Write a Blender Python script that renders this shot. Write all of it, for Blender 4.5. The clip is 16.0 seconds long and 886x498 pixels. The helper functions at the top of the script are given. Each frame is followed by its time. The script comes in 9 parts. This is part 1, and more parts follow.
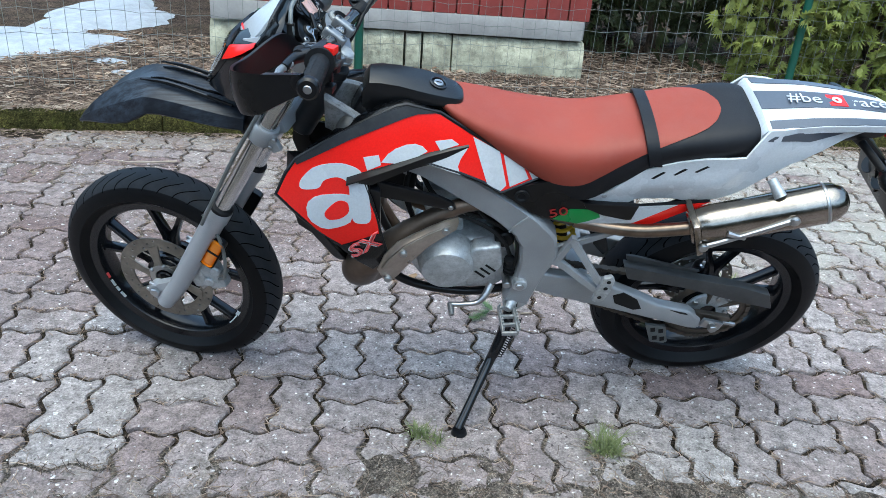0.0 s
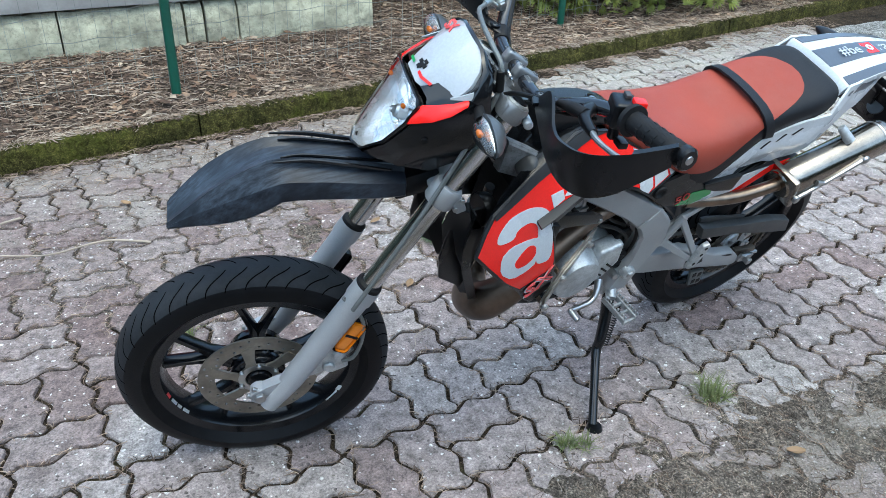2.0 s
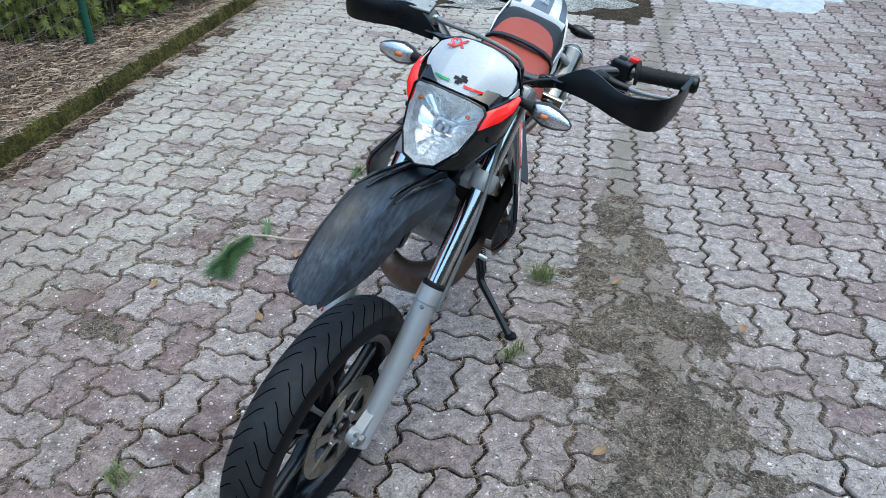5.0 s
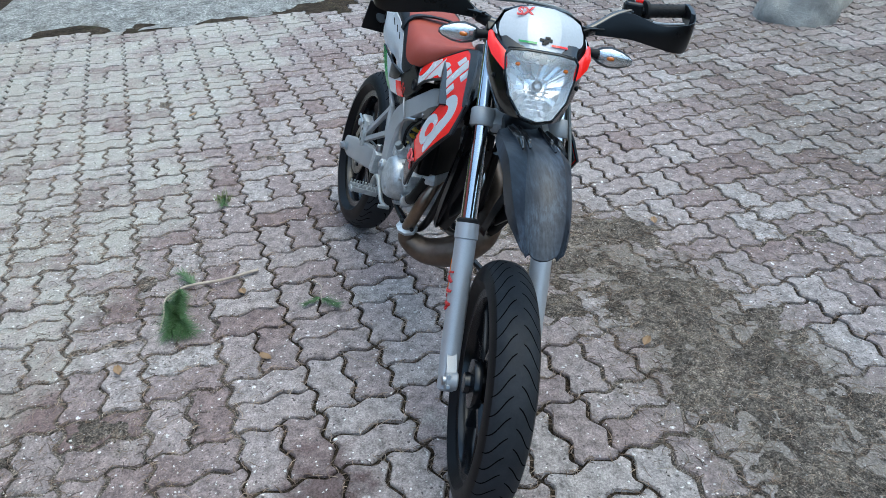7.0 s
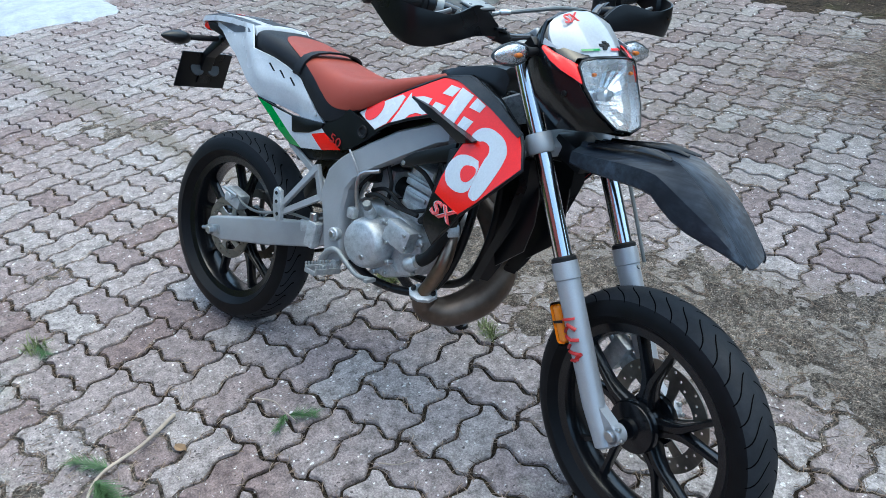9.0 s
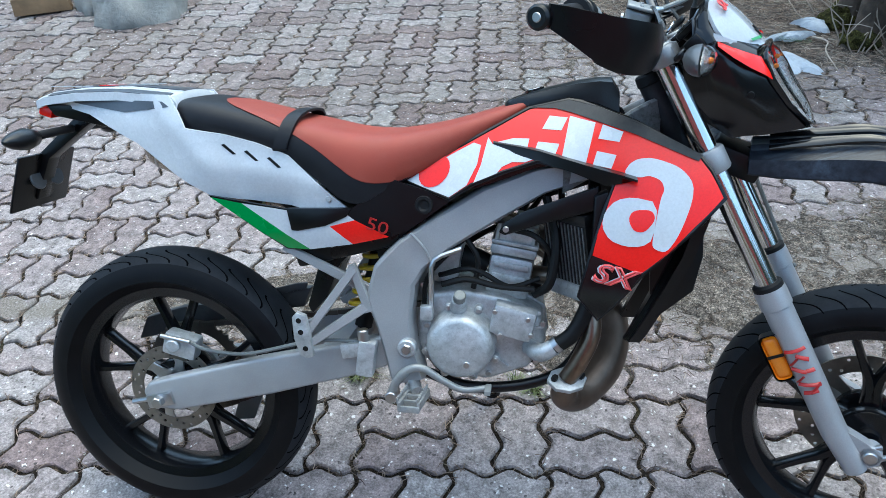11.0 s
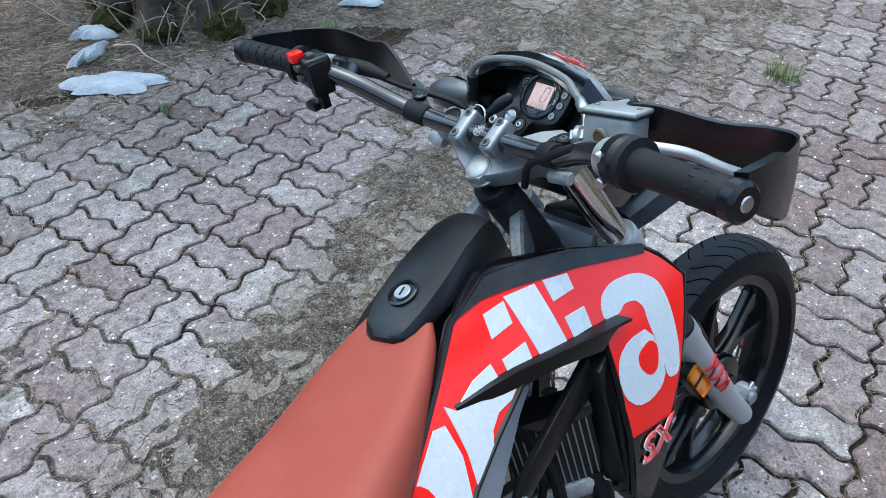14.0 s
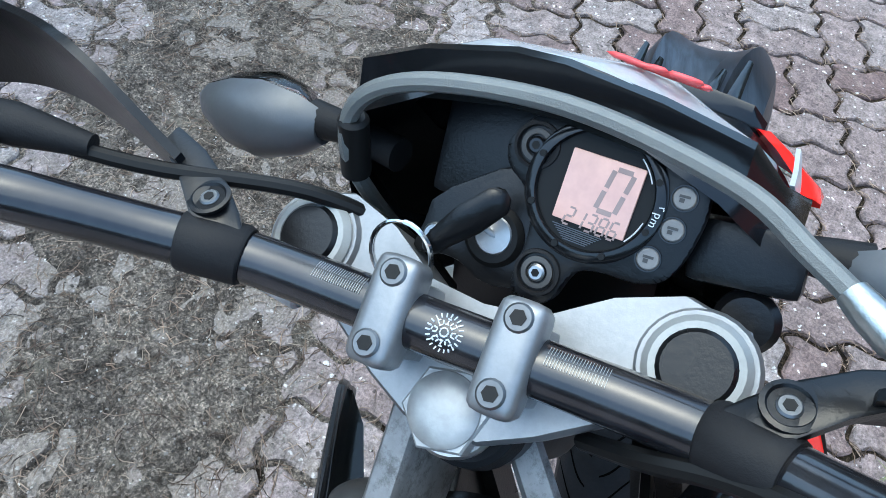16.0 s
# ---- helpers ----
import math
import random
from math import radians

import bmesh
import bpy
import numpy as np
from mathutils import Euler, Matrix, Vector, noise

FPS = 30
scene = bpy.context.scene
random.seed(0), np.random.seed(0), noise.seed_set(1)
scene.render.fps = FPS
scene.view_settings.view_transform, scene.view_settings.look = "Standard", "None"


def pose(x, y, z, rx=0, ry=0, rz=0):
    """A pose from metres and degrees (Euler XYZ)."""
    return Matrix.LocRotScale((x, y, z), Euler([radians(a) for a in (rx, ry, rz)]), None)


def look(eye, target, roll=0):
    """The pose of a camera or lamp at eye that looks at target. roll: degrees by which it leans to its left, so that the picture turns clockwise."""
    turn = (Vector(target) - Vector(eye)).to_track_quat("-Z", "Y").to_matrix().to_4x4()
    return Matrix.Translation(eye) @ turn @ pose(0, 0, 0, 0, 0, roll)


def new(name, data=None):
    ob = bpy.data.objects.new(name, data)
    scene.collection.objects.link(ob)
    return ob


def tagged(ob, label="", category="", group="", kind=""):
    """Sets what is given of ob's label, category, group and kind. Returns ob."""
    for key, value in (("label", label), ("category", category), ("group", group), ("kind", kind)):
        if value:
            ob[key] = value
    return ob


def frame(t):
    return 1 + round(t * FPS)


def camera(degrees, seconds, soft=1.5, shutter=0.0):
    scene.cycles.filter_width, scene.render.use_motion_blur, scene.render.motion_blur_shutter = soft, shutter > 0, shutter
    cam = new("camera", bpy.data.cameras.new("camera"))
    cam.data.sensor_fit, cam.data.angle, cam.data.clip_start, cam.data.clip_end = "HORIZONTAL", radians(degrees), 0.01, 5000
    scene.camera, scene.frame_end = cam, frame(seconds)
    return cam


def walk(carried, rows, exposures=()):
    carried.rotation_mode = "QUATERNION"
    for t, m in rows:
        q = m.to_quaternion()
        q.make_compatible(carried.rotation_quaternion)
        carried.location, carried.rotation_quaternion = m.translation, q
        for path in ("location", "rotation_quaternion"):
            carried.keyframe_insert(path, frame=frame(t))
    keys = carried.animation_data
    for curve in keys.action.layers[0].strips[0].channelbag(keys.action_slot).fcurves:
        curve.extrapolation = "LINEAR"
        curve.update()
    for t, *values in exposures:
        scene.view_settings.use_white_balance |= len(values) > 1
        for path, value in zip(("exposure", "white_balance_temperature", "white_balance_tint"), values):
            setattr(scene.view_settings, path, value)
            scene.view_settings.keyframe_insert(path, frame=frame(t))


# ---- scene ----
cam = camera(59.8, 16.0, soft=0.8)
METRES, EYE, TURN = 7.853, 1.301, 180.0  # the origin lies on the paving under the motorcycle
ROWS = [
    (0.0, 0.0, 0.0, 0.0, 1.94, -26.01, -3.99),
    (0.5, -0.0334, 0.0131, 0.0083, -5.39, -28.29, -2.8),
    (1.0, -0.0619, 0.0297, 0.0161, -12.67, -29.52, -3.0),
    (1.5, -0.0994, 0.04, 0.0142, -19.06, -30.19, -2.77),
    (2.0, -0.1239, 0.0529, 0.014, -25.27, -30.19, -2.05),
    (2.5, -0.1382, 0.0717, 0.0148, -32.66, -30.37, -1.61),
    (3.0, -0.1612, 0.0836, 0.0117, -40.86, -30.55, -1.29),
    (3.5, -0.1951, 0.0952, 0.0184, -49.09, -30.92, -1.11),
    (4.0, -0.212, 0.1093, 0.0231, -56.82, -31.06, -1.12),
    (6.5, -0.2694, 0.2429, 0.0307, -94.11, -30.6, 1.97),
    (7.0, -0.2666, 0.2814, 0.0285, -102.48, -31.06, 2.49),
    (7.5, -0.2539, 0.3118, 0.029, -111.07, -31.65, 2.93),
    (8.0, -0.2206, 0.3331, 0.0277, -119.07, -32.31, 3.48),
    (8.5, -0.1959, 0.357, 0.029, -127.94, -31.95, 3.33),
    (9.0, -0.1675, 0.3807, 0.0296, -136.13, -32.11, 3.6),
    (9.5, -0.1307, 0.3844, 0.0267, -143.82, -32.57, 3.86),
    (10.0, -0.0959, 0.3883, 0.0284, -151.31, -33.24, 4.09),
    (12.5, 0.0547, 0.3604, 0.0273, -200.11, -38.33, 1.18),
    (13.0, 0.0621, 0.3265, 0.0271, -211.91, -38.25, 0.41),
    (13.5, 0.0648, 0.2958, 0.0272, -222.61, -38.34, 0.12),
    (14.0, 0.0576, 0.2647, 0.0264, -231.87, -39.69, -0.23),
    (14.5, 0.0305, 0.2347, 0.0159, -238.75, -43.35, -1.28),
    (15.0, 0.006, 0.2158, 0.0049, -244.99, -48.25, -3.19),
    (15.5, -0.0043, 0.2086, 0.0, -249.79, -51.42, -4.74),
    (16.0, -0.0097, 0.2057, -0.0029, -252.7, -53.09, -5.84),
]
walk(cam, [(t, pose(0, 1.86, EYE, 0, 0, TURN) @ pose(METRES * x, METRES * y, METRES * z, 90 + pitch, roll, yaw)) for t, x, y, z, yaw, pitch, roll in ROWS], exposures=[(0.0, 1.75, 6050, -6), (3.0, 1.69, 6050, -6), (4.0, 1.59, 6050, -6), (6.5, 1.42, 6060, -6), (7.5, 1.49, 6050, -6), (8.5, 1.59, 6030, -6), (10.0, 1.72, 5980, -7), (12.5, 1.82, 5980, -7), (13.5, 1.69, 6000, -6), (14.5, 1.75, 5960, -6), (16.0, 1.87, 5880, -6)])

# ---- light: open shade under a bright evening sky ----
world = bpy.data.worlds.new("sky")
scene.world = world
world.use_nodes = True
wn = world.node_tree
sky = wn.nodes.new("ShaderNodeTexSky")
sky.sky_type = "NISHITA"
sky.sun_disc = False
sky.sun_elevation = radians(74)
sky.sun_rotation = radians(15)
sky.air_density, sky.dust_density, sky.ozone_density = 1.0, 2.5, 1.0
wn.nodes["Background"].inputs["Strength"].default_value = 0.15
wn.links.new(sky.outputs["Color"], wn.nodes["Background"].inputs["Color"])
sun = new("sun", bpy.data.lights.new("sun", "SUN"))
sun.data.energy, sun.data.angle, sun.data.color = 0.5, radians(95), (1.0, 0.98, 0.96)
sun.matrix_world = look((0, 0, 10), (-0.35, -1.3, 5.0))


# ---- materials ----
def nodes_of(name):
    m = bpy.data.materials.new(name)
    m.use_nodes = True
    return m, m.node_tree.nodes, m.node_tree.links, m.node_tree.nodes["Principled BSDF"]


def noise_node(n, l, scale, detail=4.0, rough=0.6, coord="Object"):
    tc = n.new("ShaderNodeTexCoord")
    t = n.new("ShaderNodeTexNoise")
    t.inputs["Scale"].default_value, t.inputs["Detail"].default_value, t.inputs["Roughness"].default_value = scale, detail, rough
    l.new(tc.outputs[coord], t.inputs["Vector"])
    return t


def ramp_node(n, l, source, stops):
    r = n.new("ShaderNodeValToRGB")
    e = r.color_ramp.elements
    while len(e) < len(stops):
        e.new(0.5)
    for k, (p, c) in zip(e, stops):
        k.position, k.color = p, (*c, 1)
    l.new(source, r.inputs["Fac"])
    return r


def mix_node(n, l, fac, a, b, blend="MIX"):
    m = n.new("ShaderNodeMix")
    m.data_type, m.blend_type = "RGBA", blend
    for value, socket in ((fac, m.inputs[0]), (a, m.inputs[6]), (b, m.inputs[7])):
        if isinstance(value, (int, float)):
            socket.default_value = value
        elif isinstance(value, tuple):
            socket.default_value = (*value, 1)
        else:
            l.new(value, socket)
    return m.outputs[2]


def bump_node(n, l, height, strength, distance, bsdf):
    b = n.new("ShaderNodeBump")
    b.inputs["Strength"].default_value, b.inputs["Distance"].default_value = strength, distance
    l.new(height, b.inputs["Height"])
    l.new(b.outputs["Normal"], bsdf.inputs["Normal"])


def surface(name, colour, rough, metal=0.0, vary=0.25, grain=90.0, bump=0.15, blotch=7.0, dust=0.0, coat=0.0, depth=0.001, spec=0.5, grime=0.0):
    """A plain surface with blotches and wear at two scales, fine relief, and a film of pale dust."""
    m, n, l, b = nodes_of(name)
    big = noise_node(n, l, blotch, 3.0)
    fine = noise_node(n, l, grain, 3.0, 0.7)
    dark = tuple(c * (1 - vary) for c in colour)
    light = tuple(min(1.0, c * (1 + vary * 0.6)) for c in colour)
    base = ramp_node(n, l, big.outputs["Fac"], [(0.3, dark), (0.7, light)]).outputs["Color"]
    f = ramp_node(n, l, fine.outputs["Fac"], [(0.35, (0.88, 0.88, 0.88)), (0.65, (1, 1, 1))]).outputs["Color"]
    base = mix_node(n, l, 0.8, base, f, "MULTIPLY")
    if grime:
        d = noise_node(n, l, blotch * 3.1, 6.0, 0.8)
        k = ramp_node(n, l, d.outputs["Fac"], [(0.34, (grime, grime, grime)), (0.52, (0, 0, 0))]).outputs["Color"]
        base = mix_node(n, l, k, base, (0.045, 0.042, 0.038))
    if dust:
        d = noise_node(n, l, blotch * 2.3, 6.0, 0.75)
        k = ramp_node(n, l, d.outputs["Fac"], [(0.45, (0, 0, 0)), (0.75, (dust, dust, dust))]).outputs["Color"]
        base = mix_node(n, l, k, base, (0.36, 0.33, 0.29))
    l.new(base, b.inputs["Base Color"])
    r = n.new("ShaderNodeMapRange")
    r.inputs["To Min"].default_value, r.inputs["To Max"].default_value = max(0.03, rough - 0.1), min(1.0, rough + 0.12)
    l.new(big.outputs["Fac"], r.inputs["Value"])
    l.new(r.outputs["Result"], b.inputs["Roughness"])
    b.inputs["Metallic"].default_value = metal
    b.inputs["Coat Weight"].default_value = coat
    b.inputs["Specular IOR Level"].default_value = spec
    b.inputs["Coat Roughness"].default_value = 0.15
    if bump:
        bump_node(n, l, fine.outputs["Fac"], bump, depth, b)
    return m


def scuffed(name, colour, worn):
    """Black plastic rubbed grey in long streaks that run from front to rear; worn also holds painted sky sheen."""
    m, n, l, b = nodes_of(name)
    tc = n.new("ShaderNodeTexCoord")
    stretch = n.new("ShaderNodeMapping")
    stretch.inputs["Scale"].default_value = (0.07, 1.0, 0.35)
    l.new(tc.outputs["Object"], stretch.inputs["Vector"])
    streak, fine = n.new("ShaderNodeTexNoise"), n.new("ShaderNodeTexNoise")
    for t, scale, detail in ((streak, 150.0, 6.0), (fine, 520.0, 3.0)):
        t.inputs["Scale"].default_value, t.inputs["Detail"].default_value, t.inputs["Roughness"].default_value = scale, detail, 0.7
        l.new(stretch.outputs["Vector"], t.inputs["Vector"])
    big = noise_node(n, l, 9.0, 4.0, 0.65)
    k = ramp_node(n, l, big.outputs["Fac"], [(0.36, (0.05, 0.05, 0.05)), (0.64, (0.85, 0.85, 0.85))]).outputs["Color"]
    s = ramp_node(n, l, streak.outputs["Fac"], [(0.36, (0, 0, 0)), (0.62, (1, 1, 1))]).outputs["Color"]
    l.new(mix_node(n, l, mix_node(n, l, 1.0, k, s, "MULTIPLY"), colour, worn), b.inputs["Base Color"])
    r = n.new("ShaderNodeMapRange")
    r.inputs["To Min"].default_value, r.inputs["To Max"].default_value = 0.30, 0.50
    l.new(big.outputs["Fac"], r.inputs["Value"])
    l.new(r.outputs["Result"], b.inputs["Roughness"])
    b.inputs["Specular IOR Level"].default_value = 0.32
    bump_node(n, l, fine.outputs["Fac"], 0.12, 0.001, b)
    return m


BLACK = surface("black_plastic", (0.0042, 0.0044, 0.0054), 0.29, vary=0.3, grain=300, bump=0.2, dust=0.005, spec=0.36)
GLOSS_BLACK = surface("gloss_black_plastic", (0.006, 0.0065, 0.008), 0.14, vary=0.3, grain=250, bump=0.03, dust=0.015, spec=0.5)
BAR_BLACK = surface("gloss_black_bar_paint", (0.012, 0.012, 0.015), 0.16, vary=0.4, grain=160, bump=0.06, blotch=40, coat=0.5, dust=0.03)
# the worn blue-grey holds sky sheen as well as scuffs
FENDER = scuffed("scuffed_plastic_with_sheen", (0.0095, 0.0118, 0.0170), (0.056, 0.071, 0.096))
RUBBER = surface("black_rubber", (0.010, 0.010, 0.011), 0.6, vary=0.3, grain=400, bump=0.3, dust=0.015, spec=0.22)
TYRE = surface("tyre_rubber", (0.019, 0.021, 0.025), 0.6, vary=0.3, grain=220, bump=0.3, blotch=18, dust=0.015, spec=0.18)
SIDEWALL = surface("tyre_sidewall_rubber", (0.0045, 0.0046, 0.0055), 0.45, vary=0.3, grain=220, bump=0.2, blotch=18, dust=0.005, spec=0.16)
GROOVE_SHADE = surface("tread_groove_shade", (0.003, 0.003, 0.003), 0.9, vary=0.2, spec=0.03)
RIM = surface("black_rim_paint", (0.0045, 0.005, 0.0065), 0.20, vary=0.3, grain=200, bump=0.05, dust=0.006, spec=0.4)
SILVER = surface("silver_grey_paint", (0.38, 0.385, 0.39), 0.42, metal=0.3, vary=0.14, grain=400, bump=0.06, dust=0.10)
FORK_GREY = surface("fork_grey_paint", (0.42, 0.43, 0.45), 0.36, metal=0.35, vary=0.08, grain=400, bump=0.04, dust=0.08)
ALU = surface("cast_aluminium", (0.57, 0.59, 0.60), 0.46, metal=0.6, vary=0.3, grain=260, bump=0.35, blotch=30, dust=0.10, grime=0.25)
YOKE = surface("brushed_aluminium", (0.29, 0.30, 0.31), 0.42, metal=0.7, vary=0.2, grain=220, bump=0.12, blotch=14)
BRIGHT = surface("bright_steel", (0.50, 0.50, 0.50), 0.34, metal=1.0, vary=0.2, grain=200, bump=0.08)
CHROME = surface("chromed_steel", (0.66, 0.67, 0.68), 0.09, metal=1.0, vary=0.08, grain=300, bump=0.02)
HEAT_GUARD = surface("brushed_guard_steel", (0.46, 0.41, 0.36), 0.30, metal=0.85, vary=0.2, grain=150, bump=0.08, blotch=14)
STAINLESS = surface("polished_silencer_steel", (0.33, 0.29, 0.245), 0.19, metal=1.0, vary=0.3, grain=120, bump=0.04, blotch=12)
EXHAUST = surface("burnt_exhaust_steel", (0.16, 0.115, 0.085), 0.42, metal=0.75, vary=0.45, grain=60, bump=0.12, blotch=11, dust=0.1)
PIPE = surface("tarnished_pipe_steel", (0.24, 0.18, 0.135), 0.3, metal=0.95, vary=0.4, grain=80, bump=0.08, blotch=14)
DISC = surface("rusty_brake_disc", (0.26, 0.235, 0.2), 0.4, metal=0.8, vary=0.35, grain=120, bump=0.1, blotch=15)
CHAIN = surface("dirty_chain_steel", (0.13, 0.11, 0.09), 0.5, metal=0.8, vary=0.5, grain=300, bump=0.3)
RED = surface("red_decal", (0.88, 0.014, 0.011), 0.22, vary=0.03, grain=250, bump=0.03, coat=0.15, spec=0.4)
WHITE = surface("white_plastic", (0.66, 0.68, 0.70), 0.26, vary=0.05, grain=200, bump=0.02, coat=0.3, dust=0.03)
BOARD_GREY = surface("pale_grey_board_plastic", (0.43, 0.455, 0.485), 0.24, vary=0.05, grain=200, bump=0.02, coat=0.4, dust=0.03)
WHITE_DECAL = surface("white_decal", (0.60, 0.62, 0.64), 0.25, vary=0.06, grain=200, bump=0.02, coat=0.4)
GREEN = surface("green_decal", (0.012, 0.27, 0.05), 0.28, vary=0.1, grain=250, bump=0.02, coat=0.4)
SEAT_RED = surface("rust_red_vinyl", (0.28, 0.051, 0.032), 0.5, vary=0.14, grain=700, bump=0.35, blotch=5, dust=0.05, depth=0.0006, spec=0.25)
SEAT_BLACK = surface("black_vinyl", (0.0085, 0.009, 0.0115), 0.5, vary=0.25, grain=700, bump=0.35, dust=0.015, depth=0.0006, spec=0.25)
GREY_DECAL = surface("dark_grey_decal", (0.075, 0.085, 0.105), 0.3, vary=0.12, grain=200, bump=0.02, coat=0.3)
SIGHT = surface("dark_sight_glass", (0.15, 0.10, 0.03), 0.12, vary=0.3, bump=0.0, coat=0.5)
AMBER = surface("amber_reflector", (0.75, 0.22, 0.01), 0.18, vary=0.15, grain=400, bump=0.25, coat=0.6)
YELLOW = surface("yellow_spring_paint", (0.7, 0.46, 0.02), 0.35, vary=0.15, dust=0.15)
CARBON = surface("ribbed_black_cover", (0.0065, 0.007, 0.008), 0.30, vary=0.2, grain=300, bump=0.3, spec=0.4)
HOSE = surface("grey_braided_hose", (0.19, 0.20, 0.195), 0.42, metal=0.4, vary=0.25, grain=1400, bump=0.8, depth=0.0006)
FITTING = surface("zinc_plated_fitting", (0.46, 0.48, 0.47), 0.30, metal=0.9, vary=0.3, grain=300, bump=0.25, blotch=60)
STEEL = surface("dark_steel_screw", (0.17, 0.18, 0.19), 0.38, metal=0.85, vary=0.25, grain=200, bump=0.1)
SPAR = surface("scratched_frame_paint", (0.27, 0.275, 0.28), 0.48, metal=0.35, vary=0.4, grain=160, bump=0.3, blotch=26, dust=0.08, grime=0.7)
LAMP_BODY = surface("grey_lamp_plastic", (0.075, 0.085, 0.098), 0.35, vary=0.2, grain=200, bump=0.1, dust=0.05)
BUNDLE = surface("black_hose", (0.006, 0.006, 0.006), 0.5, vary=0.2, grain=200, bump=0.05, spec=0.25)
TANK_GREY = surface("scuffed_grey_plastic", (0.021, 0.022, 0.025), 0.42, vary=0.45, grain=120, bump=0.2, blotch=16, dust=0.05, spec=0.35)
LCD = surface("pinkish_lcd", (0.70, 0.42, 0.35), 0.2, vary=0.08, blotch=25, bump=0.0, coat=0.3)
LAMP_GREY = surface("grey_lamp_lens", (0.20, 0.195, 0.19), 0.35, vary=0.15, bump=0.05)
LCD_INK = surface("lcd_digit_grey", (0.30, 0.22, 0.20), 0.4, vary=0.05, bump=0.0)
REFLECTOR = surface("lamp_reflector", (0.96, 0.96, 0.96), 0.24, metal=0.9, vary=0.04, grain=160, bump=0.5, depth=0.002)
ZINC = surface("galvanised_steel", (0.40, 0.41, 0.41), 0.5, metal=0.6, vary=0.25, grain=160, bump=0.15, blotch=60, dust=0.1)
RESERVOIR = surface("pale_grey_cast_metal", (0.30, 0.31, 0.305), 0.4, metal=0.25, vary=0.16, grain=200, bump=0.08, blotch=18, dust=0.08)
BOTTLE = surface("dark_grey_plastic", (0.045, 0.045, 0.045), 0.5, vary=0.3, grain=150, bump=0.2, dust=0.1)
RED_TEXT = surface("red_script_decal", (0.82, 0.10, 0.10), 0.3, vary=0.05, bump=0.0)
DULL_RED = surface("dull_red_decal", (0.42, 0.018, 0.016), 0.35, vary=0.08, bump=0.0)
BULB_GLINT_ORANGE = surface("orange_bulb_and_glint", (0.75, 0.2, 0.03), 0.2, vary=0.1, bump=0.0)


def glass(name):
    """Thin clear plastic: see-through, with a Fresnel gloss."""
    m, n, l, b = nodes_of(name)
    t = n.new("ShaderNodeBsdfTransparent")
    t.inputs["Color"].default_value = (0.95, 0.96, 0.97, 1)
    g = n.new("ShaderNodeBsdfGlossy")
    g.inputs["Roughness"].default_value = 0.04
    f = n.new("ShaderNodeFresnel")
    f.inputs["IOR"].default_value = 1.5
    x = n.new("ShaderNodeMixShader")
    l.new(f.outputs["Fac"], x.inputs["Fac"])
    l.new(t.outputs["BSDF"], x.inputs[1])
    l.new(g.outputs["BSDF"], x.inputs[2])
    l.new(x.outputs["Shader"], n["Material Output"].inputs["Surface"])
    return m


LENS = glass("clear_lens")


# ---- building helpers ----
def part(name, bm, material, parent, label="", smooth=True, kind=""):
    """Links a bmesh as one mesh object under a thing or a part."""
    bmesh.ops.recalc_face_normals(bm, faces=bm.faces)
    me = bpy.data.meshes.new(name)
    bm.to_mesh(me)
    bm.free()
    for m in material if isinstance(material, (list, tuple)) else [material]:
        me.materials.append(m)
    if smooth:
        me.polygons.foreach_set("use_smooth", [True] * len(me.polygons))
        me.set_sharp_from_angle(angle=radians(38))
    ob = new(name, me)
    ob.parent = parent
    tagged(ob, label=label, kind=kind)
    return ob


def thing(name, m, label, category, group="", kind=""):
    ob = new(name)
    ob.matrix_world = m
    ob.empty_display_size = 0.1
    return tagged(ob, label, category, group, kind)


def spline(points, steps=6, closed=False):
    """A smooth line through the points."""
    p = [Vector(q) for q in points]
    out, n = [], len(p)
    for i in range(n if closed else n - 1):
        a, b = p[i], p[(i + 1) % n]
        z = p[(i - 1) % n] if closed or i > 0 else a * 2 - b
        c = p[(i + 2) % n] if closed or i < n - 2 else b * 2 - a
        for k in range(steps):
            t = k / steps
            out.append(0.5 * (2 * a + (b - z) * t + (2 * z - 5 * a + 4 * b - c) * t * t + (3 * a - z - 3 * b + c) * t ** 3))
    if not closed:
        out.append(p[-1])
    return out


def skin(bm, rings, cap=True, closed=True):
    """Joins rings of equally many points into a surface."""
    vs = [[bm.verts.new(q) for q in r] for r in rings]
    n = len(rings[0])
    for a, b in zip(vs, vs[1:]):
        for i in range(n if closed else n - 1):
            j = (i + 1) % n
            bm.faces.new((a[i], a[j], b[j], b[i]))
    if cap and closed:
        bm.faces.new(vs[0])
        bm.faces.new(vs[-1])
    return vs


def tube(points, radius, segs=10, steps=5, bm=None, flat=1.0):
    """A round bar along a smooth line; radius is a number or one for each point."""
    bm = bm or bmesh.new()
    line = spline(points, steps) if steps > 1 else [Vector(q) for q in points]
    count = len(points) - 1
    rings, up = [], None
    for i, p in enumerate(line):
        d = (line[min(i + 1, len(line) - 1)] - line[max(i - 1, 0)]).normalized()
        if up is None:
            up = d.orthogonal().normalized()
        up = (up - d * up.dot(d)).normalized()
        side = d.cross(up)
        s = i / max(1, len(line) - 1) * count
        if isinstance(radius, (int, float)):
            r = radius
        else:
            k = min(int(s), count - 1)
            r = radius[k] + (radius[k + 1] - radius[k]) * (s - k)
        rings.append([p + (up * math.cos(a) + side * math.sin(a) * flat) * r for a in (2 * math.pi * j / segs for j in range(segs))])
    skin(bm, rings)
    return bm


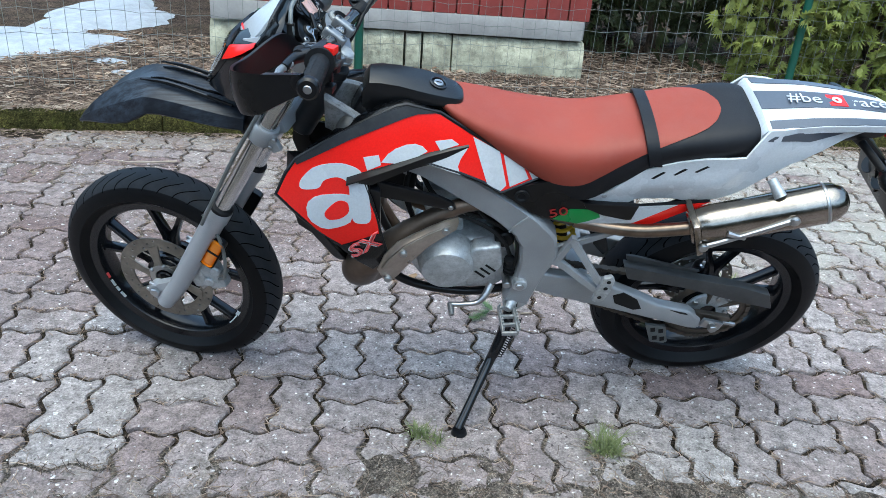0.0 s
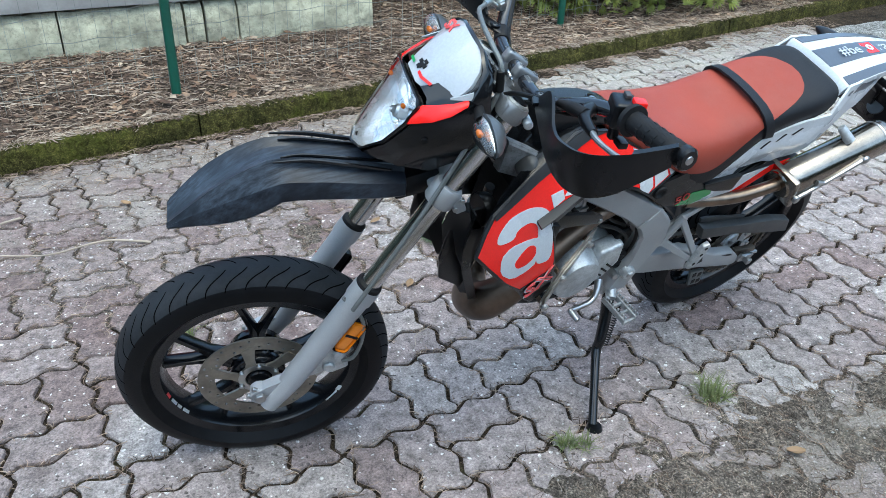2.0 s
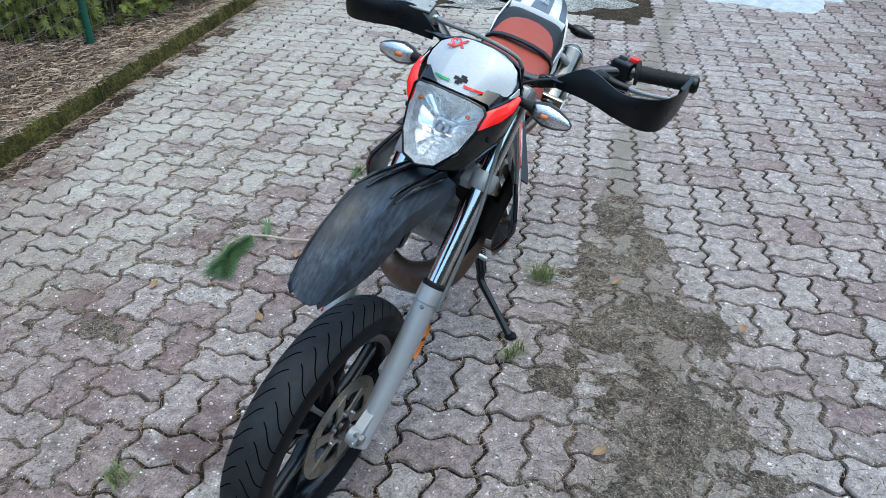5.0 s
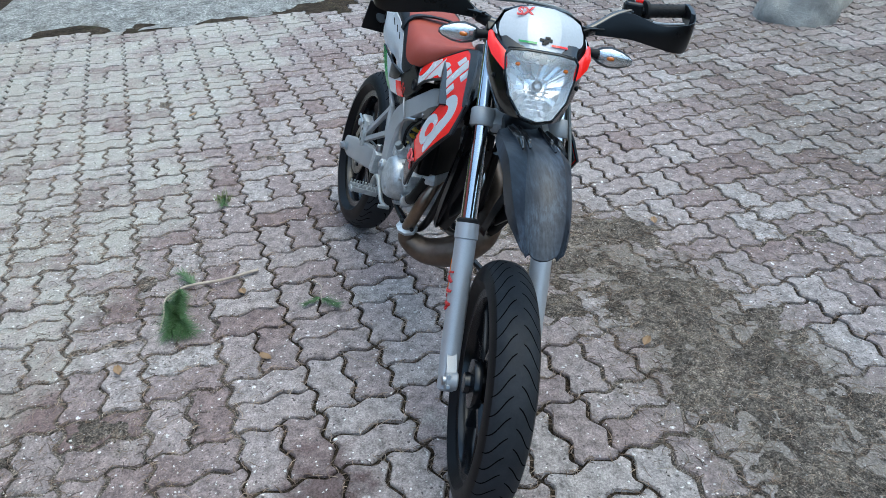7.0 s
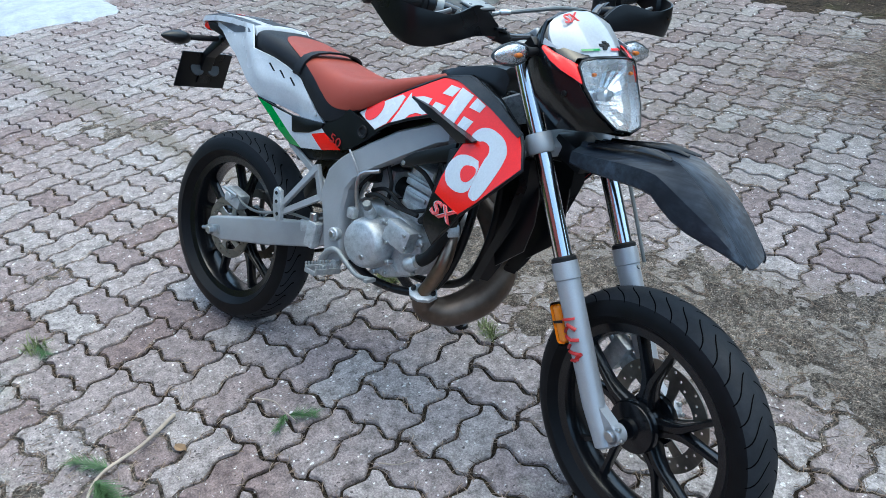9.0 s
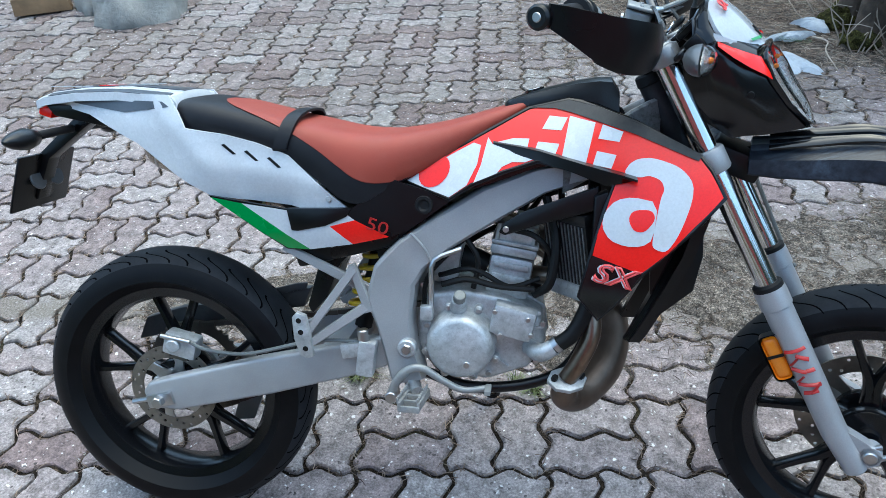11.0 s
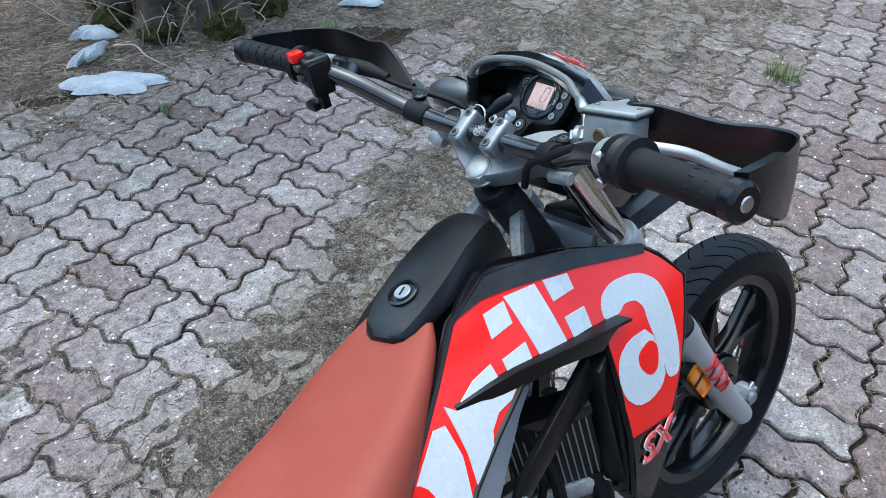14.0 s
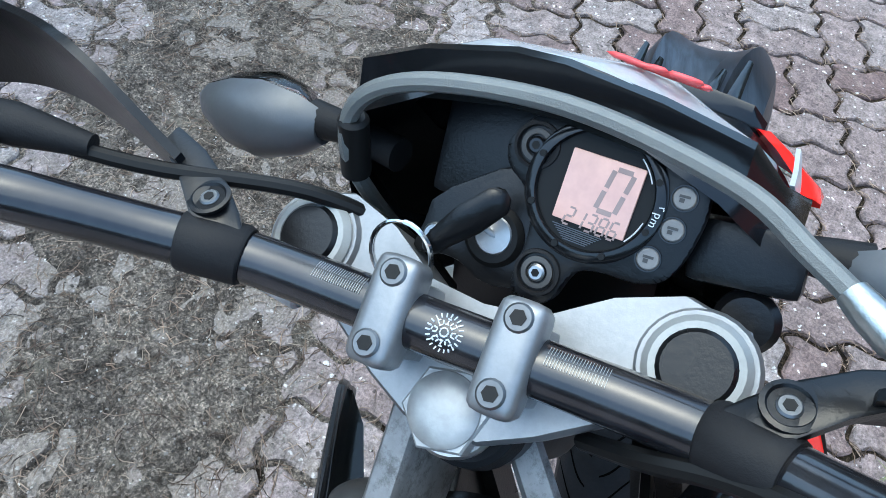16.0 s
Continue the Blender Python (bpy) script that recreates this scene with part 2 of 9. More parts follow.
def rod(a, b, r, r2=None, segs=16, bm=None, bevel=0.0):
    """A straight bar from a to b, with an optional chamfer."""
    bm = bm or bmesh.new()
    a, b = Vector(a), Vector(b)
    d = (b - a).normalized()
    up = d.orthogonal().normalized()
    side = d.cross(up)
    r2 = r if r2 is None else r2
    rows = [(a, r - bevel), (a + d * bevel, r), (b - d * bevel, r2), (b, r2 - bevel)] if bevel else [(a, r), (b, r2)]
    skin(bm, [[p + (up * math.cos(t) + side * math.sin(t)) * q for t in (2 * math.pi * j / segs for j in range(segs))] for p, q in rows])
    return bm


def lathe(profile, centre, axis="y", segs=48, bm=None, closed=False):
    """Turns (radius, offset along the axis) about an axis through centre."""
    bm = bm or bmesh.new()
    c = Vector(centre)
    rings = []
    for j in range(segs):
        t = 2 * math.pi * j / segs
        ring = []
        for r, o in profile:
            u, v = r * math.cos(t), r * math.sin(t)
            ring.append(c + Vector({"y": (u, o, v), "z": (u, v, o), "x": (o, u, v)}[axis]))
        rings.append(ring)
    vs = [[bm.verts.new(q) for q in r] for r in rings]
    m = len(profile)
    for j in range(segs):
        a, b = vs[j], vs[(j + 1) % segs]
        for i in range(m if closed else m - 1):
            k = (i + 1) % m
            bm.faces.new((a[i], a[k], b[k], b[i]))
    bmesh.ops.remove_doubles(bm, verts=bm.verts, dist=1e-5)
    return bm


def slab(outline, y0, y1, bevel=0.003, bm=None, segments=2):
    """A flat plate with an outline in x and z, from y0 to y1, with rounded edges."""
    mine = bmesh.new()
    vs = [mine.verts.new((x, y0, z)) for x, z in outline]
    f = mine.faces.new(vs)
    ext = bmesh.ops.extrude_face_region(mine, geom=[f])
    moved = [v for v in ext["geom"] if isinstance(v, bmesh.types.BMVert)]
    bmesh.ops.translate(mine, verts=moved, vec=(0, y1 - y0, 0))
    if bevel:
        bmesh.ops.bevel(mine, geom=list(mine.edges), offset=bevel, segments=segments, affect="EDGES", profile=0.6)
    return merge(bm, mine)


def merge(bm, mine):
    if bm is None:
        return mine
    me = bpy.data.meshes.new("merged")
    mine.to_mesh(me)
    mine.free()
    bm.from_mesh(me)
    bpy.data.meshes.remove(me)
    return bm


def box(centre, size, turn=(0, 0, 0), bevel=0.003, bm=None, segments=2):
    mine = bmesh.new()
    bmesh.ops.create_cube(mine, size=1, matrix=pose(*centre, *turn) @ Matrix.Diagonal((*size, 1)))
    if bevel:
        bmesh.ops.bevel(mine, geom=list(mine.edges), offset=bevel, segments=segments, affect="EDGES", profile=0.6)
    return merge(bm, mine)


def shell(outline, depth, thick, cell=0.014, bevel=True):
    """A curved panel: an outline in x and z, laid on the surface y = depth(x, z), with thickness towards the middle."""
    bm = bmesh.new()
    f = bm.faces.new([bm.verts.new((x, 0, z)) for x, z in outline])
    bm.normal_update()
    xs = [p[0] for p in outline]
    zs = [p[1] for p in outline]
    for axis, low, high in ((0, min(xs), max(xs)), (2, min(zs), max(zs))):
        k = low + cell * 0.5
        while k < high:
            no = Vector((0, 0, 0))
            no[axis] = 1
            bmesh.ops.bisect_plane(bm, geom=list(bm.verts) + list(bm.edges) + list(bm.faces), plane_co=no * k, plane_no=no)
            k += cell
    for v in bm.verts:
        v.co.y = depth(v.co.x, v.co.z)
    ext = bmesh.ops.extrude_face_region(bm, geom=list(bm.faces))
    inner = [v for v in ext["geom"] if isinstance(v, bmesh.types.BMVert)]
    sign = 1 if sum(v.co.y for v in inner) > 0 else -1
    for v in inner:
        v.co.y -= sign * thick
    return bm


def flat_bar(a, b, wide, thick, bm=None, wide_b=None):
    """A flat bar with chamfered edges from a to b, upright in the plane of travel."""
    bm = bm or bmesh.new()
    a, b = Vector(a), Vector(b)
    d = (b - a).normalized()
    n = Vector((0, 1, 0))
    n = (n - d * n.dot(d)).normalized()
    u = d.cross(n)
    rows = []
    for p, w in ((a, wide), (b, wide_b or wide)):
        rows.append([p + u * x * w * 0.5 + n * y * thick * 0.5 for x, y in ((-1, -0.5), (-0.8, -1), (0.8, -1), (1, -0.5), (1, 0.5), (0.8, 1), (-0.8, 1), (-1, 0.5))])
    skin(bm, rows)
    return bm


def moved(bm, m):
    bmesh.ops.transform(bm, matrix=m, verts=bm.verts)
    return bm


def mirrored(points):
    return [(x, -y, z) for x, y, z in points]


def letters(text, size, m, material, parent, name="lettering", squeeze=1.0, depth=0.0006):
    """Readable writing as a thin raised mesh."""
    cu = bpy.data.curves.new(name, "FONT")
    cu.body, cu.size, cu.extrude = text, size, depth
    cu.align_x, cu.align_y, cu.resolution_u = "CENTER", "CENTER", 3
    tmp = bpy.data.objects.new(name, cu)
    me = bpy.data.meshes.new_from_object(tmp)
    bpy.data.objects.remove(tmp)
    me.transform(m @ Matrix.Diagonal((squeeze, 1, 1, 1)))
    me.materials.append(material)
    ob = new(name, me)
    ob.parent = parent
    return ob


def outlined(text, size, m, material, parent, name="lettering", squeeze=1.1, slant=0.25, stroke=0.0017):
    """Readable writing drawn as outlines only."""
    cu = bpy.data.curves.new(name, "FONT")
    cu.body, cu.size, cu.fill_mode, cu.bevel_depth, cu.bevel_resolution = text, size, "NONE", stroke, 0
    cu.align_x, cu.align_y, cu.resolution_u, cu.shear = "CENTER", "CENTER", 3, slant
    tmp = bpy.data.objects.new(name, cu)
    me = bpy.data.meshes.new_from_object(tmp)
    bpy.data.objects.remove(tmp)
    me.transform(m @ Matrix.Diagonal((squeeze, 1, 1, 1)))
    me.materials.append(material)
    ob = new(name, me)
    ob.parent = parent
    return ob


# ---- ground materials ----
def position_node(n):
    return n.new("ShaderNodeNewGeometry").outputs["Position"]


def tex_noise(n, l, vec, scale, detail=4.0, rough=0.6):
    t = n.new("ShaderNodeTexNoise")
    t.inputs["Scale"].default_value, t.inputs["Detail"].default_value, t.inputs["Roughness"].default_value = scale, detail, rough
    l.new(vec, t.inputs["Vector"])
    return t.outputs["Fac"]


def added(n, l, a, b):
    s = n.new("ShaderNodeMath")
    s.operation = "ADD"
    l.new(a, s.inputs[0])
    l.new(b, s.inputs[1])
    return s.outputs[0]


def across(n, l, pos, y0, y1, v0, v1):
    """A value that goes from v0 to v1 between two lines along the yard."""
    sep = n.new("ShaderNodeSeparateXYZ")
    l.new(pos, sep.inputs[0])
    r = n.new("ShaderNodeMapRange")
    l.new(sep.outputs["Y"], r.inputs["Value"])
    for key, v in (("From Min", y0), ("From Max", y1), ("To Min", v0), ("To Max", v1)):
        r.inputs[key].default_value = v
    return r.outputs["Result"]


def along(n, l, pos, slope, v0, v1, a, b):
    """A value that goes from a to b across a slanting line through the yard."""
    dot = n.new("ShaderNodeVectorMath")
    dot.operation = "DOT_PRODUCT"
    l.new(pos, dot.inputs[0])
    dot.inputs[1].default_value = (slope, 1.0, 0.0)
    r = n.new("ShaderNodeMapRange")
    l.new(dot.outputs["Value"], r.inputs["Value"])
    for key, v in (("From Min", v0), ("From Max", v1), ("To Min", a), ("To Max", b)):
        r.inputs[key].default_value = v
    return r.outputs["Result"]


def soil_film(n, l, pos):
    """How thick washed-out soil lies on the stones along the bare strip of the yard."""
    sep = n.new("ShaderNodeSeparateXYZ")
    l.new(pos, sep.inputs[0])
    at = n.new("ShaderNodeMapRange")
    l.new(sep.outputs["X"], at.inputs["Value"])
    for key, v in (("From Min", -1.6), ("From Max", 3.4), ("To Min", 0.0), ("To Max", 1.0)):
        at.inputs[key].default_value = v
    middle = ramp_node(n, l, at.outputs["Result"], [((x + 1.6) / 5.0, (y, y, y)) for x, y in ((-1.6, 0.42), (-0.62, 0.56), (0.15, 0.80), (1.1, 0.95), (2.0, 1.2), (3.4, 1.35))]).outputs["Color"]
    width = ramp_node(n, l, at.outputs["Result"], [((x + 1.6) / 5.0, (w, w, w)) for x, w in ((-1.6, 0.15), (-0.62, 0.30), (0.15, 0.52), (1.1, 0.75), (2.0, 0.9), (3.4, 0.9))]).outputs["Color"]
    off = n.new("ShaderNodeMath")
    off.operation = "SUBTRACT"
    l.new(sep.outputs["Y"], off.inputs[0])
    l.new(middle, off.inputs[1])
    size = n.new("ShaderNodeMath")
    size.operation = "ABSOLUTE"
    l.new(off.outputs[0], size.inputs[0])
    share = n.new("ShaderNodeMath")
    share.operation = "DIVIDE"
    l.new(size.outputs[0], share.inputs[0])
    l.new(width, share.inputs[1])
    near = n.new("ShaderNodeMapRange")
    l.new(share.outputs[0], near.inputs["Value"])
    for key, v in (("From Min", 0.1), ("From Max", 1.0), ("To Min", 0.16), ("To Max", -0.25)):
        near.inputs[key].default_value = v
    both = added(n, l, tex_noise(n, l, pos, 7.0, 8.0, 0.8), near.outputs["Result"])
    return ramp_node(n, l, both, [(0.42, (0, 0, 0)), (0.62, (0.85, 0.85, 0.85))]).outputs["Color"]


def paver_material(name, island):
    """Worn reddish concrete: one tone a stone, pale flecks of aggregate, grey wear, lichen and damp stains."""
    m, n, l, b = nodes_of(name)
    pos = position_node(n)
    rnd = n.new("ShaderNodeNewGeometry").outputs["Random Per Island"] if island else n.new("ShaderNodeObjectInfo").outputs["Random"]
    tone = ramp_node(n, l, rnd, [(0.0, (0.178, 0.132, 0.125)), (0.35, (0.228, 0.184, 0.177)), (0.7, (0.260, 0.218, 0.208)), (1.0, (0.290, 0.258, 0.247))]).outputs["Color"]
    area = added(n, l, tex_noise(n, l, pos, 1.1, 4.0, 0.6), across(n, l, pos, -0.35, 0.25, -0.10, 0.02))
    area = added(n, l, area, across(n, l, pos, 0.9, 1.9, 0.0, -0.14))
    wear = ramp_node(n, l, area, [(0.44, (0, 0, 0)), (0.70, (0.6, 0.6, 0.6))]).outputs["Color"]
    c = mix_node(n, l, wear, tone, (0.280, 0.260, 0.250))
    mid = tex_noise(n, l, pos, 26.0, 7.0, 0.75)
    c = mix_node(n, l, 0.9, c, ramp_node(n, l, mid, [(0.28, (0.24, 0.23, 0.22)), (0.46, (0.84, 0.84, 0.84)), (0.72, (1.68, 1.66, 1.65))]).outputs["Color"], "MULTIPLY")
    lich = added(n, l, tex_noise(n, l, pos, 2.8, 6.0, 0.75), along(n, l, pos, 0.25, -1.35, -0.90, 0.15, -0.07))
    c = mix_node(n, l, ramp_node(n, l, lich, [(0.53, (0, 0, 0)), (0.70, (0.62, 0.62, 0.62))]).outputs["Color"], c, (0.36, 0.345, 0.300))
    damp = tex_noise(n, l, pos, 1.9, 6.0, 0.7)
    c = mix_node(n, l, ramp_node(n, l, damp, [(0.29, (0.75, 0.75, 0.75)), (0.41, (0, 0, 0))]).outputs["Color"], c, (0.095, 0.066, 0.060))
    # darker, browner stones ahead of the motorcycle; darker grey-green ones along the far side
    darker_ahead = added(n, l, tex_noise(n, l, pos, 2.4, 5.0, 0.7), along(n, l, pos, -1.0, -1.5, -0.95, 0.10, -0.30))
    c = mix_node(n, l, ramp_node(n, l, darker_ahead, [(0.36, (0, 0, 0)), (0.56, (0.9, 0.9, 0.9))]).outputs["Color"], c, (0.76, 0.71, 0.70), "MULTIPLY")
    greener = added(n, l, tex_noise(n, l, pos, 1.7, 5.0, 0.7), across(n, l, pos, 1.2, 2.1, -0.25, 0.08))
    c = mix_node(n, l, ramp_node(n, l, greener, [(0.40, (0, 0, 0)), (0.62, (0.8, 0.8, 0.8))]).outputs["Color"], c, (0.65, 0.67, 0.63), "MULTIPLY")
    # a wet stain before the front wheel
    sep = n.new("ShaderNodeVectorMath")
    sep.operation = "DISTANCE"
    l.new(pos, sep.inputs[0])
    sep.inputs[1].default_value = (0.66, -0.42, 0.0)
    wet = n.new("ShaderNodeMath")
    wet.operation = "MULTIPLY_ADD"
    l.new(tex_noise(n, l, pos, 9.0, 4.0, 0.6), wet.inputs[0])
    wet.inputs[1].default_value = 0.35
    l.new(sep.outputs["Value"], wet.inputs[2])
    c = mix_node(n, l, ramp_node(n, l, wet.outputs[0], [(0.24, (0.85, 0.85, 0.85)), (0.33, (0, 0, 0))]).outputs["Color"], c, (0.075, 0.045, 0.043))
    # flecks of two sizes, drawn out of round by a wobble
    wob = n.new("ShaderNodeTexNoise")
    wob.inputs["Scale"].default_value, wob.inputs["Detail"].default_value = 70.0, 2.0
    l.new(pos, wob.inputs["Vector"])
    shift = n.new("ShaderNodeVectorMath")
    shift.operation = "MULTIPLY_ADD"
    l.new(wob.outputs["Color"], shift.inputs[0])
    shift.inputs[1].default_value = (0.016, 0.016, 0.0)
    l.new(pos, shift.inputs[2])
    for size, keep, reach, colour in ((50.0, 0.82, 0.20, (0.74, 0.72, 0.70)), (100.0, 0.80, 0.25, (0.70, 0.68, 0.66)), (78.0, 0.76, 0.28, (0.060, 0.050, 0.048))):
        fleck = n.new("ShaderNodeTexVoronoi")
        fleck.inputs["Scale"].default_value = size
        l.new(shift.outputs[0], fleck.inputs["Vector"])
        pick = ramp_node(n, l, fleck.outputs["Color"], [(keep, (0, 0, 0)), (keep + 0.03, (1, 1, 1))]).outputs["Color"]
        near = ramp_node(n, l, fleck.outputs["Distance"], [(reach, (1, 1, 1)), (reach + 0.10, (0, 0, 0))]).outputs["Color"]
        dots = mix_node(n, l, 1.0, pick, near, "MULTIPLY")
        dots = mix_node(n, l, 1.0, dots, ramp_node(n, l, mid, [(0.36, (0.2, 0.2, 0.2)), (0.55, (0.9, 0.9, 0.9))]).outputs["Color"], "MULTIPLY")
        c = mix_node(n, l, dots, c, colour)
    fine = tex_noise(n, l, pos, 170.0, 3.0, 0.75)
    c = mix_node(n, l, 0.9, c, ramp_node(n, l, fine, [(0.34, (0.62, 0.62, 0.62)), (0.5, (1.03, 1.05, 1.05)), (0.66, (1.50, 1.52, 1.52))]).outputs["Color"], "MULTIPLY")
    c = mix_node(n, l, soil_film(n, l, pos), c, ramp_node(n, l, fine, [(0.3, (0.075, 0.062, 0.050)), (0.55, (0.190, 0.165, 0.138)), (0.75, (0.36, 0.33, 0.29))]).outputs["Color"])
    l.new(c, b.inputs["Base Color"])
    b.inputs["Roughness"].default_value = 0.88
    b.inputs["Specular IOR Level"].default_value = 0.22
    s = n.new("ShaderNodeMath")
    s.operation = "ADD"
    l.new(fine, s.inputs[0])
    l.new(mid, s.inputs[1])
    bump_node(n, l, s.outputs[0], 0.8, 0.004, b)
    return m


def earth_material(name, dark, light, moss, scale=1.0):
    m, n, l, b = nodes_of(name)
    pos = position_node(n)
    a = tex_noise(n, l, pos, 6.0 * scale, 6.0, 0.7)
    c = ramp_node(n, l, a, [(0.3, dark), (0.7, light)]).outputs["Color"]
    f = tex_noise(n, l, pos, 210.0 * scale, 5.0, 0.85)
    c = mix_node(n, l, 0.95, c, ramp_node(n, l, f, [(0.3, (0.22, 0.21, 0.20)), (0.52, (0.95, 0.94, 0.92)), (0.72, (2.4, 2.25, 2.1))]).outputs["Color"], "MULTIPLY")
    grains = n.new("ShaderNodeTexVoronoi")
    grains.inputs["Scale"].default_value = 240.0 * scale
    l.new(pos, grains.inputs["Vector"])
    c = mix_node(n, l, 0.8, c, ramp_node(n, l, grains.outputs["Color"], [(0.2, (0.45, 0.44, 0.43)), (0.6, (1.0, 1.0, 1.0)), (0.85, (1.9, 1.85, 1.8))]).outputs["Color"], "MULTIPLY")
    g = tex_noise(n, l, pos, 3.1, 5.0, 0.7)
    c = mix_node(n, l, ramp_node(n, l, g, [(0.55, (0, 0, 0)), (0.68, (0.55, 0.55, 0.55))]).outputs["Color"], c, moss)
    clod = tex_noise(n, l, pos, 42.0 * scale, 5.0, 0.75)
    c = mix_node(n, l, 1.0, c, ramp_node(n, l, clod, [(0.34, (0.34, 0.32, 0.30)), (0.5, (0.98, 0.97, 0.96)), (0.68, (1.65, 1.62, 1.58))]).outputs["Color"], "MULTIPLY")
    l.new(c, b.inputs["Base Color"])
    b.inputs["Roughness"].default_value = 0.95
    b.inputs["Specular IOR Level"].default_value = 0.15
    both = n.new("ShaderNodeMath")
    both.operation = "MULTIPLY_ADD"
    l.new(clod, both.inputs[0])
    both.inputs[1].default_value = 2.2
    l.new(f, both.inputs[2])
    bump_node(n, l, both.outputs[0], 1.0, 0.010, b)
    return m


def scattered(name, stops, rough=0.8):
    """Many loose bits, each with its own tone."""
    m, n, l, b = nodes_of(name)
    rnd = n.new("ShaderNodeNewGeometry").outputs["Random Per Island"]
    c = ramp_node(n, l, rnd, stops).outputs["Color"]
    area = tex_noise(n, l, position_node(n), 5.0, 4.0, 0.7)
    c = mix_node(n, l, 0.8, c, ramp_node(n, l, area, [(0.35, (0.45, 0.43, 0.42)), (0.65, (1.15, 1.12, 1.1))]).outputs["Color"], "MULTIPLY")
    l.new(c, b.inputs["Base Color"])
    b.inputs["Roughness"].default_value = rough
    return m


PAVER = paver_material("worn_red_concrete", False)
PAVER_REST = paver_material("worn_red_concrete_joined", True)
SOIL = earth_material("loose_soil", (0.058, 0.050, 0.043), (0.335, 0.297, 0.260), (0.165, 0.148, 0.115))
JOINT_SOIL = earth_material("dark_joint_soil", (0.016, 0.012, 0.009), (0.088, 0.068, 0.048), (0.060, 0.062, 0.024))
BED = earth_material("needle_litter_soil", (0.034, 0.026, 0.020), (0.15, 0.112, 0.086), (0.065, 0.062, 0.036))
MOSS = earth_material("mossy_kerb_concrete", (0.022, 0.024, 0.007), (0.115, 0.108, 0.034), (0.090, 0.105, 0.014))
CONCRETE = surface("old_foundation_concrete", (0.47, 0.455, 0.335), 0.9, vary=0.5, grain=35, bump=0.9, blotch=7, dust=0.2, depth=0.010, grime=0.5, spec=0.2)
RED_WOOD = surface("faded_red_boards", (0.32, 0.055, 0.045), 0.6, vary=0.25, grain=60, bump=0.3, blotch=4, dust=0.06)
GREY_WOOD = surface("weathered_white_board", (0.38, 0.36, 0.34), 0.7, vary=0.2, grain=50, bump=0.3, blotch=5)
POST_GREEN = surface("green_coated_post", (0.012, 0.085, 0.055), 0.35, vary=0.2, grain=60, bump=0.1)
WIRE = surface("galvanised_wire", (0.25, 0.27, 0.25), 0.45, metal=0.6, vary=0.3)
SNOW = surface("old_snow", (0.40, 0.44, 0.485), 0.6, vary=0.25, grain=50, bump=1.0, blotch=9, dust=0.25, depth=0.012)
LITTER = scattered("dry_needles", [(0.0, (0.048, 0.033, 0.025)), (0.35, (0.140, 0.096, 0.069)), (0.75, (0.30, 0.218, 0.158)), (1.0, (0.48, 0.38, 0.29))])
LITTER_PALE = scattered("pale_straw", [(0.0, (0.12, 0.085, 0.060)), (0.5, (0.29, 0.22, 0.16)), (1.0, (0.52, 0.45, 0.36))])
GRASS = surface("fresh_grass", (0.17, 0.20, 0.075), 0.6, vary=0.4, grain=20, bump=0.0, blotch=60)
NEEDLE = surface("pine_needles", (0.075, 0.145, 0.050), 0.5, vary=0.4, grain=20, bump=0.0, blotch=60)
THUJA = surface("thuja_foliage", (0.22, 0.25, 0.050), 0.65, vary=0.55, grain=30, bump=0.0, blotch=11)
# foliage copy with shade put into its colour: back bushes, tree crown
THUJA_SHADED = surface("shaded_thuja_foliage", (0.045, 0.06, 0.018), 0.7, vary=0.5, grain=30, bump=0.0, blotch=11)
BARK = surface("mossy_bark", (0.10, 0.075, 0.055), 0.9, vary=0.5, grain=45, bump=1.0, blotch=14, depth=0.01)
ROCK = surface("grey_boulder", (0.33, 0.32, 0.29), 0.85, vary=0.35, grain=50, bump=0.8, blotch=6, depth=0.008)
TWIG = surface("bare_twig", (0.42, 0.35, 0.28), 0.8, vary=0.4, grain=40, bump=0.3)
LEAF = surface("dead_leaf", (0.30, 0.19, 0.10), 0.7, vary=0.4, grain=40, bump=0.2)
LEAF_MIX = scattered("mixed_dead_leaves", [(0.0, (0.06, 0.035, 0.022)), (0.4, (0.17, 0.10, 0.06)), (0.8, (0.33, 0.22, 0.14)), (1.0, (0.50, 0.42, 0.32))])
STONE_CHIP = scattered("gravel_chips", [(0.0, (0.05, 0.042, 0.035)), (0.45, (0.18, 0.16, 0.14)), (0.8, (0.38, 0.36, 0.33)), (1.0, (0.66, 0.64, 0.60))])

# ---- ground sheet, paving, kerb ----



def kerb_y(x):
    return -2.19 + 0.18 * x


def field(x, y, s, seed=0.0):
    return noise.fractal(Vector((x * s + seed, y * s - seed, seed)), 0.9, 2.0, 4)


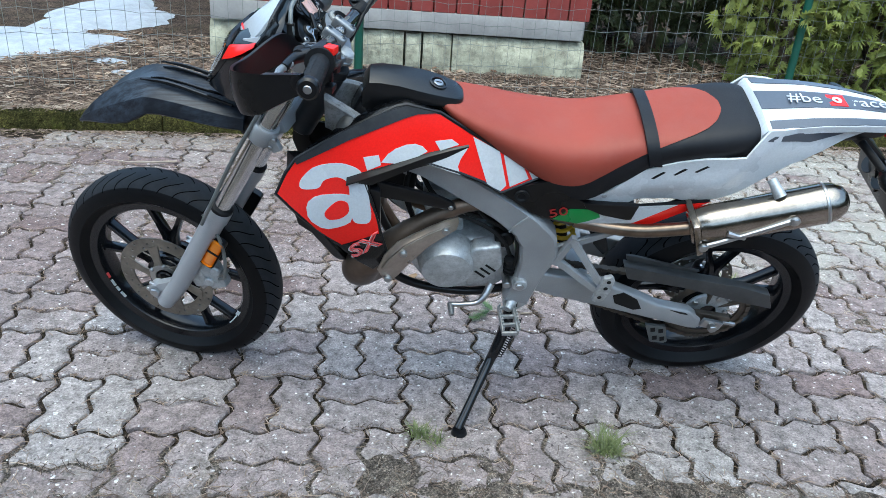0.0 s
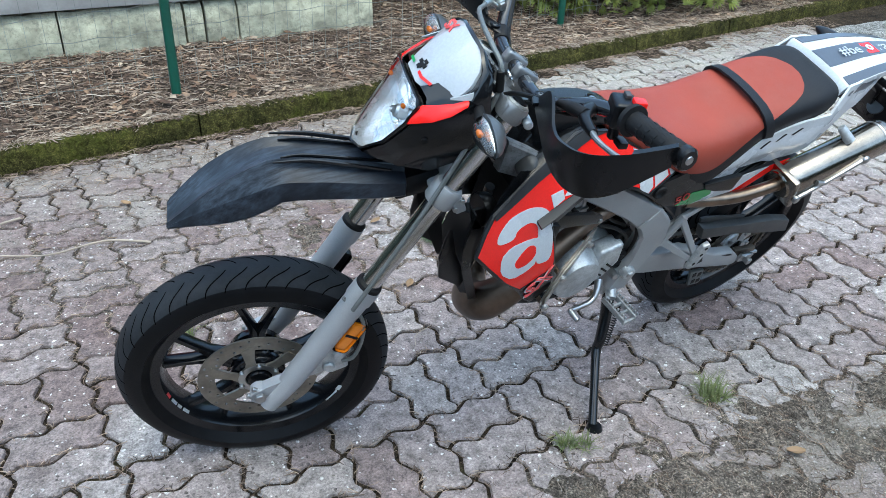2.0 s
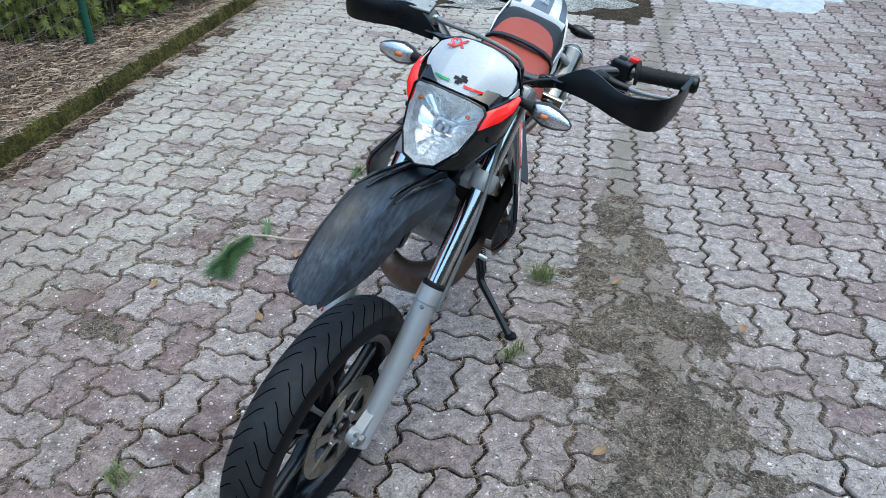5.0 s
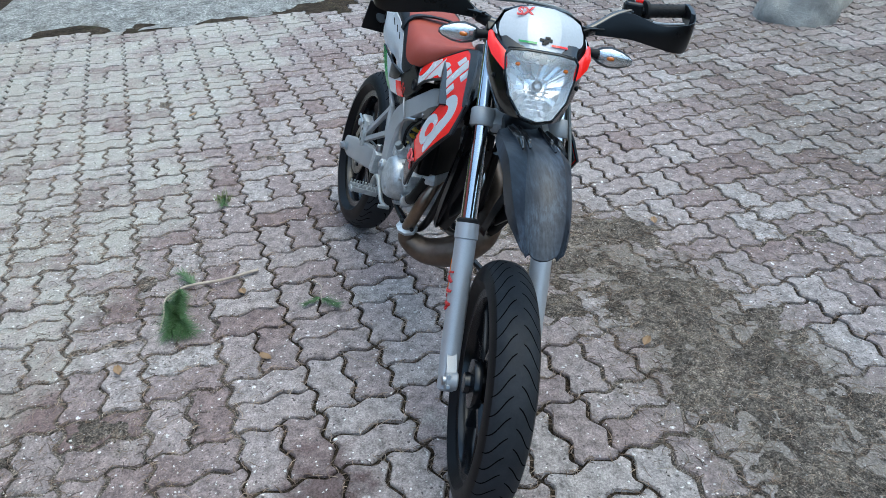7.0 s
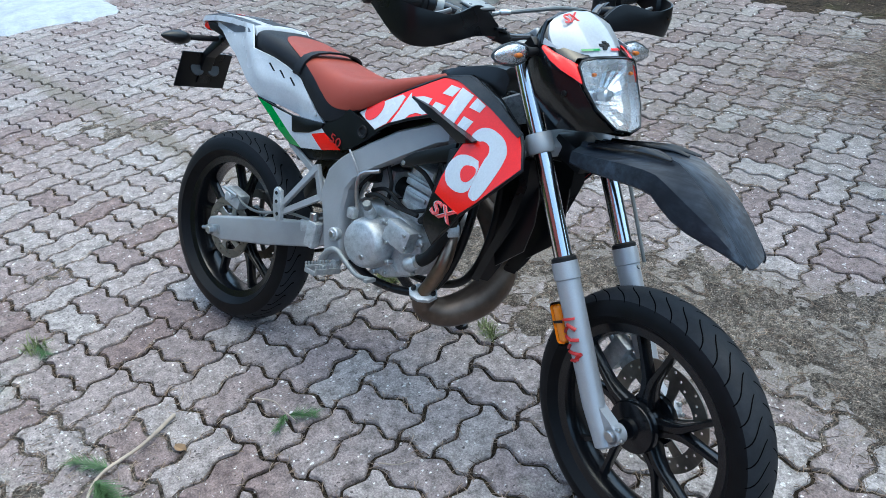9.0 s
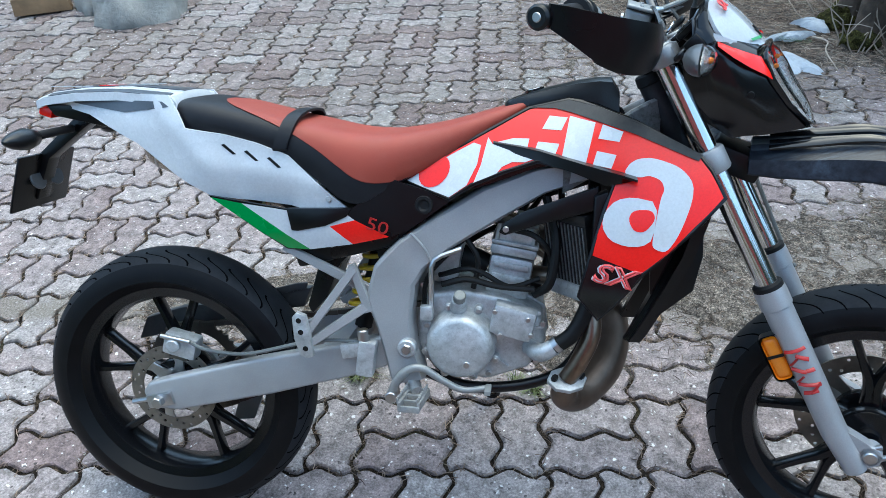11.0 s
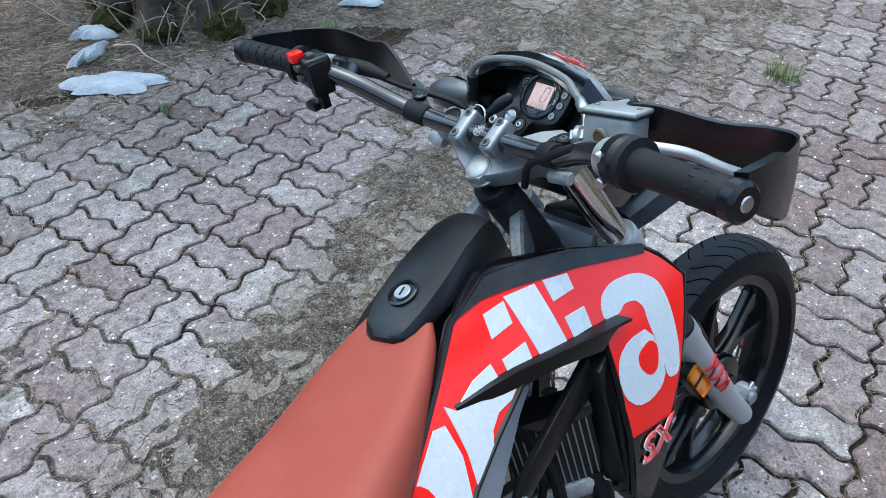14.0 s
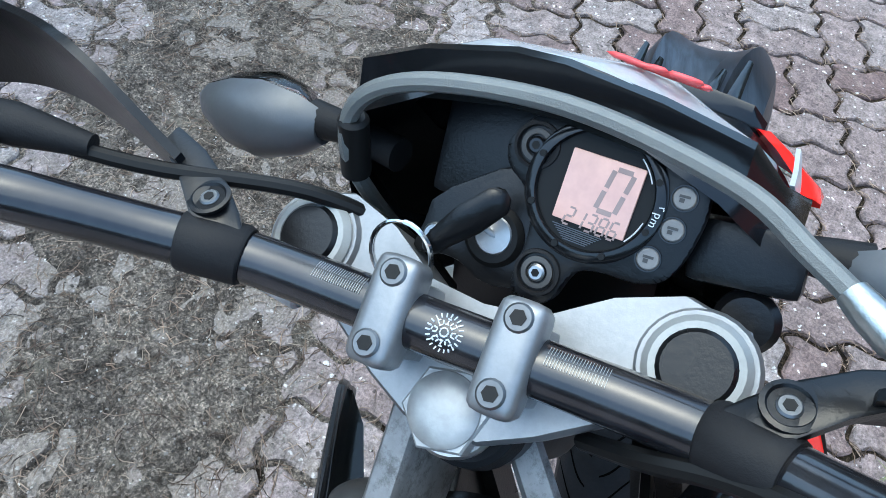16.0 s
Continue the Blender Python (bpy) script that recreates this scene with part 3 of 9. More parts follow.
SOIL_BAND = [(-1.15, 0.49, 0.08), (-0.82, 0.54, 0.13), (-0.50, 0.56, 0.17), (-0.25, 0.67, 0.25), (0.06, 0.77, 0.28), (0.30, 0.79, 0.25), (0.65, 0.80, 0.25), (1.15, 0.93, 0.30), (1.9, 1.15, 0.45), (3.0, 1.3, 0.55), (4.5, 1.4, 0.6)]
SOIL_SPOTS = [(0.35, -1.25, 0.34, 0.40), (-0.45, -1.05, 0.45, 0.40), (0.78, -0.75, 0.16, 0.42), (1.0, -1.1, 0.4, 0.36), (-0.48, 0.40, 0.15, 0.9), (-1.49, -0.50, 0.10, 0.8), (-2.75, 0.4, 0.5, 0.58), (-2.5, -1.1, 0.14, 0.7),
              (0.66, 2.45, 0.20, 0.6), (2.1, 2.8, 0.45, 0.8), (0.0, 2.6, 0.35, 0.5), (1.7, -1.4, 0.3, 0.40), (-1.5, 1.9, 0.5, 0.42), (-0.5, 1.8, 0.45, 0.45), (1.6, 3.75, 1.05, 0.9), (3.4, 2.9, 1.2, 0.9), (0.2, 3.3, 0.6, 0.5),
              (0.25, -0.98, 0.40, 0.42), (-0.2, -1.15, 0.40, 0.40), (-0.9, -1.45, 0.5, 0.42), (-1.8, -1.75, 0.5, 0.42), (0.62, -1.45, 0.4, 0.42), (-0.12, 1.5, 0.35, 0.40)]


def soil_cover(x, y):
    """How far soil lies over the stones: 0 bare joints, 1 buried."""
    best = 0.0
    for (x0, y0, w0), (x1, y1, w1) in zip(SOIL_BAND, SOIL_BAND[1:]):
        dx, dy = x1 - x0, y1 - y0
        t = max(0.0, min(1.0, ((x - x0) * dx + (y - y0) * dy) / (dx * dx + dy * dy)))
        d = math.hypot(x - x0 - dx * t, y - y0 - dy * t) / (w0 + (w1 - w0) * t)
        best = max(best, 1.9 - 1.05 * d)
    for cx, cy, w, k in SOIL_SPOTS:
        best = max(best, k * (1.4 - math.hypot(x - cx, y - cy) / w))
    return max(0.0, min(1.0, best))


def joint_z(x, y):
    return -0.0105 + 0.0022 * field(x, y, 9.0) + 0.0012 * field(x, y, 40.0, 3.0)


def ground_z(x, y):
    k = soil_cover(x, y)
    return joint_z(x, y) + k * (0.0110 + 0.0105 * field(x, y, 4.5, 7.0) + 0.0075 * field(x, y, 14.0, 5.0) + 0.0030 * field(x, y, 45.0, 1.0))


# the paving's lattice: pairs of stones, each pair turned against the next, with zigzag joints
PAVE_TURN = radians(8.2)
PAVE_X, PAVE_Y = 0.34 * math.cos(PAVE_TURN) - 0.26 * math.sin(PAVE_TURN), 0.34 * math.sin(PAVE_TURN) + 0.26 * math.cos(PAVE_TURN)
BLOCK, JOINT, WAVE = 0.235, 0.0052, 0.0118


def wave(u):
    """The zigzag of a joint: two slanting teeth to each block, with blunt points."""
    f = (2.0 * u / BLOCK + 0.25) % 1.0
    return WAVE * max(-1.0, min(1.0, 1.3 * (1.0 - 4.0 * abs(f - 0.5))))


def bent(x, y):
    return x - wave(y), y + wave(x)


def lattice(x, y):
    """From the paving's own grid to the yard."""
    ca, sa = math.cos(PAVE_TURN), math.sin(PAVE_TURN)
    x, y = x - 0.055 * BLOCK, y - 0.040 * BLOCK
    return x * ca - y * sa + PAVE_X, x * sa + y * ca + PAVE_Y


def sheet(name, x0, x1, y0, y1, step, height, material, label, category, kind="structure"):
    nx, ny = round((x1 - x0) / step) + 1, round((y1 - y0) / step) + 1
    verts = [(x0 + i * step, y0 + j * step, height(x0 + i * step, y0 + j * step)) for j in range(ny) for i in range(nx)]
    faces = [(j * nx + i, j * nx + i + 1, (j + 1) * nx + i + 1, (j + 1) * nx + i) for j in range(ny - 1) for i in range(nx - 1)]
    me = bpy.data.meshes.new(name)
    me.from_pydata(verts, [], faces)
    me.materials.append(material)
    me.polygons.foreach_set("use_smooth", [True] * len(me.polygons))
    return tagged(new(name, me), label, category, kind=kind)


# far ground reaching the horizon, in one sheet with the joint soil
me = bpy.data.meshes.new("ground")
rim = [(-400, -400), (400, -400), (400, 400), (-400, 400)]
hole = [(-7.0, -3.6), (4.6, -3.6), (4.6, 4.4), (-7.0, 4.4)]
step = 0.05
nx, ny = round(11.6 / step) + 1, round(8.0 / step) + 1
verts = [(-7.0 + i * step, -3.6 + j * step, joint_z(-7.0 + i * step, -3.6 + j * step)) for j in range(ny) for i in range(nx)]
faces = [(j * nx + i, j * nx + i + 1, (j + 1) * nx + i + 1, (j + 1) * nx + i) for j in range(ny - 1) for i in range(nx - 1)]
k0 = len(verts)
verts += [(x, y, -0.02) for x, y in rim]
edge = [0, nx - 1, ny * nx - 1, (ny - 1) * nx]
for a in range(4):
    b = (a + 1) % 4
    faces.append((k0 + a, k0 + b, edge[b], edge[a]))
me.from_pydata(verts, [], faces)
me.materials.append(JOINT_SOIL)
me.polygons.foreach_set("use_smooth", [True] * len(me.polygons))
tagged(new("ground", me), "dark soil between the paving stones", "ground", kind="structure")
# looser, paler soil that has spread over the stones in patches
step = 0.0175
nx, ny = round(7.4 / step) + 1, round(6.2 / step) + 1
verts, faces, index = [], [], {}
for j in range(ny):
    for i in range(nx):
        x, y = -2.9 + i * step, -1.9 + j * step
        if soil_cover(x, y) > 0.12:
            index[i, j] = len(verts)
            verts.append((x, y, ground_z(x, y)))
for (i, j), a in index.items():
    quad = [(i, j), (i + 1, j), (i + 1, j + 1), (i, j + 1)]
    if all(q in index for q in quad):
        faces.append(tuple(index[q] for q in quad))
me = bpy.data.meshes.new("soil_patches")
me.from_pydata(verts, [], faces)
me.materials.append(SOIL)
me.polygons.foreach_set("use_smooth", [True] * len(me.polygons))
tagged(new("soil_patches", me), "patches of loose grey-brown soil spread over the paving", "soil", kind="stuff")


def bed_z(x, y):
    d = kerb_y(x) - y
    return 0.085 + 0.03 * min(1.0, d / 0.6) + 0.012 * field(x, y, 5.0, 2.0) + 0.006 * field(x, y, 25.0, 4.0)


me = bpy.data.meshes.new("planting_bed")
nu, nv, st = 420, 150, 0.03
verts, faces = [], []
for j in range(nv):
    for i in range(nu):
        x = 5.6 - i * st
        y = kerb_y(x) - 0.075 - (j * st if j < 100 else 3.0 + (j - 100) * 0.12)
        verts.append((x, y, bed_z(x, y)))
faces = [(j * nu + i, j * nu + i + 1, (j + 1) * nu + i + 1, (j + 1) * nu + i) for j in range(nv - 1) for i in range(nu - 1)]
me.from_pydata(verts, [], faces)
me.materials.append(BED)
me.polygons.foreach_set("use_smooth", [True] * len(me.polygons))
tagged(new("planting_bed", me), "raised bed of brown needle litter behind the kerb", "flower bed", kind="structure")
# kerb: low mossy edging stones end to end
kerb = thing("kerb", Matrix.Identity(4), "low mossy concrete kerb along the bed", "kerb", kind="structure")
for i in range(13):
    x0, x1 = 5.4 - i * 0.98, 5.4 - (i + 1) * 0.98 + 0.008
    bm = bmesh.new()
    rows = []
    for k in range(49):
        x = x0 + (x1 - x0) * k / 48
        y = kerb_y(x)
        e = 0.012 * field(x, i, 6.0) + 0.008 * field(x, i * 3.0, 30.0)
        prof = [(0.004, -0.05), (0.0 + e * 0.4, 0.045), (-0.004 + e, 0.085 + e), (-0.018, 0.100 + e), (-0.055, 0.103 + e), (-0.078, 0.095), (-0.082, -0.05)]
        rows.append([Vector((x, y + a, b + 0.003 * field(x * 3, a * 90 + i, 3.0))) for a, b in prof])
    skin(bm, rows)
    part("kerb_stone", bm, MOSS, kerb)


# ---- the motorcycle, leaning on its side stand ----
# Built upright: x ahead, y to its left, z up; the front end is turned a little to the right.
LEAN_ANGLE, HEADING, SHIFT = 20.74, 4.17, -0.122


def leaning(lean, heading, shift):
    return Matrix.Translation((0, shift, 0)) @ Matrix.Rotation(radians(heading), 4, "Z") @ Matrix.Rotation(radians(-lean), 4, "X")


bike = thing("motorcycle", leaning(LEAN_ANGLE, HEADING, SHIFT), "red, white and black supermoto motorcycle leaning on its side stand", "motorcycle")
RAKE = radians(27)
UP = Vector((-math.sin(RAKE), 0, math.cos(RAKE)))
HEAD = Vector((0.355, 0, 0.832))
# the front end is steered to the right
STEER = Matrix.Translation(HEAD) @ Matrix.Rotation(radians(-16.3), 4, UP) @ Matrix.Translation(-HEAD)
FORK = Vector((0.4065, 0, 0.852))          # between the fork tubes at the lower clamp
AHEAD = Vector((math.cos(RAKE), 0, math.sin(RAKE)))


def fork_at(s, y=0.0, f=0.0):
    """A point s metres down the fork from the lower clamp, y to the left and f ahead of the tubes."""
    return FORK - UP * s + AHEAD * f + Vector((0, y, 0))


def front(name, bm, material, parent=None, label=""):
    return part(name, moved(bm, STEER), material, parent or bike, label)


def bolt(name, at, axis, r, material, parent, h=0.006, turned=False):
    """A hexagon-socket bolt head."""
    at, axis = Vector(at), Vector(axis).normalized()
    bm = rod(at - axis * 0.004, at + axis * h, r, segs=14, bevel=r * 0.18)
    rod(at + axis * (h - 0.0005), at + axis * (h + 0.0006), r * 0.45, segs=6, bm=bm)
    return part(name, moved(bm, STEER) if turned else bm, material, parent)


# -- wheels --
def wheel(name, centre, radius, width, rim_r, steer, spokes, disc_side, disc_r, label, turn_spokes=0.25):
    c = Vector(centre)
    T = STEER if steer else Matrix.Identity(4)
    hw = width / 2
    rim = lathe([(rim_r - 0.012, -hw * 0.60), (rim_r + 0.009, -hw * 0.66), (rim_r + 0.012, -hw * 0.63), (rim_r + 0.010, -hw * 0.58), (rim_r - 0.002, -hw * 0.54), (rim_r - 0.012, -hw * 0.30), (rim_r - 0.012, hw * 0.30),
                 (rim_r - 0.002, hw * 0.54), (rim_r + 0.010, hw * 0.58), (rim_r + 0.012, hw * 0.63), (rim_r + 0.009, hw * 0.66), (rim_r - 0.012, hw * 0.60), (rim_r - 0.020, hw * 0.36), (rim_r - 0.020, -hw * 0.36)], c, segs=72, closed=True)
    rim_ob = part(name, moved(rim, T), RIM, bike, label)
    sect = []
    for i in range(25):
        a = math.pi * (i / 24 - 0.5)
        sect.append((rim_r + 0.004 + (radius - rim_r - 0.004) * abs(math.cos(a)) ** 0.62, hw * math.copysign(abs(math.sin(a)) ** 0.85, a)))
    sect[0] = (rim_r + 0.006, -hw * 0.62)
    sect[-1] = (rim_r + 0.006, hw * 0.62)
    part("tyre", moved(lathe(sect[5:20], c, segs=96), T), TYRE, rim_ob, "worn black road tyre with slanted grooves")
    for flank in (sect[:6], sect[19:]):
        part("tyre_sidewall", moved(lathe(flank, c, segs=96), T), SIDEWALL, rim_ob)
    # slanted grooves: thin strips lying on the tread, shade put into their near-black colour
    groove = bmesh.new()
    count, turn, thick, inner, reach = (44, 0.17, 0.0019, 0.12, 0.74) if steer else (20, 0.20, 0.0030, 0.30, 0.50)
    for k in range(count):
        for side in (-1, 1):
            a0 = 2 * math.pi * (k + (0.5 if side > 0 else 0)) / count
            for extra in (0.0, ) if steer else (0.0, 0.10):
                rows = []
                for s in range(9):
                    q = s / 8
                    lat = side * hw * (inner + extra + (reach - extra) * q)
                    ca = math.asin(max(-1, min(1, abs(lat / hw) ** (1 / 0.85))))
                    rr = rim_r + 0.004 + (radius - rim_r - 0.004) * math.cos(ca) ** 0.62 + 0.0005
                    ang = a0 + extra * 1.4 - turn * q + (0.012 if steer else 0.035) * math.sin(q * 6)
                    w = thick * (0.35 + math.sin(math.pi * (0.12 + 0.8 * q)))
                    rows.append([c + Vector((rr * math.cos(ang + d), lat, rr * math.sin(ang + d))) for d in (-w / radius, w / radius)])
                skin(groove, rows, cap=False, closed=False)
    part("tread_pattern", moved(groove, T), GROOVE_SHADE, rim_ob, kind="stuff")
    part("hub", moved(lathe([(0.0, -0.062), (0.024, -0.062), (0.026, -0.05), (0.058, -0.045), (0.061, -0.040), (0.061, -0.026), (0.040, -0.02), (0.040, 0.02), (0.061, 0.026), (0.061, 0.040), (0.058, 0.045), (0.026, 0.05), (0.024, 0.062), (0.0, 0.062)], c, segs=32), T), RIM, rim_ob)
    for k in range(spokes):
        # each spoke is a thick stem that forks halfway to the rim
        a = 2 * math.pi * (k + turn_spokes) / spokes
        bm = bmesh.new()
        d = Vector((math.cos(a), 0, math.sin(a)))
        e = Vector((-math.sin(a), 0, math.cos(a)))
        for s in (-1, 1):
            rows = []
            for r, spread, w, h in ((0.045, 0.006, 0.015, 0.024), (0.085, 0.005, 0.012, 0.019), (0.112, 0.010, 0.0105, 0.016), (0.150, 0.026, 0.0085, 0.0145), (rim_r - 0.016, 0.049, 0.0085, 0.016)):
                mid = c + d * r + e * spread * s
                rows.append([mid + e * u * w + Vector((0, v * h, 0)) for u, v in ((-1, -0.6), (-0.6, -1), (0.6, -1), (1, -0.6), (1, 0.6), (0.6, 1), (-0.6, 1), (-1, 0.6))])
            skin(bm, rows)
        part("spoke", moved(bm, T), RIM, rim_ob)
    if steer:
        for a0, a1, mat, words in ((-16, -21, RED_TEXT, "red mark on the rim"), (-23, -29, WHITE_DECAL, ""), (-30, -34, WHITE_DECAL, ""), (-35.5, -41, WHITE_DECAL, "")):
            bm = bmesh.new()
            skin(bm, [[c + Vector((r * math.cos(radians(a)), y, r * math.sin(radians(a)))) for r, y in ((rim_r - 0.0134, hw * 0.585), (rim_r - 0.0172, hw * 0.475))] for a in (a0 + (a1 - a0) * k / 4 for k in range(5))], cap=False, closed=False)
            bmesh.ops.solidify(bm, geom=list(bm.faces), thickness=0.0006)
            part("rim_sticker", moved(bm, T), mat, rim_ob, words)
    # brake disc: a drilled ring on a cut-out carrier
    y = disc_side
    bm = bmesh.new()
    ri, ro, holes = disc_r * 0.72, disc_r, 36

    def loop(cx, cz, r, n):
        vs = [bm.verts.new((cx + r * math.cos(2 * math.pi * q / n), 0, cz + r * math.sin(2 * math.pi * q / n))) for q in range(n)]
        return [bm.edges.new((vs[q], vs[(q + 1) % n])) for q in range(n)]

    edges = loop(0, 0, ro, 96) + loop(0, 0, ri, 72)
    for j in range(holes):
        t = 2 * math.pi * j / holes
        r = disc_r * (0.785, 0.86, 0.935)[j % 3]
        edges += loop(r * math.cos(t), r * math.sin(t), 0.0036, 8)
    bmesh.ops.triangle_fill(bm, use_beauty=True, use_dissolve=False, edges=edges)
    bmesh.ops.solidify(bm, geom=list(bm.faces), thickness=0.004)
    disc = part("brake_disc", moved(bm, T @ Matrix.Translation(c + Vector((0, y, 0)))), DISC, rim_ob, "thin drilled brake disc with brown film")
    for j in range(6):
        bm = bmesh.new()
        t = 2 * math.pi * j / 6
        d, e = Vector((math.cos(t), 0, math.sin(t))), Vector((-math.sin(t), 0, math.cos(t)))
        rows = []
        for r, w, sh in ((0.036, 0.016, 0), (0.058, 0.011, 0.012), (ri + 0.006, 0.017, 0.030)):
            m = c + d * r + e * sh + Vector((0, y, 0))
            rows.append([m + e * u * w + Vector((0, v * 0.0025, 0)) for u, v in ((-1, -1), (1, -1), (1, 1), (-1, 1))])
        skin(bm, rows)
        part("carrier_arm", moved(bm, T), DISC if steer else BRIGHT, rim_ob)
    bm = bmesh.new()
    lathe([(0.030, y - 0.003), (0.045, y - 0.003), (0.045, y + 0.003), (0.030, y + 0.003)], c, segs=30, bm=bm, closed=True)
    part("disc_carrier", moved(bm, T), BRIGHT, rim_ob)
    for j in range(6):
        t = 2 * math.pi * (j + 0.5) / 6
        p = c + Vector((0.043 * math.cos(t), y + math.copysign(0.003, y), 0.043 * math.sin(t)))
        ob = bolt("disc_bolt", p, (0, math.copysign(1, y), 0), 0.0055, BRIGHT, rim_ob, turned=steer)
    return rim_ob


AXLE_F = Vector((0.735, 0, 0.298))
AXLE_R = Vector((-0.727, 0, 0.315))
front_wheel = wheel("front_wheel", AXLE_F, 0.303, 0.112, 0.222, True, 5, 0.052, 0.132, "black cast front wheel with forked spokes")
rear_wheel = wheel("rear_wheel", AXLE_R, 0.311, 0.132, 0.222, False, 5, -0.052, 0.100, "black cast rear wheel with forked spokes")
# small script on the rim
bm = bmesh.new()
for k, (w, h) in enumerate(((0.016, 0.010), (0.010, 0.004), (0.012, 0.003), (0.008, 0.003), (0.010, 0.003))):
    a = radians(205 + (0, 4.5, 7.5, 10.4, 13)[k])
    p = AXLE_F + Vector((0.209 * math.cos(a), 0.0345, 0.209 * math.sin(a)))
    bm = box(p, (w, 0.002, h), (0, -math.degrees(a) + 90, 0), 0, bm)
front("rim_script", bm, WHITE_DECAL, front_wheel)

# -- fork, clamps --
for s in (1, -1):
    y = 0.097 * s
    leg = front("fork_leg", tube([fork_at(0.262, y), fork_at(0.275, y), fork_at(0.30, y), fork_at(0.302, y), fork_at(0.45, y), fork_at(0.58, y), fork_at(0.640, y, 0.006), fork_at(0.668, y, 0.008), fork_at(0.672, y, 0.008)],
                                 (0.0285, 0.0295, 0.0295, 0.0268, 0.0262, 0.0250, 0.0235, 0.0225, 0.018), 24, 1), FORK_GREY, label="silver-grey painted lower fork leg")
    front("dust_seal", tube([fork_at(0.250, y), fork_at(0.254, y), fork_at(0.264, y)], (0.0225, 0.0275, 0.028), 24, 1), RUBBER, leg)
    front("stanchion", rod(fork_at(-0.205, y), fork_at(0.27, y), 0.0205, segs=28), CHROME, label="bright chromed fork tube")
    foot = rod(AXLE_F + Vector((0, y - 0.020 * s, 0)), AXLE_F + Vector((0, y + 0.010 * s, 0)), 0.0225, segs=20, bevel=0.003)
    skin(foot, [[fork_at(d, y + o * s, f) for d, f in ((0.575, 0.018), (0.615, 0.046), (0.650, 0.060), (0.664, 0.050), (0.668, 0.010), (0.600, 0.010))] for o in (-0.014, 0.010)])
    front("axle_clamp", foot, FORK_GREY, leg)
    front("axle_nut", rod(AXLE_F + Vector((0, y + 0.008 * s, 0)), AXLE_F + Vector((0, y + 0.018 * s, 0)), 0.0130, segs=6 if s > 0 else 18, bevel=0.002), BRIGHT, leg)
    for dz in (-0.012, 0.012):
        bolt("pinch_bolt", AXLE_F + AHEAD * 0.018 + UP * dz + Vector((0, y + 0.004 * s, 0)), AHEAD, 0.0055, BRIGHT, leg, 0.008, True)
    front("lower_clamp_ring", tube([fork_at(-0.022, y), fork_at(-0.018, y), fork_at(0.018, y), fork_at(0.022, y)], (0.027, 0.030, 0.030, 0.027), 24, 1), SILVER)
    lug = box(fork_at(0, y + 0.012 * s, -0.030), (0.022, 0.016, 0.042), (0, 27, 0), 0.004)
    front("clamp_lug", lug, SILVER)
    for dz in (-0.011, 0.011):
        bolt("clamp_bolt", fork_at(dz, y + 0.018 * s, -0.030), (0, s, 0), 0.0055, BRIGHT, bike, 0.006, True)
    # top clamp ring and fork cap
    front("top_clamp_ring", tube([fork_at(-0.221, y), fork_at(-0.217, y), fork_at(-0.192, y), fork_at(-0.188, y)], (0.0245, 0.0265, 0.0265, 0.0245), 28, 1), YOKE)
    cap = rod(fork_at(-0.216, y), fork_at(-0.2255, y), 0.0225, segs=28, bevel=0.003)
    front("fork_cap_ring", cap, RESERVOIR, label="pale ring round the fork cap")
    front("fork_cap", rod(fork_at(-0.2235, y), fork_at(-0.2275, y), 0.0165, segs=28, bevel=0.002), BLACK, label="black fork cap")
    front("pinch_lug", rod(fork_at(-0.205, y + 0.002 * s, -0.030), fork_at(-0.205, y + 0.034 * s, -0.026), 0.0085, segs=14, bevel=0.002), ALU)
bm = box(fork_at(0, 0, -0.012), (0.060, 0.150, 0.034), (0, 27, 0), 0.010)
front("lower_yoke", bm, SILVER)
# top yoke: a waisted plate across both tubes and round the stem
top = bmesh.new()
ring = []
for y, f in ((0.128, 0.0), (0.118, 0.026), (0.090, 0.034), (0.060, 0.022), (0.030, 0.0), (0, -0.004), (-0.030, 0.0), (-0.060, 0.022), (-0.090, 0.034), (-0.118, 0.026), (-0.128, 0.0),
             (-0.116, -0.028), (-0.080, -0.036), (-0.045, -0.062), (-0.020, -0.076), (0.020, -0.076), (0.045, -0.062), (0.080, -0.036), (0.116, -0.028)):
    ring.append((y, f))
skin(top, [[fork_at(-0.205 + o, y * k * 0.96, f * k * 0.85) for y, f in ring] for o, k in ((0.013, 0.97), (0.010, 1.0), (-0.010, 1.0), (-0.013, 0.97))])
front("top_yoke", top, YOKE, label="brushed cast aluminium top yoke")
stem = HEAD + UP * 0.197
front("stem_washer", rod(stem - UP * 0.004, stem + UP * 0.004, 0.0225, segs=28, bevel=0.0015), BRIGHT)
nut = rod(stem + UP * 0.003, stem + UP * 0.017, 0.0215, segs=6, bevel=0.0012)
bm = lathe([(0.0182, 0.004), (0.0176, 0.0072), (0.0150, 0.0092), (0.0090, 0.0106), (0.0, 0.0110)], (0, 0, 0), "z", 28)
moved(bm, Matrix.Translation(stem + UP * 0.011) @ Matrix.Rotation(-RAKE, 4, "Y"))
front("stem_nut", merge(bm, nut), ZINC, label="domed galvanised steering stem nut")
part("steering_head", rod(HEAD - UP * 0.015, HEAD + UP * 0.160, 0.027, segs=26, bevel=0.004), TANK_GREY, bike)
part("head_bearing_seal", rod(HEAD + UP * 0.155, HEAD + UP * 0.178, 0.029, 0.027, segs=26, bevel=0.003), RUBBER, bike)

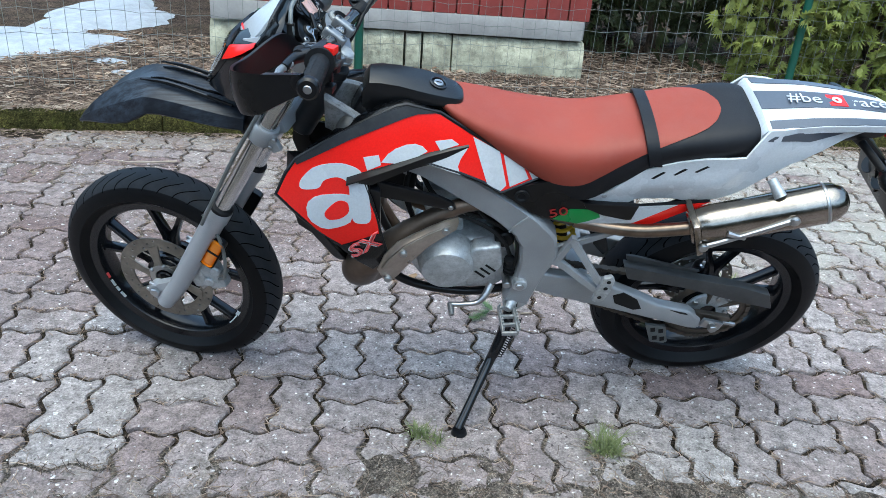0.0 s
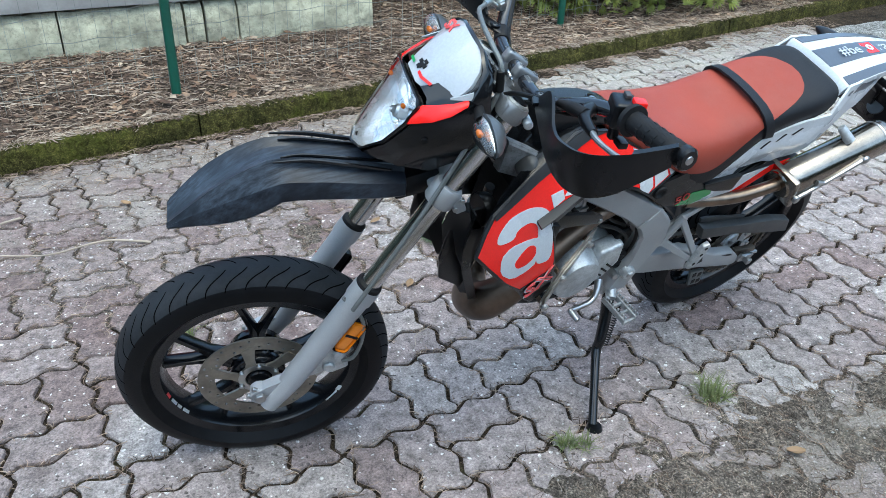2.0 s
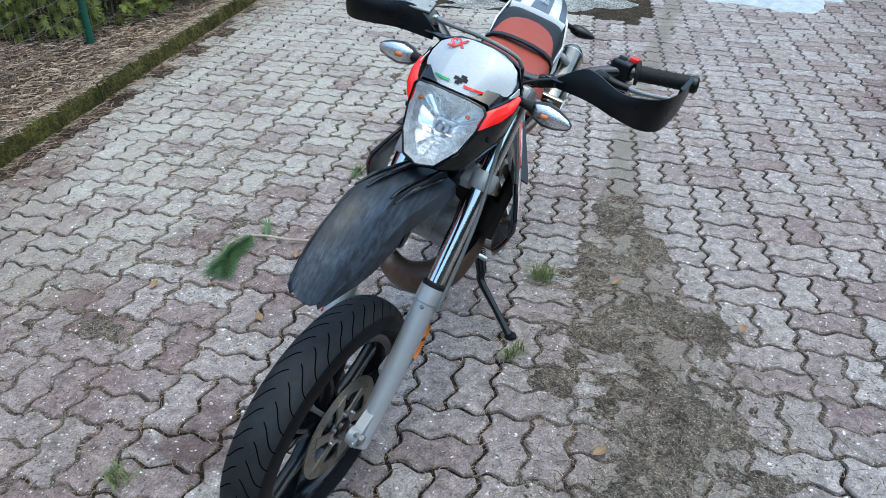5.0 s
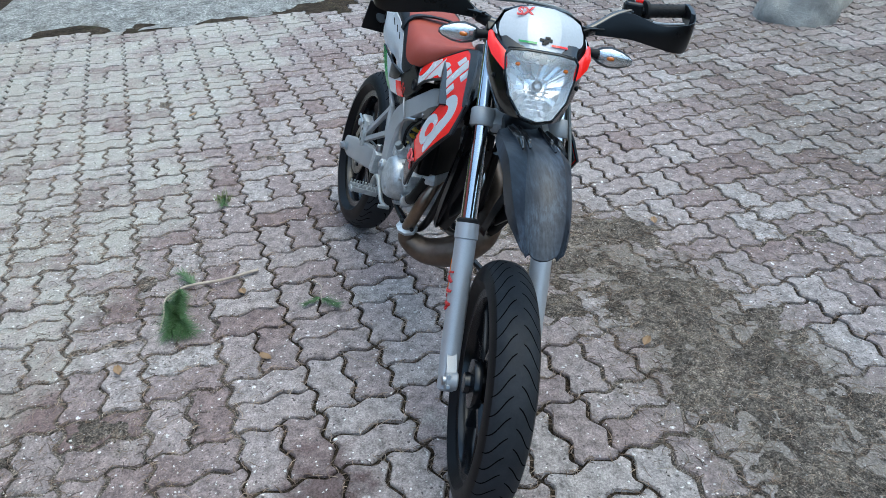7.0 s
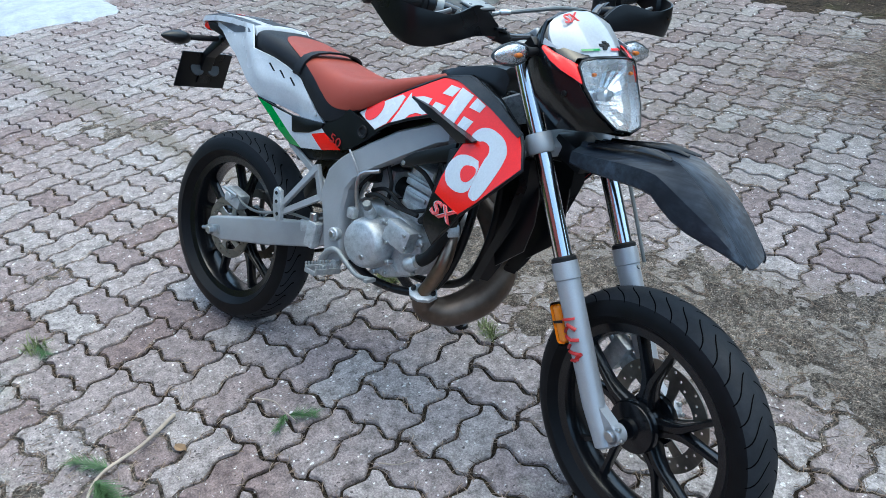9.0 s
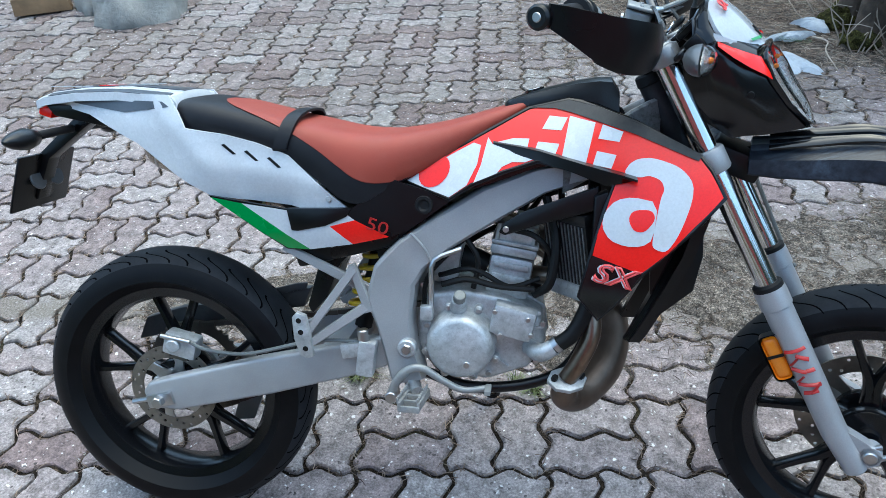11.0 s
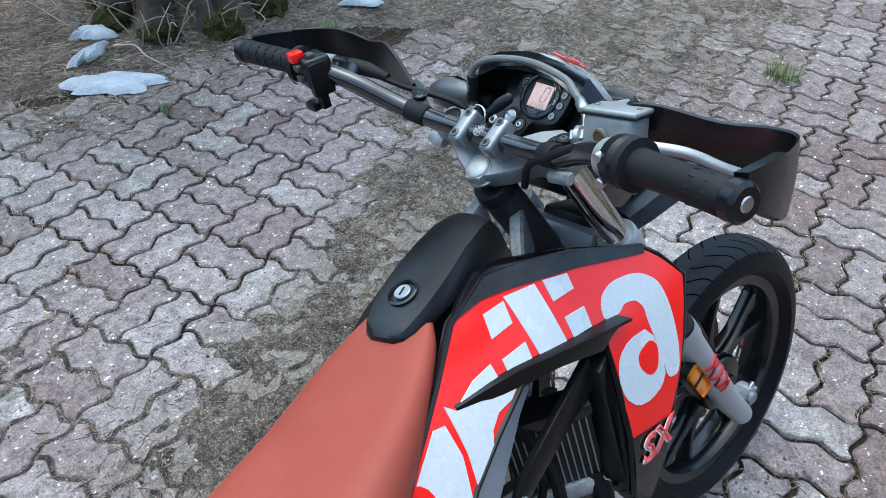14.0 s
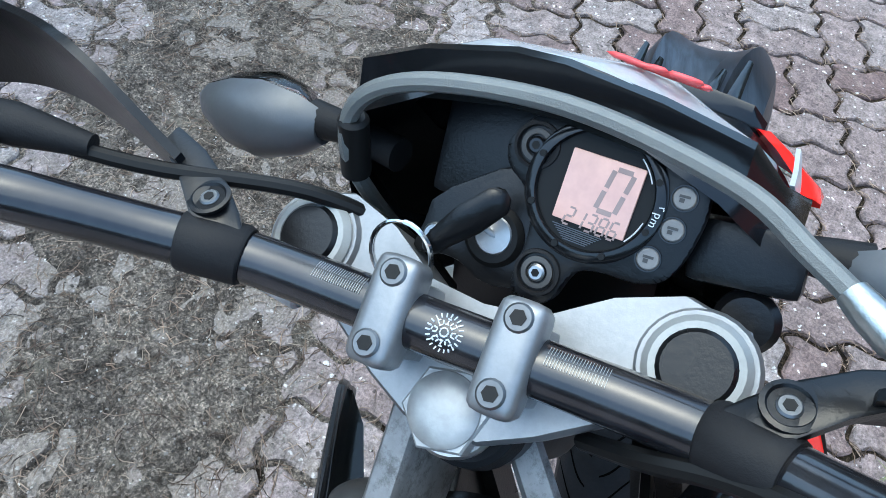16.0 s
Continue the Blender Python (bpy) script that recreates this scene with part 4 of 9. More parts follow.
# -- handlebar and what is clamped on it --
BAR = Vector((0.2765, 0, 1.058))
ROLL = STEER @ Matrix.Translation(BAR) @ Matrix.Rotation(radians(1.5), 4, "X") @ Matrix.Translation(-BAR)


def bar_front(name, bm, material, parent=None, label=""):
    """A part of the handlebar, which sits a touch higher on its left."""
    return part(name, moved(bm, ROLL), material, parent or bike, label)


bar_line = [(0.1835, 0.404, 1.1445), (0.207, 0.290, 1.133), (0.232, 0.215, 1.112), (0.262, 0.150, 1.075), (0.2755, 0.100, 1.060), (0.2765, 0, 1.058)]
bar_line += mirrored(bar_line[-2::-1])
bar = bar_front("handlebar", tube(bar_line, 0.0128, 18, 7), BAR_BLACK, label="gloss black handlebar tube")
for s in (1, -1):
    riser = bar_front("bar_clamp", merge(box(BAR + UP * 0.006 + Vector((0, 0.029 * s, 0)), (0.050, 0.0215, 0.024), (0, -29, 0), 0.007, None, 3), box(BAR - UP * 0.018 + Vector((0, 0.029 * s, 0)), (0.036, 0.021, 0.032), (0, -29, 0), 0.004)), YOKE, label="cast aluminium handlebar clamp")
    for f in (-0.0160, 0.0160):
        at = BAR + UP * 0.0172 + AHEAD * f + Vector((0, 0.029 * s, 0))
        bar_front("clamp_bolt", rod(at, at + UP * 0.0022, 0.0064, segs=18, bevel=0.001), STEEL, riser)
        bar_front("bolt_socket", rod(at + UP * 0.0018, at + UP * 0.0027, 0.0036, segs=6), BUNDLE, riser)
    knurl = bmesh.new()
    for k in range(22):
        yy = (0.0435 + k * 0.0012) * s
        for a0 in (-14, 8):
            a = radians(a0)
            p = BAR + Vector((-0.0128 * math.sin(a), yy, 0.0128 * math.cos(a)))
            box(p, (0.0042, 0.00024, 0.0004), (0, -a0, 0), 0, knurl)
    tagged(bar_front("bar_scale", knurl, RESERVOIR, bar), kind="stuff")
# a round ornament on the bar between the clamps
orn = bmesh.new()
for rad, count, wide, long in ((0.0074, 22, 0.0005, 0.0021), (0.0044, 14, 0.0005, 0.0019)):
    for k in range(count):
        a = 2 * math.pi * (k + 0.5) / count
        f, y = rad * math.sin(a), rad * math.cos(a)
        box(BAR + AHEAD * f + UP * math.sqrt(0.0129 ** 2 - f * f) + Vector((0, y, 0)), (wide, long, 0.0006), (0, -27 + math.degrees(math.asin(f / 0.0129)), 90 - math.degrees(a) + 90), 0, orn)
for k in range(8):
    a = 2 * math.pi * k / 8
    for rad in (0.0018, 0.0034, 0.0058):
        f, y = rad * math.sin(a), rad * math.cos(a)
        box(BAR + AHEAD * f + UP * math.sqrt(0.0129 ** 2 - f * f) + Vector((0, y, 0)), (0.0005, 0.0016, 0.0006), (0, -27 + math.degrees(math.asin(f / 0.0129)), 90 - math.degrees(a)), 0, orn)
tagged(bar_front("bar_badge", orn, WHITE_DECAL, bar, "white star badge"), kind="stuff")


def on_bar(s, u):
    """A point u of the way from the bar's end (0) to the bend (1)."""
    return Vector((0.1835, 0.404 * s, 1.1445)).lerp(Vector((0.207, 0.290 * s, 1.133)), u) if u <= 1 else Vector((0.207, 0.290 * s, 1.133)).lerp(Vector((0.232, 0.215 * s, 1.112)), u - 1)


for s in (1, -1):
    grip = tube([on_bar(s, 0.0), on_bar(s, 0.03), on_bar(s, 0.3), on_bar(s, 0.6), on_bar(s, 0.92), on_bar(s, 0.93), on_bar(s, 1.0), on_bar(s, 1.01)], (0.015, 0.0175, 0.0165, 0.0165, 0.0175, 0.026, 0.026, 0.018), 20, 1)
    g = bar_front("grip", grip, RUBBER, bar, "black rubber handlebar grip")
    ribs = bmesh.new()
    for k in range(5 if s > 0 else 2):
        for j in range(10):
            u = 0.12 + k * 0.15
            a = 2 * math.pi * j / 10
            p = on_bar(s, u) + Vector((0.0155 * math.cos(a), 0, 0.0155 * math.sin(a)))
            box(p, (0.006, 0.015, 0.0022), (0, -math.degrees(a) + 90, 0), 0, ribs)
    bar_front("grip_ribs", ribs, RUBBER, bar)
    bar_front("bar_end", rod(on_bar(s, 0.02), on_bar(s, -0.14), 0.0185, segs=22, bevel=0.004), BLACK, bar)
    bar_front("bar_end_bolt", rod(on_bar(s, -0.10), on_bar(s, -0.15), 0.008, segs=14, bevel=0.002), BRIGHT, bar)
    # hand guard: a dished shield from the bar's end round to a clamp near the bend
    low = spline([(0.198, 0.410, 1.128), (0.228, 0.410, 1.108), (0.264, 0.404, 1.081), (0.303, 0.390, 1.062), (0.328, 0.355, 1.059), (0.334, 0.300, 1.067), (0.323, 0.235, 1.075), (0.301, 0.155, 1.070)], 6)
    high = spline([(0.198, 0.410, 1.163), (0.228, 0.411, 1.158), (0.270, 0.406, 1.148), (0.318, 0.388, 1.136), (0.337, 0.352, 1.127), (0.336, 0.300, 1.121), (0.311, 0.216, 1.135), (0.298, 0.155, 1.093)], 6)
    rows = []
    for i, (p, q) in enumerate(zip(low, high)):
        bulge = 0.006 * math.sin(math.pi * i / (len(low) - 1))
        out = []
        for thick in (0.0, 0.005):
            col = [p.lerp(q, v) + Vector((bulge * (1 - (2 * v - 1) ** 2) - thick, (-0.010 if thick and i < 12 else 0), 0)) for v in (0, 0.1, 0.3, 0.5, 0.7, 0.9, 1)]
            col = [Vector((k.x, k.y * s, k.z)) for k in col]
            out += col if not thick else col[::-1]
        rows.append(out)
    bm = bmesh.new()
    skin(bm, rows)
    hg = bar_front("hand_guard", bm, BLACK, bar, "matt black plastic hand guard")
    bar_front("guard_clamp", tube([(0.2655, 0.139 * s, 1.0712), (0.2662, 0.137 * s, 1.0705), (0.2740, 0.111 * s, 1.0622), (0.2744, 0.109 * s, 1.0616)], (0.0138, 0.0150, 0.0150, 0.0138), 22, 1), RUBBER, bar, "black rubber-lined guard clamp")
    tongue = bmesh.new()
    skin(tongue, [[Vector((x, y * s, z - o)) for x, o in ((x0, 0.001), (x0 + 0.002, 0.0), (x1 - 0.002, 0.0), (x1, 0.001), (x1, 0.006), (x0, 0.006))] for y, x0, x1, z in ((0.106, 0.270, 0.275, 1.0755), (0.118, 0.269, 0.287, 1.0785), (0.132, 0.271, 0.298, 1.0830), (0.150, 0.287, 0.308, 1.0875), (0.172, 0.302, 0.315, 1.0900))])
    bar_front("clamp_tongue", tongue, BLACK, bar)
    bar_front("tongue_boss", lathe([(0.0105, 0.0), (0.0105, 0.0016), (0.0085, 0.0020), (0.0075, 0.0008), (0.0, 0.0008)], (0.285, 0.131 * s, 1.0830), "z", 24), BLACK, bar)
    bar_front("clamp_screw", rod((0.285, 0.131 * s, 1.0830), (0.285, 0.131 * s, 1.0850), 0.0048, segs=16, bevel=0.0008), STEEL, bar)
    bar_front("screw_socket", rod((0.285, 0.131 * s, 1.0848), (0.285, 0.131 * s, 1.0854), 0.0026, segs=6), BUNDLE, bar)
# right controls: master cylinder with its reservoir, throttle housing, brake lever
bar_front("throttle_housing", rod(on_bar(-1, 1.02), on_bar(-1, 1.30), 0.026, segs=20, bevel=0.005), BLACK, bar)
mc = box((0.284, -0.208, 1.112), (0.042, 0.060, 0.042), (0, 16, 10), 0.010, None, 4)
bar_front("brake_reservoir", mc, RESERVOIR, bar, "grey cast brake fluid reservoir")
bar_front("reservoir_lid", box((0.2902, -0.208, 1.1335), (0.044, 0.063, 0.006), (0, 16, 10), 0.0028, None, 3), RESERVOIR, bar)
bar_front("lid_seal", box((0.2892, -0.208, 1.1300), (0.0455, 0.0645, 0.0020), (0, 16, 10), 0.0008), BUNDLE, bar)
for dy in (-0.024, 0.024):
    bar_front("lid_screw", rod((0.291 - dy * 0.17, -0.208 + dy, 1.1358), (0.2916 - dy * 0.17, -0.208 + dy, 1.1378), 0.0036, segs=12, bevel=0.0008), STEEL, bar)
bar_front("sight_ring", lathe([(0.0088, 0.002), (0.0088, -0.0022), (0.0066, -0.0028), (0.0066, 0.002)], (0.2615, -0.206, 1.1155), "x", 22), FITTING, bar)
bar_front("sight_glass", rod((0.2632, -0.206, 1.1155), (0.2602, -0.206, 1.1158), 0.0066, segs=18), SIGHT, bar)
bar_front("master_cylinder", tube([(0.268, -0.196, 1.098), (0.262, -0.215, 1.104), (0.256, -0.236, 1.112)], (0.008, 0.010, 0.011), 16, 3), RESERVOIR, bar)
hold = tube([on_bar(-1, 1.22), on_bar(-1, 1.24), on_bar(-1, 1.50), on_bar(-1, 1.52)], (0.017, 0.0205, 0.0205, 0.017), 20, 1)
bar_front("master_clamp", hold, RESERVOIR, bar, "pale cast clamp of the brake master cylinder")
for dz in (-0.014, 0.014):
    bar_front("clamp_bolt", rod(on_bar(-1, 1.37) + Vector((-0.020, 0, dz)), on_bar(-1, 1.37) + Vector((-0.027, 0, dz)), 0.0055, segs=14, bevel=0.0012), BRIGHT, bar)
bar_front("lever", tube([(0.255, -0.255, 1.120), (0.272, -0.300, 1.116), (0.264, -0.345, 1.117), (0.252, -0.388, 1.121)], (0.007, 0.006, 0.005, 0.006), 10, 4, flat=0.7), YOKE, bar, "grey metal brake lever")
# left controls: switch block, lever
sw = merge(box((0.208, 0.262, 1.130), (0.040, 0.046, 0.044), (0, 0, -10), 0.008, None, 3), box((0.204, 0.245, 1.122), (0.034, 0.018, 0.050), (0, 0, -10), 0.006))
bar_front("switch_block", sw, BLACK, bar, "black switch block")
bar_front("red_switch", box((0.193, 0.278, 1.152), (0.020, 0.020, 0.014), (0, 0, -10), 0.003), RED, bar, "red engine switch")
for k, (dx, dy, dz) in enumerate(((-0.006, 0.254, 1.153), (-0.021, 0.268, 1.139), (-0.021, 0.266, 1.124))):
    bar_front("switch_button", box((0.208 + dx, dy, dz), (0.010, 0.017, 0.009), (0, 0, -10), 0.002), BOTTLE, bar)
bar_front("choke_lever", merge(box((0.204, 0.252, 1.092), (0.014, 0.014, 0.034), (0, 0, 0), 0.003), box((0.196, 0.270, 1.078), (0.016, 0.024, 0.012), (0, 0, 0), 0.003)), BLACK, bar)
bar_front("lever", tube([(0.262, 0.280, 1.114), (0.270, 0.310, 1.114), (0.264, 0.345, 1.115), (0.253, 0.386, 1.119)], (0.007, 0.007, 0.006, 0.007), 10, 4, flat=0.7), YOKE, bar, "grey metal clutch lever")
bar_front("lever_perch", tube([(0.238, 0.225, 1.112), (0.252, 0.236, 1.114), (0.266, 0.262, 1.114), (0.268, 0.300, 1.114)], (0.012, 0.012, 0.010, 0.008), 12, 3), BLACK, bar)
bar_front("cable_boot", tube([(0.262, 0.252, 1.118), (0.270, 0.225, 1.112), (0.279, 0.190, 1.102)], (0.010, 0.011, 0.006), 12, 4), RUBBER, bar)
# cables and hoses round the bars
for pts, r, mat, nm in (
        ([(0.262, 0.240, 1.118), (0.284, 0.170, 1.092), (0.318, 0.100, 1.066), (0.335, 0.060, 1.030), (0.345, 0.045, 0.98)], 0.0042, BUNDLE, "cable"),
        ([(0.232, 0.235, 1.100), (0.262, 0.150, 1.062), (0.290, 0.090, 1.045), (0.320, 0.050, 1.015)], 0.0032, BUNDLE, "cable"),
        ([(0.232, -0.195, 1.112), (0.256, -0.130, 1.072), (0.262, -0.090, 1.046), (0.280, -0.060, 1.0)], 0.0048, BUNDLE, "cable"),
        ([(0.308, -0.141, 1.120), (0.320, -0.122, 1.123), (0.338, -0.090, 1.128), (0.352, -0.020, 1.132), (0.352, 0.050, 1.124), (0.344, 0.082, 1.105), (0.342, 0.088, 1.06), (0.39, 0.100, 0.94), (0.47, 0.122, 0.78), (0.56, 0.122, 0.585)], 0.0046, HOSE, "brake_hose")):
    bar_front(nm, tube(pts, r, 9, 7), mat, bike, "grey braided brake hose" if nm == "brake_hose" else "")
bar_front("hose_fitting", tube([(0.312, -0.136, 1.1205), (0.306, -0.143, 1.120), (0.299, -0.152, 1.119), (0.297, -0.155, 1.1185)], (0.0056, 0.0066, 0.0066, 0.0048), 14, 3), FITTING, bike, "crimped steel hose fitting")
bar_front("hose_elbow", tube([(0.298, -0.154, 1.1185), (0.290, -0.163, 1.115), (0.281, -0.169, 1.108), (0.270, -0.171, 1.104)], (0.0046, 0.0046, 0.0046, 0.0050), 12, 4), FITTING, bike)
bar_front("banjo_bolt", rod((0.262, -0.166, 1.104), (0.268, -0.182, 1.106), 0.0098, segs=6, bevel=0.0012), FITTING, bike)
bar_front("banjo_ring", rod((0.264, -0.170, 1.1045), (0.2665, -0.178, 1.1055), 0.0122, segs=20, bevel=0.0015), FITTING, bike)
bar_front("hose_ferrule", rod((0.344, 0.083, 1.100), (0.341, 0.088, 1.062), 0.0078, segs=14, bevel=0.002), BUNDLE, bike)

# -- dashboard with its key --
DASH = pose(0.349, -0.038, 1.086, 0, -46, 0) @ Matrix.Diagonal((0.82, 0.82, 0.80, 1))


def dash(name, bm, material, parent=None, label=""):
    return front(name, moved(bm, DASH), material, parent or bike, label)


def plate_of(outline, z0, z1, bevel=0.003):
    """A flat plate in the plane of the dashboard, from z0 up to z1."""
    return moved(slab([(x, -y) for x, y in outline], z0, z1, bevel), Matrix.Rotation(radians(90), 4, "X"))


def rounded(outline, turns=2):
    """Cuts the corners of an outline, twice over."""
    for _ in range(turns):
        nxt = []
        for a, b in zip(outline, outline[1:] + outline[:1]):
            nxt += [(a[0] * 0.78 + b[0] * 0.22, a[1] * 0.78 + b[1] * 0.22), (a[0] * 0.22 + b[0] * 0.78, a[1] * 0.22 + b[1] * 0.78)]
        outline = nxt
    return outline


FACE = [(0.037, 0.044), (0.019, 0.059), (0.004, 0.055), (-0.004, 0.042), (-0.020, 0.034), (-0.038, 0.034), (-0.061, 0.038), (-0.067, 0.030), (-0.065, 0.012), (-0.041, 0.004), (-0.038, -0.012), (-0.039, -0.030), (-0.034, -0.044), (-0.020, -0.051),
        (0.006, -0.056), (0.027, -0.052), (0.042, -0.040), (0.048, -0.010), (0.045, 0.014), (0.040, 0.030)]
inst = dash("instrument", plate_of(rounded(FACE), -0.016, -0.001, 0.0035), BLACK, label="black instrument with lobes and a square pinkish display")
dash("instrument_back", rod((0.003, 0.003, -0.045), (0.003, 0.003, -0.014), 0.030, 0.039, segs=32), BLACK, inst)
dash("bezel", lathe([(0.0385, -0.002), (0.0385, 0.002), (0.0365, 0.0035), (0.0325, 0.0035), (0.0315, 0.002), (0.0315, -0.002)], (0.003, 0.003, 0), "z", 44), GLOSS_BLACK, inst)
dash("dial_face", rod((0.003, 0.003, -0.002), (0.003, 0.003, 0.0), 0.0322, segs=40), BUNDLE, inst)
for k in range(8):
    a = 2 * math.pi * (k + 0.5) / 8
    x, y = 0.003 + 0.0343 * math.cos(a), 0.003 + 0.0343 * math.sin(a)
    dash("bezel_rivet", rod((x, y, 0.003), (x, y, 0.0045), 0.0019, segs=10), BUNDLE, inst)
dash("display", box((0.0026, 0.0004, 0.001), (0.0385, 0.0405, 0.003), (0, 0, -4), 0.001), LCD, inst, "square pinkish lit display")
for k in range(7):
    dash("face_rib", box((-0.0195 - 0.0011 * k, 0.007, 0.0004), (0.0004, 0.028 - 0.0025 * k, 0.0008), (0, 0, -4), 0), GREY_DECAL, inst)
TURNED = STEER @ DASH @ Matrix.Translation((0, 0, 0.0026)) @ Matrix.Rotation(radians(-94), 4, "Z")
STROKES = {"a": (0, 1, 1, 0), "b": (0.5, 0.5, 0, 1), "c": (0.5, -0.5, 0, 1), "d": (0, -1, 1, 0), "e": (-0.5, -0.5, 0, 1), "f": (-0.5, 0.5, 0, 1), "g": (0, 0, 1, 0)}
LIT = {"0": "abcdef", "1": "bc", "2": "abged", "3": "abgcd", "6": "afedcg", "8": "abcdefg"}


def digit(sign, x, y, w, h, t):
    """A segment digit, leaning to the right."""
    bm = bmesh.new()
    for key in LIT[sign]:
        u, v, across, _ = STROKES[key]
        cx, cy = x + u * w, y + v * h * 0.5
        box((cx + 0.17 * (cy - y), cy, 0), (w - t * 0.9, t, 0.0004) if across else (t, h * 0.5 - t * 0.7, 0.0004), (0, 0, 0 if across else -9.5), 0, bm)
    return bm


letter = digit("0", 0.0075, 0.0060, 0.0105, 0.0235, 0.0027)
part("speed_digit", moved(letter, TURNED), LCD_INK, inst, kind="stuff")
for k, sign in enumerate("21386"):
    part("mileage_digit", moved(digit(sign, -0.0115 + 0.0062 * k, -0.0135, 0.0040, 0.0095, 0.0011), TURNED), LCD_INK, inst, kind="stuff")
for k, sign in enumerate("rpm"):
    letters(sign, 0.0062, TURNED @ Matrix.Translation((0.0335 - 0.0010 * k, 0.0060 - 0.0042 * k, 0.0018)) @ Matrix.Rotation(radians(-78 - 10 * k), 4, "Z"), WHITE_DECAL, inst, "scale_word", depth=0.0002)
scale_line = [(0.003 + 0.0305 * math.cos(a), 0.003 + 0.0305 * math.sin(a), 0.0036) for a in (radians(-42 - 6.5 * k) for k in range(15))]
dash("scale_line", tube([scale_line[k] for k in range(5)], 0.0004, 5, 1), WHITE_DECAL, inst)
dash("scale_line", tube([scale_line[k] for k in range(10, 15)], 0.0004, 5, 1), WHITE_DECAL, inst)
for x, y in ((0.0114, -0.0422), (-0.0057, -0.0408), (-0.0233, -0.0330)):
    dash("lamp_surround", lathe([(0.0072, -0.002), (0.0070, 0.0006), (0.0062, 0.0006), (0.0060, -0.002)], (x, y, 0), "z", 22), GLOSS_BLACK, inst)
    dash("warning_lamp", rod((x, y, -0.002), (x, y, 0.0004), 0.0061, segs=20, bevel=0.0008), LAMP_GREY, inst, "small grey warning lamp")
    dash("lamp_sign", merge(box((x + 0.001, y, 0.0005), (0.0014, 0.0056, 0.0003), (0, 0, 0), 0), box((x - 0.0012, y + 0.001, 0.0005), (0.0022, 0.0026, 0.0003), (0, 0, 0), 0)), BOTTLE, inst)
for x, y, mat in ((0.0192, 0.0400, GLOSS_BLACK), (-0.0480, 0.0225, BRIGHT)):
    dash("mount_rubber", lathe([(0.0135, -0.002), (0.0130, 0.0012), (0.0112, 0.0016), (0.0105, -0.0015), (0.0, -0.0015)], (x, y, 0), "z", 26), RUBBER, inst)
    dash("mount_washer", lathe([(0.0092, -0.002), (0.0090, 0.0006), (0.0062, 0.0010), (0.0060, -0.002)], (x, y, 0), "z", 24), BOTTLE, inst)
    dash("mount_bolt", rod((x, y, -0.001), (x, y, 0.0028), 0.0050, segs=16, bevel=0.0012), mat, inst)
    dash("bolt_socket", rod((x, y, 0.0026), (x, y, 0.0031), 0.0024, segs=6), BUNDLE, inst)
ARM = [(0.008, 0.052), (-0.024, 0.101), (-0.043, 0.103), (-0.063, 0.109), (-0.057, 0.079), (-0.069, 0.057), (-0.064, 0.032), (-0.033, 0.030), (-0.002, 0.036)]
dash("dash_arm", plate_of(rounded(ARM, 1), -0.028, -0.014, 0.004), BLACK, inst)
dash("ignition_lock", rod((-0.038, 0.056, -0.05), (-0.038, 0.056, -0.0095), 0.0185, segs=30, bevel=0.003), BUNDLE, inst, "black ignition lock")
dash("lock_ring", rod((-0.037, 0.0555, -0.011), (-0.037, 0.0555, -0.0085), 0.0115, segs=24, bevel=0.0008), BRIGHT, inst)
dash("arm_screw", rod((-0.048, 0.092, -0.016), (-0.048, 0.092, -0.010), 0.0082, segs=18, bevel=0.0015), BRIGHT, inst)
dash("screw_hole", rod((-0.048, 0.092, -0.011), (-0.048, 0.092, -0.0096), 0.0044, segs=6), BUNDLE, inst)
dash("key_blade", tube([(-0.037, 0.0555, -0.012), (-0.032, 0.058, 0.004), (-0.026, 0.060, 0.012)], (0.0030, 0.0030, 0.0034), 8, 3, flat=0.4), BRIGHT, inst)
dash("key", tube([(-0.052, 0.084, 0.015), (-0.049, 0.081, 0.016), (-0.041, 0.0745, 0.017), (-0.028, 0.062, 0.017), (-0.014, 0.0485, 0.016), (-0.0095, 0.0445, 0.014)], (0.0030, 0.0062, 0.0078, 0.0105, 0.0092, 0.0035), 12, 4, flat=0.55), BLACK, inst, "black-headed ignition key")
ringlet = bmesh.new()
for lift in (0.0, 0.0016):
    tube([(-0.058 + 0.0195 * math.cos(t), 0.096 + 0.0195 * math.sin(t), 0.020 + lift + 0.005 * math.cos(t)) for t in (2 * math.pi * j / 28 for j in range(29))], 0.0013, 6, 1, ringlet)
dash("key_ring", ringlet, CHROME, inst, "thin double steel key ring")
dash("dash_bracket", merge(box((0.012, 0.062, -0.045), (0.074, 0.100, 0.024), (0, 0, 0), 0.006), box((-0.012, -0.078, -0.040), (0.036, 0.060, 0.030), (0, 0, 4), 0.006)), BLACK, inst)
dash("bracket_foot", rod((-0.046, -0.087, -0.044), (-0.046, -0.087, -0.030), 0.018, segs=24, bevel=0.004), BLACK, inst)

# -- headlight mask --
def sym(pts):
    return [Vector(p) for p in pts] + [Vector((x, -y, z)) for x, y, z in reversed(pts) if abs(y) > 1e-6]


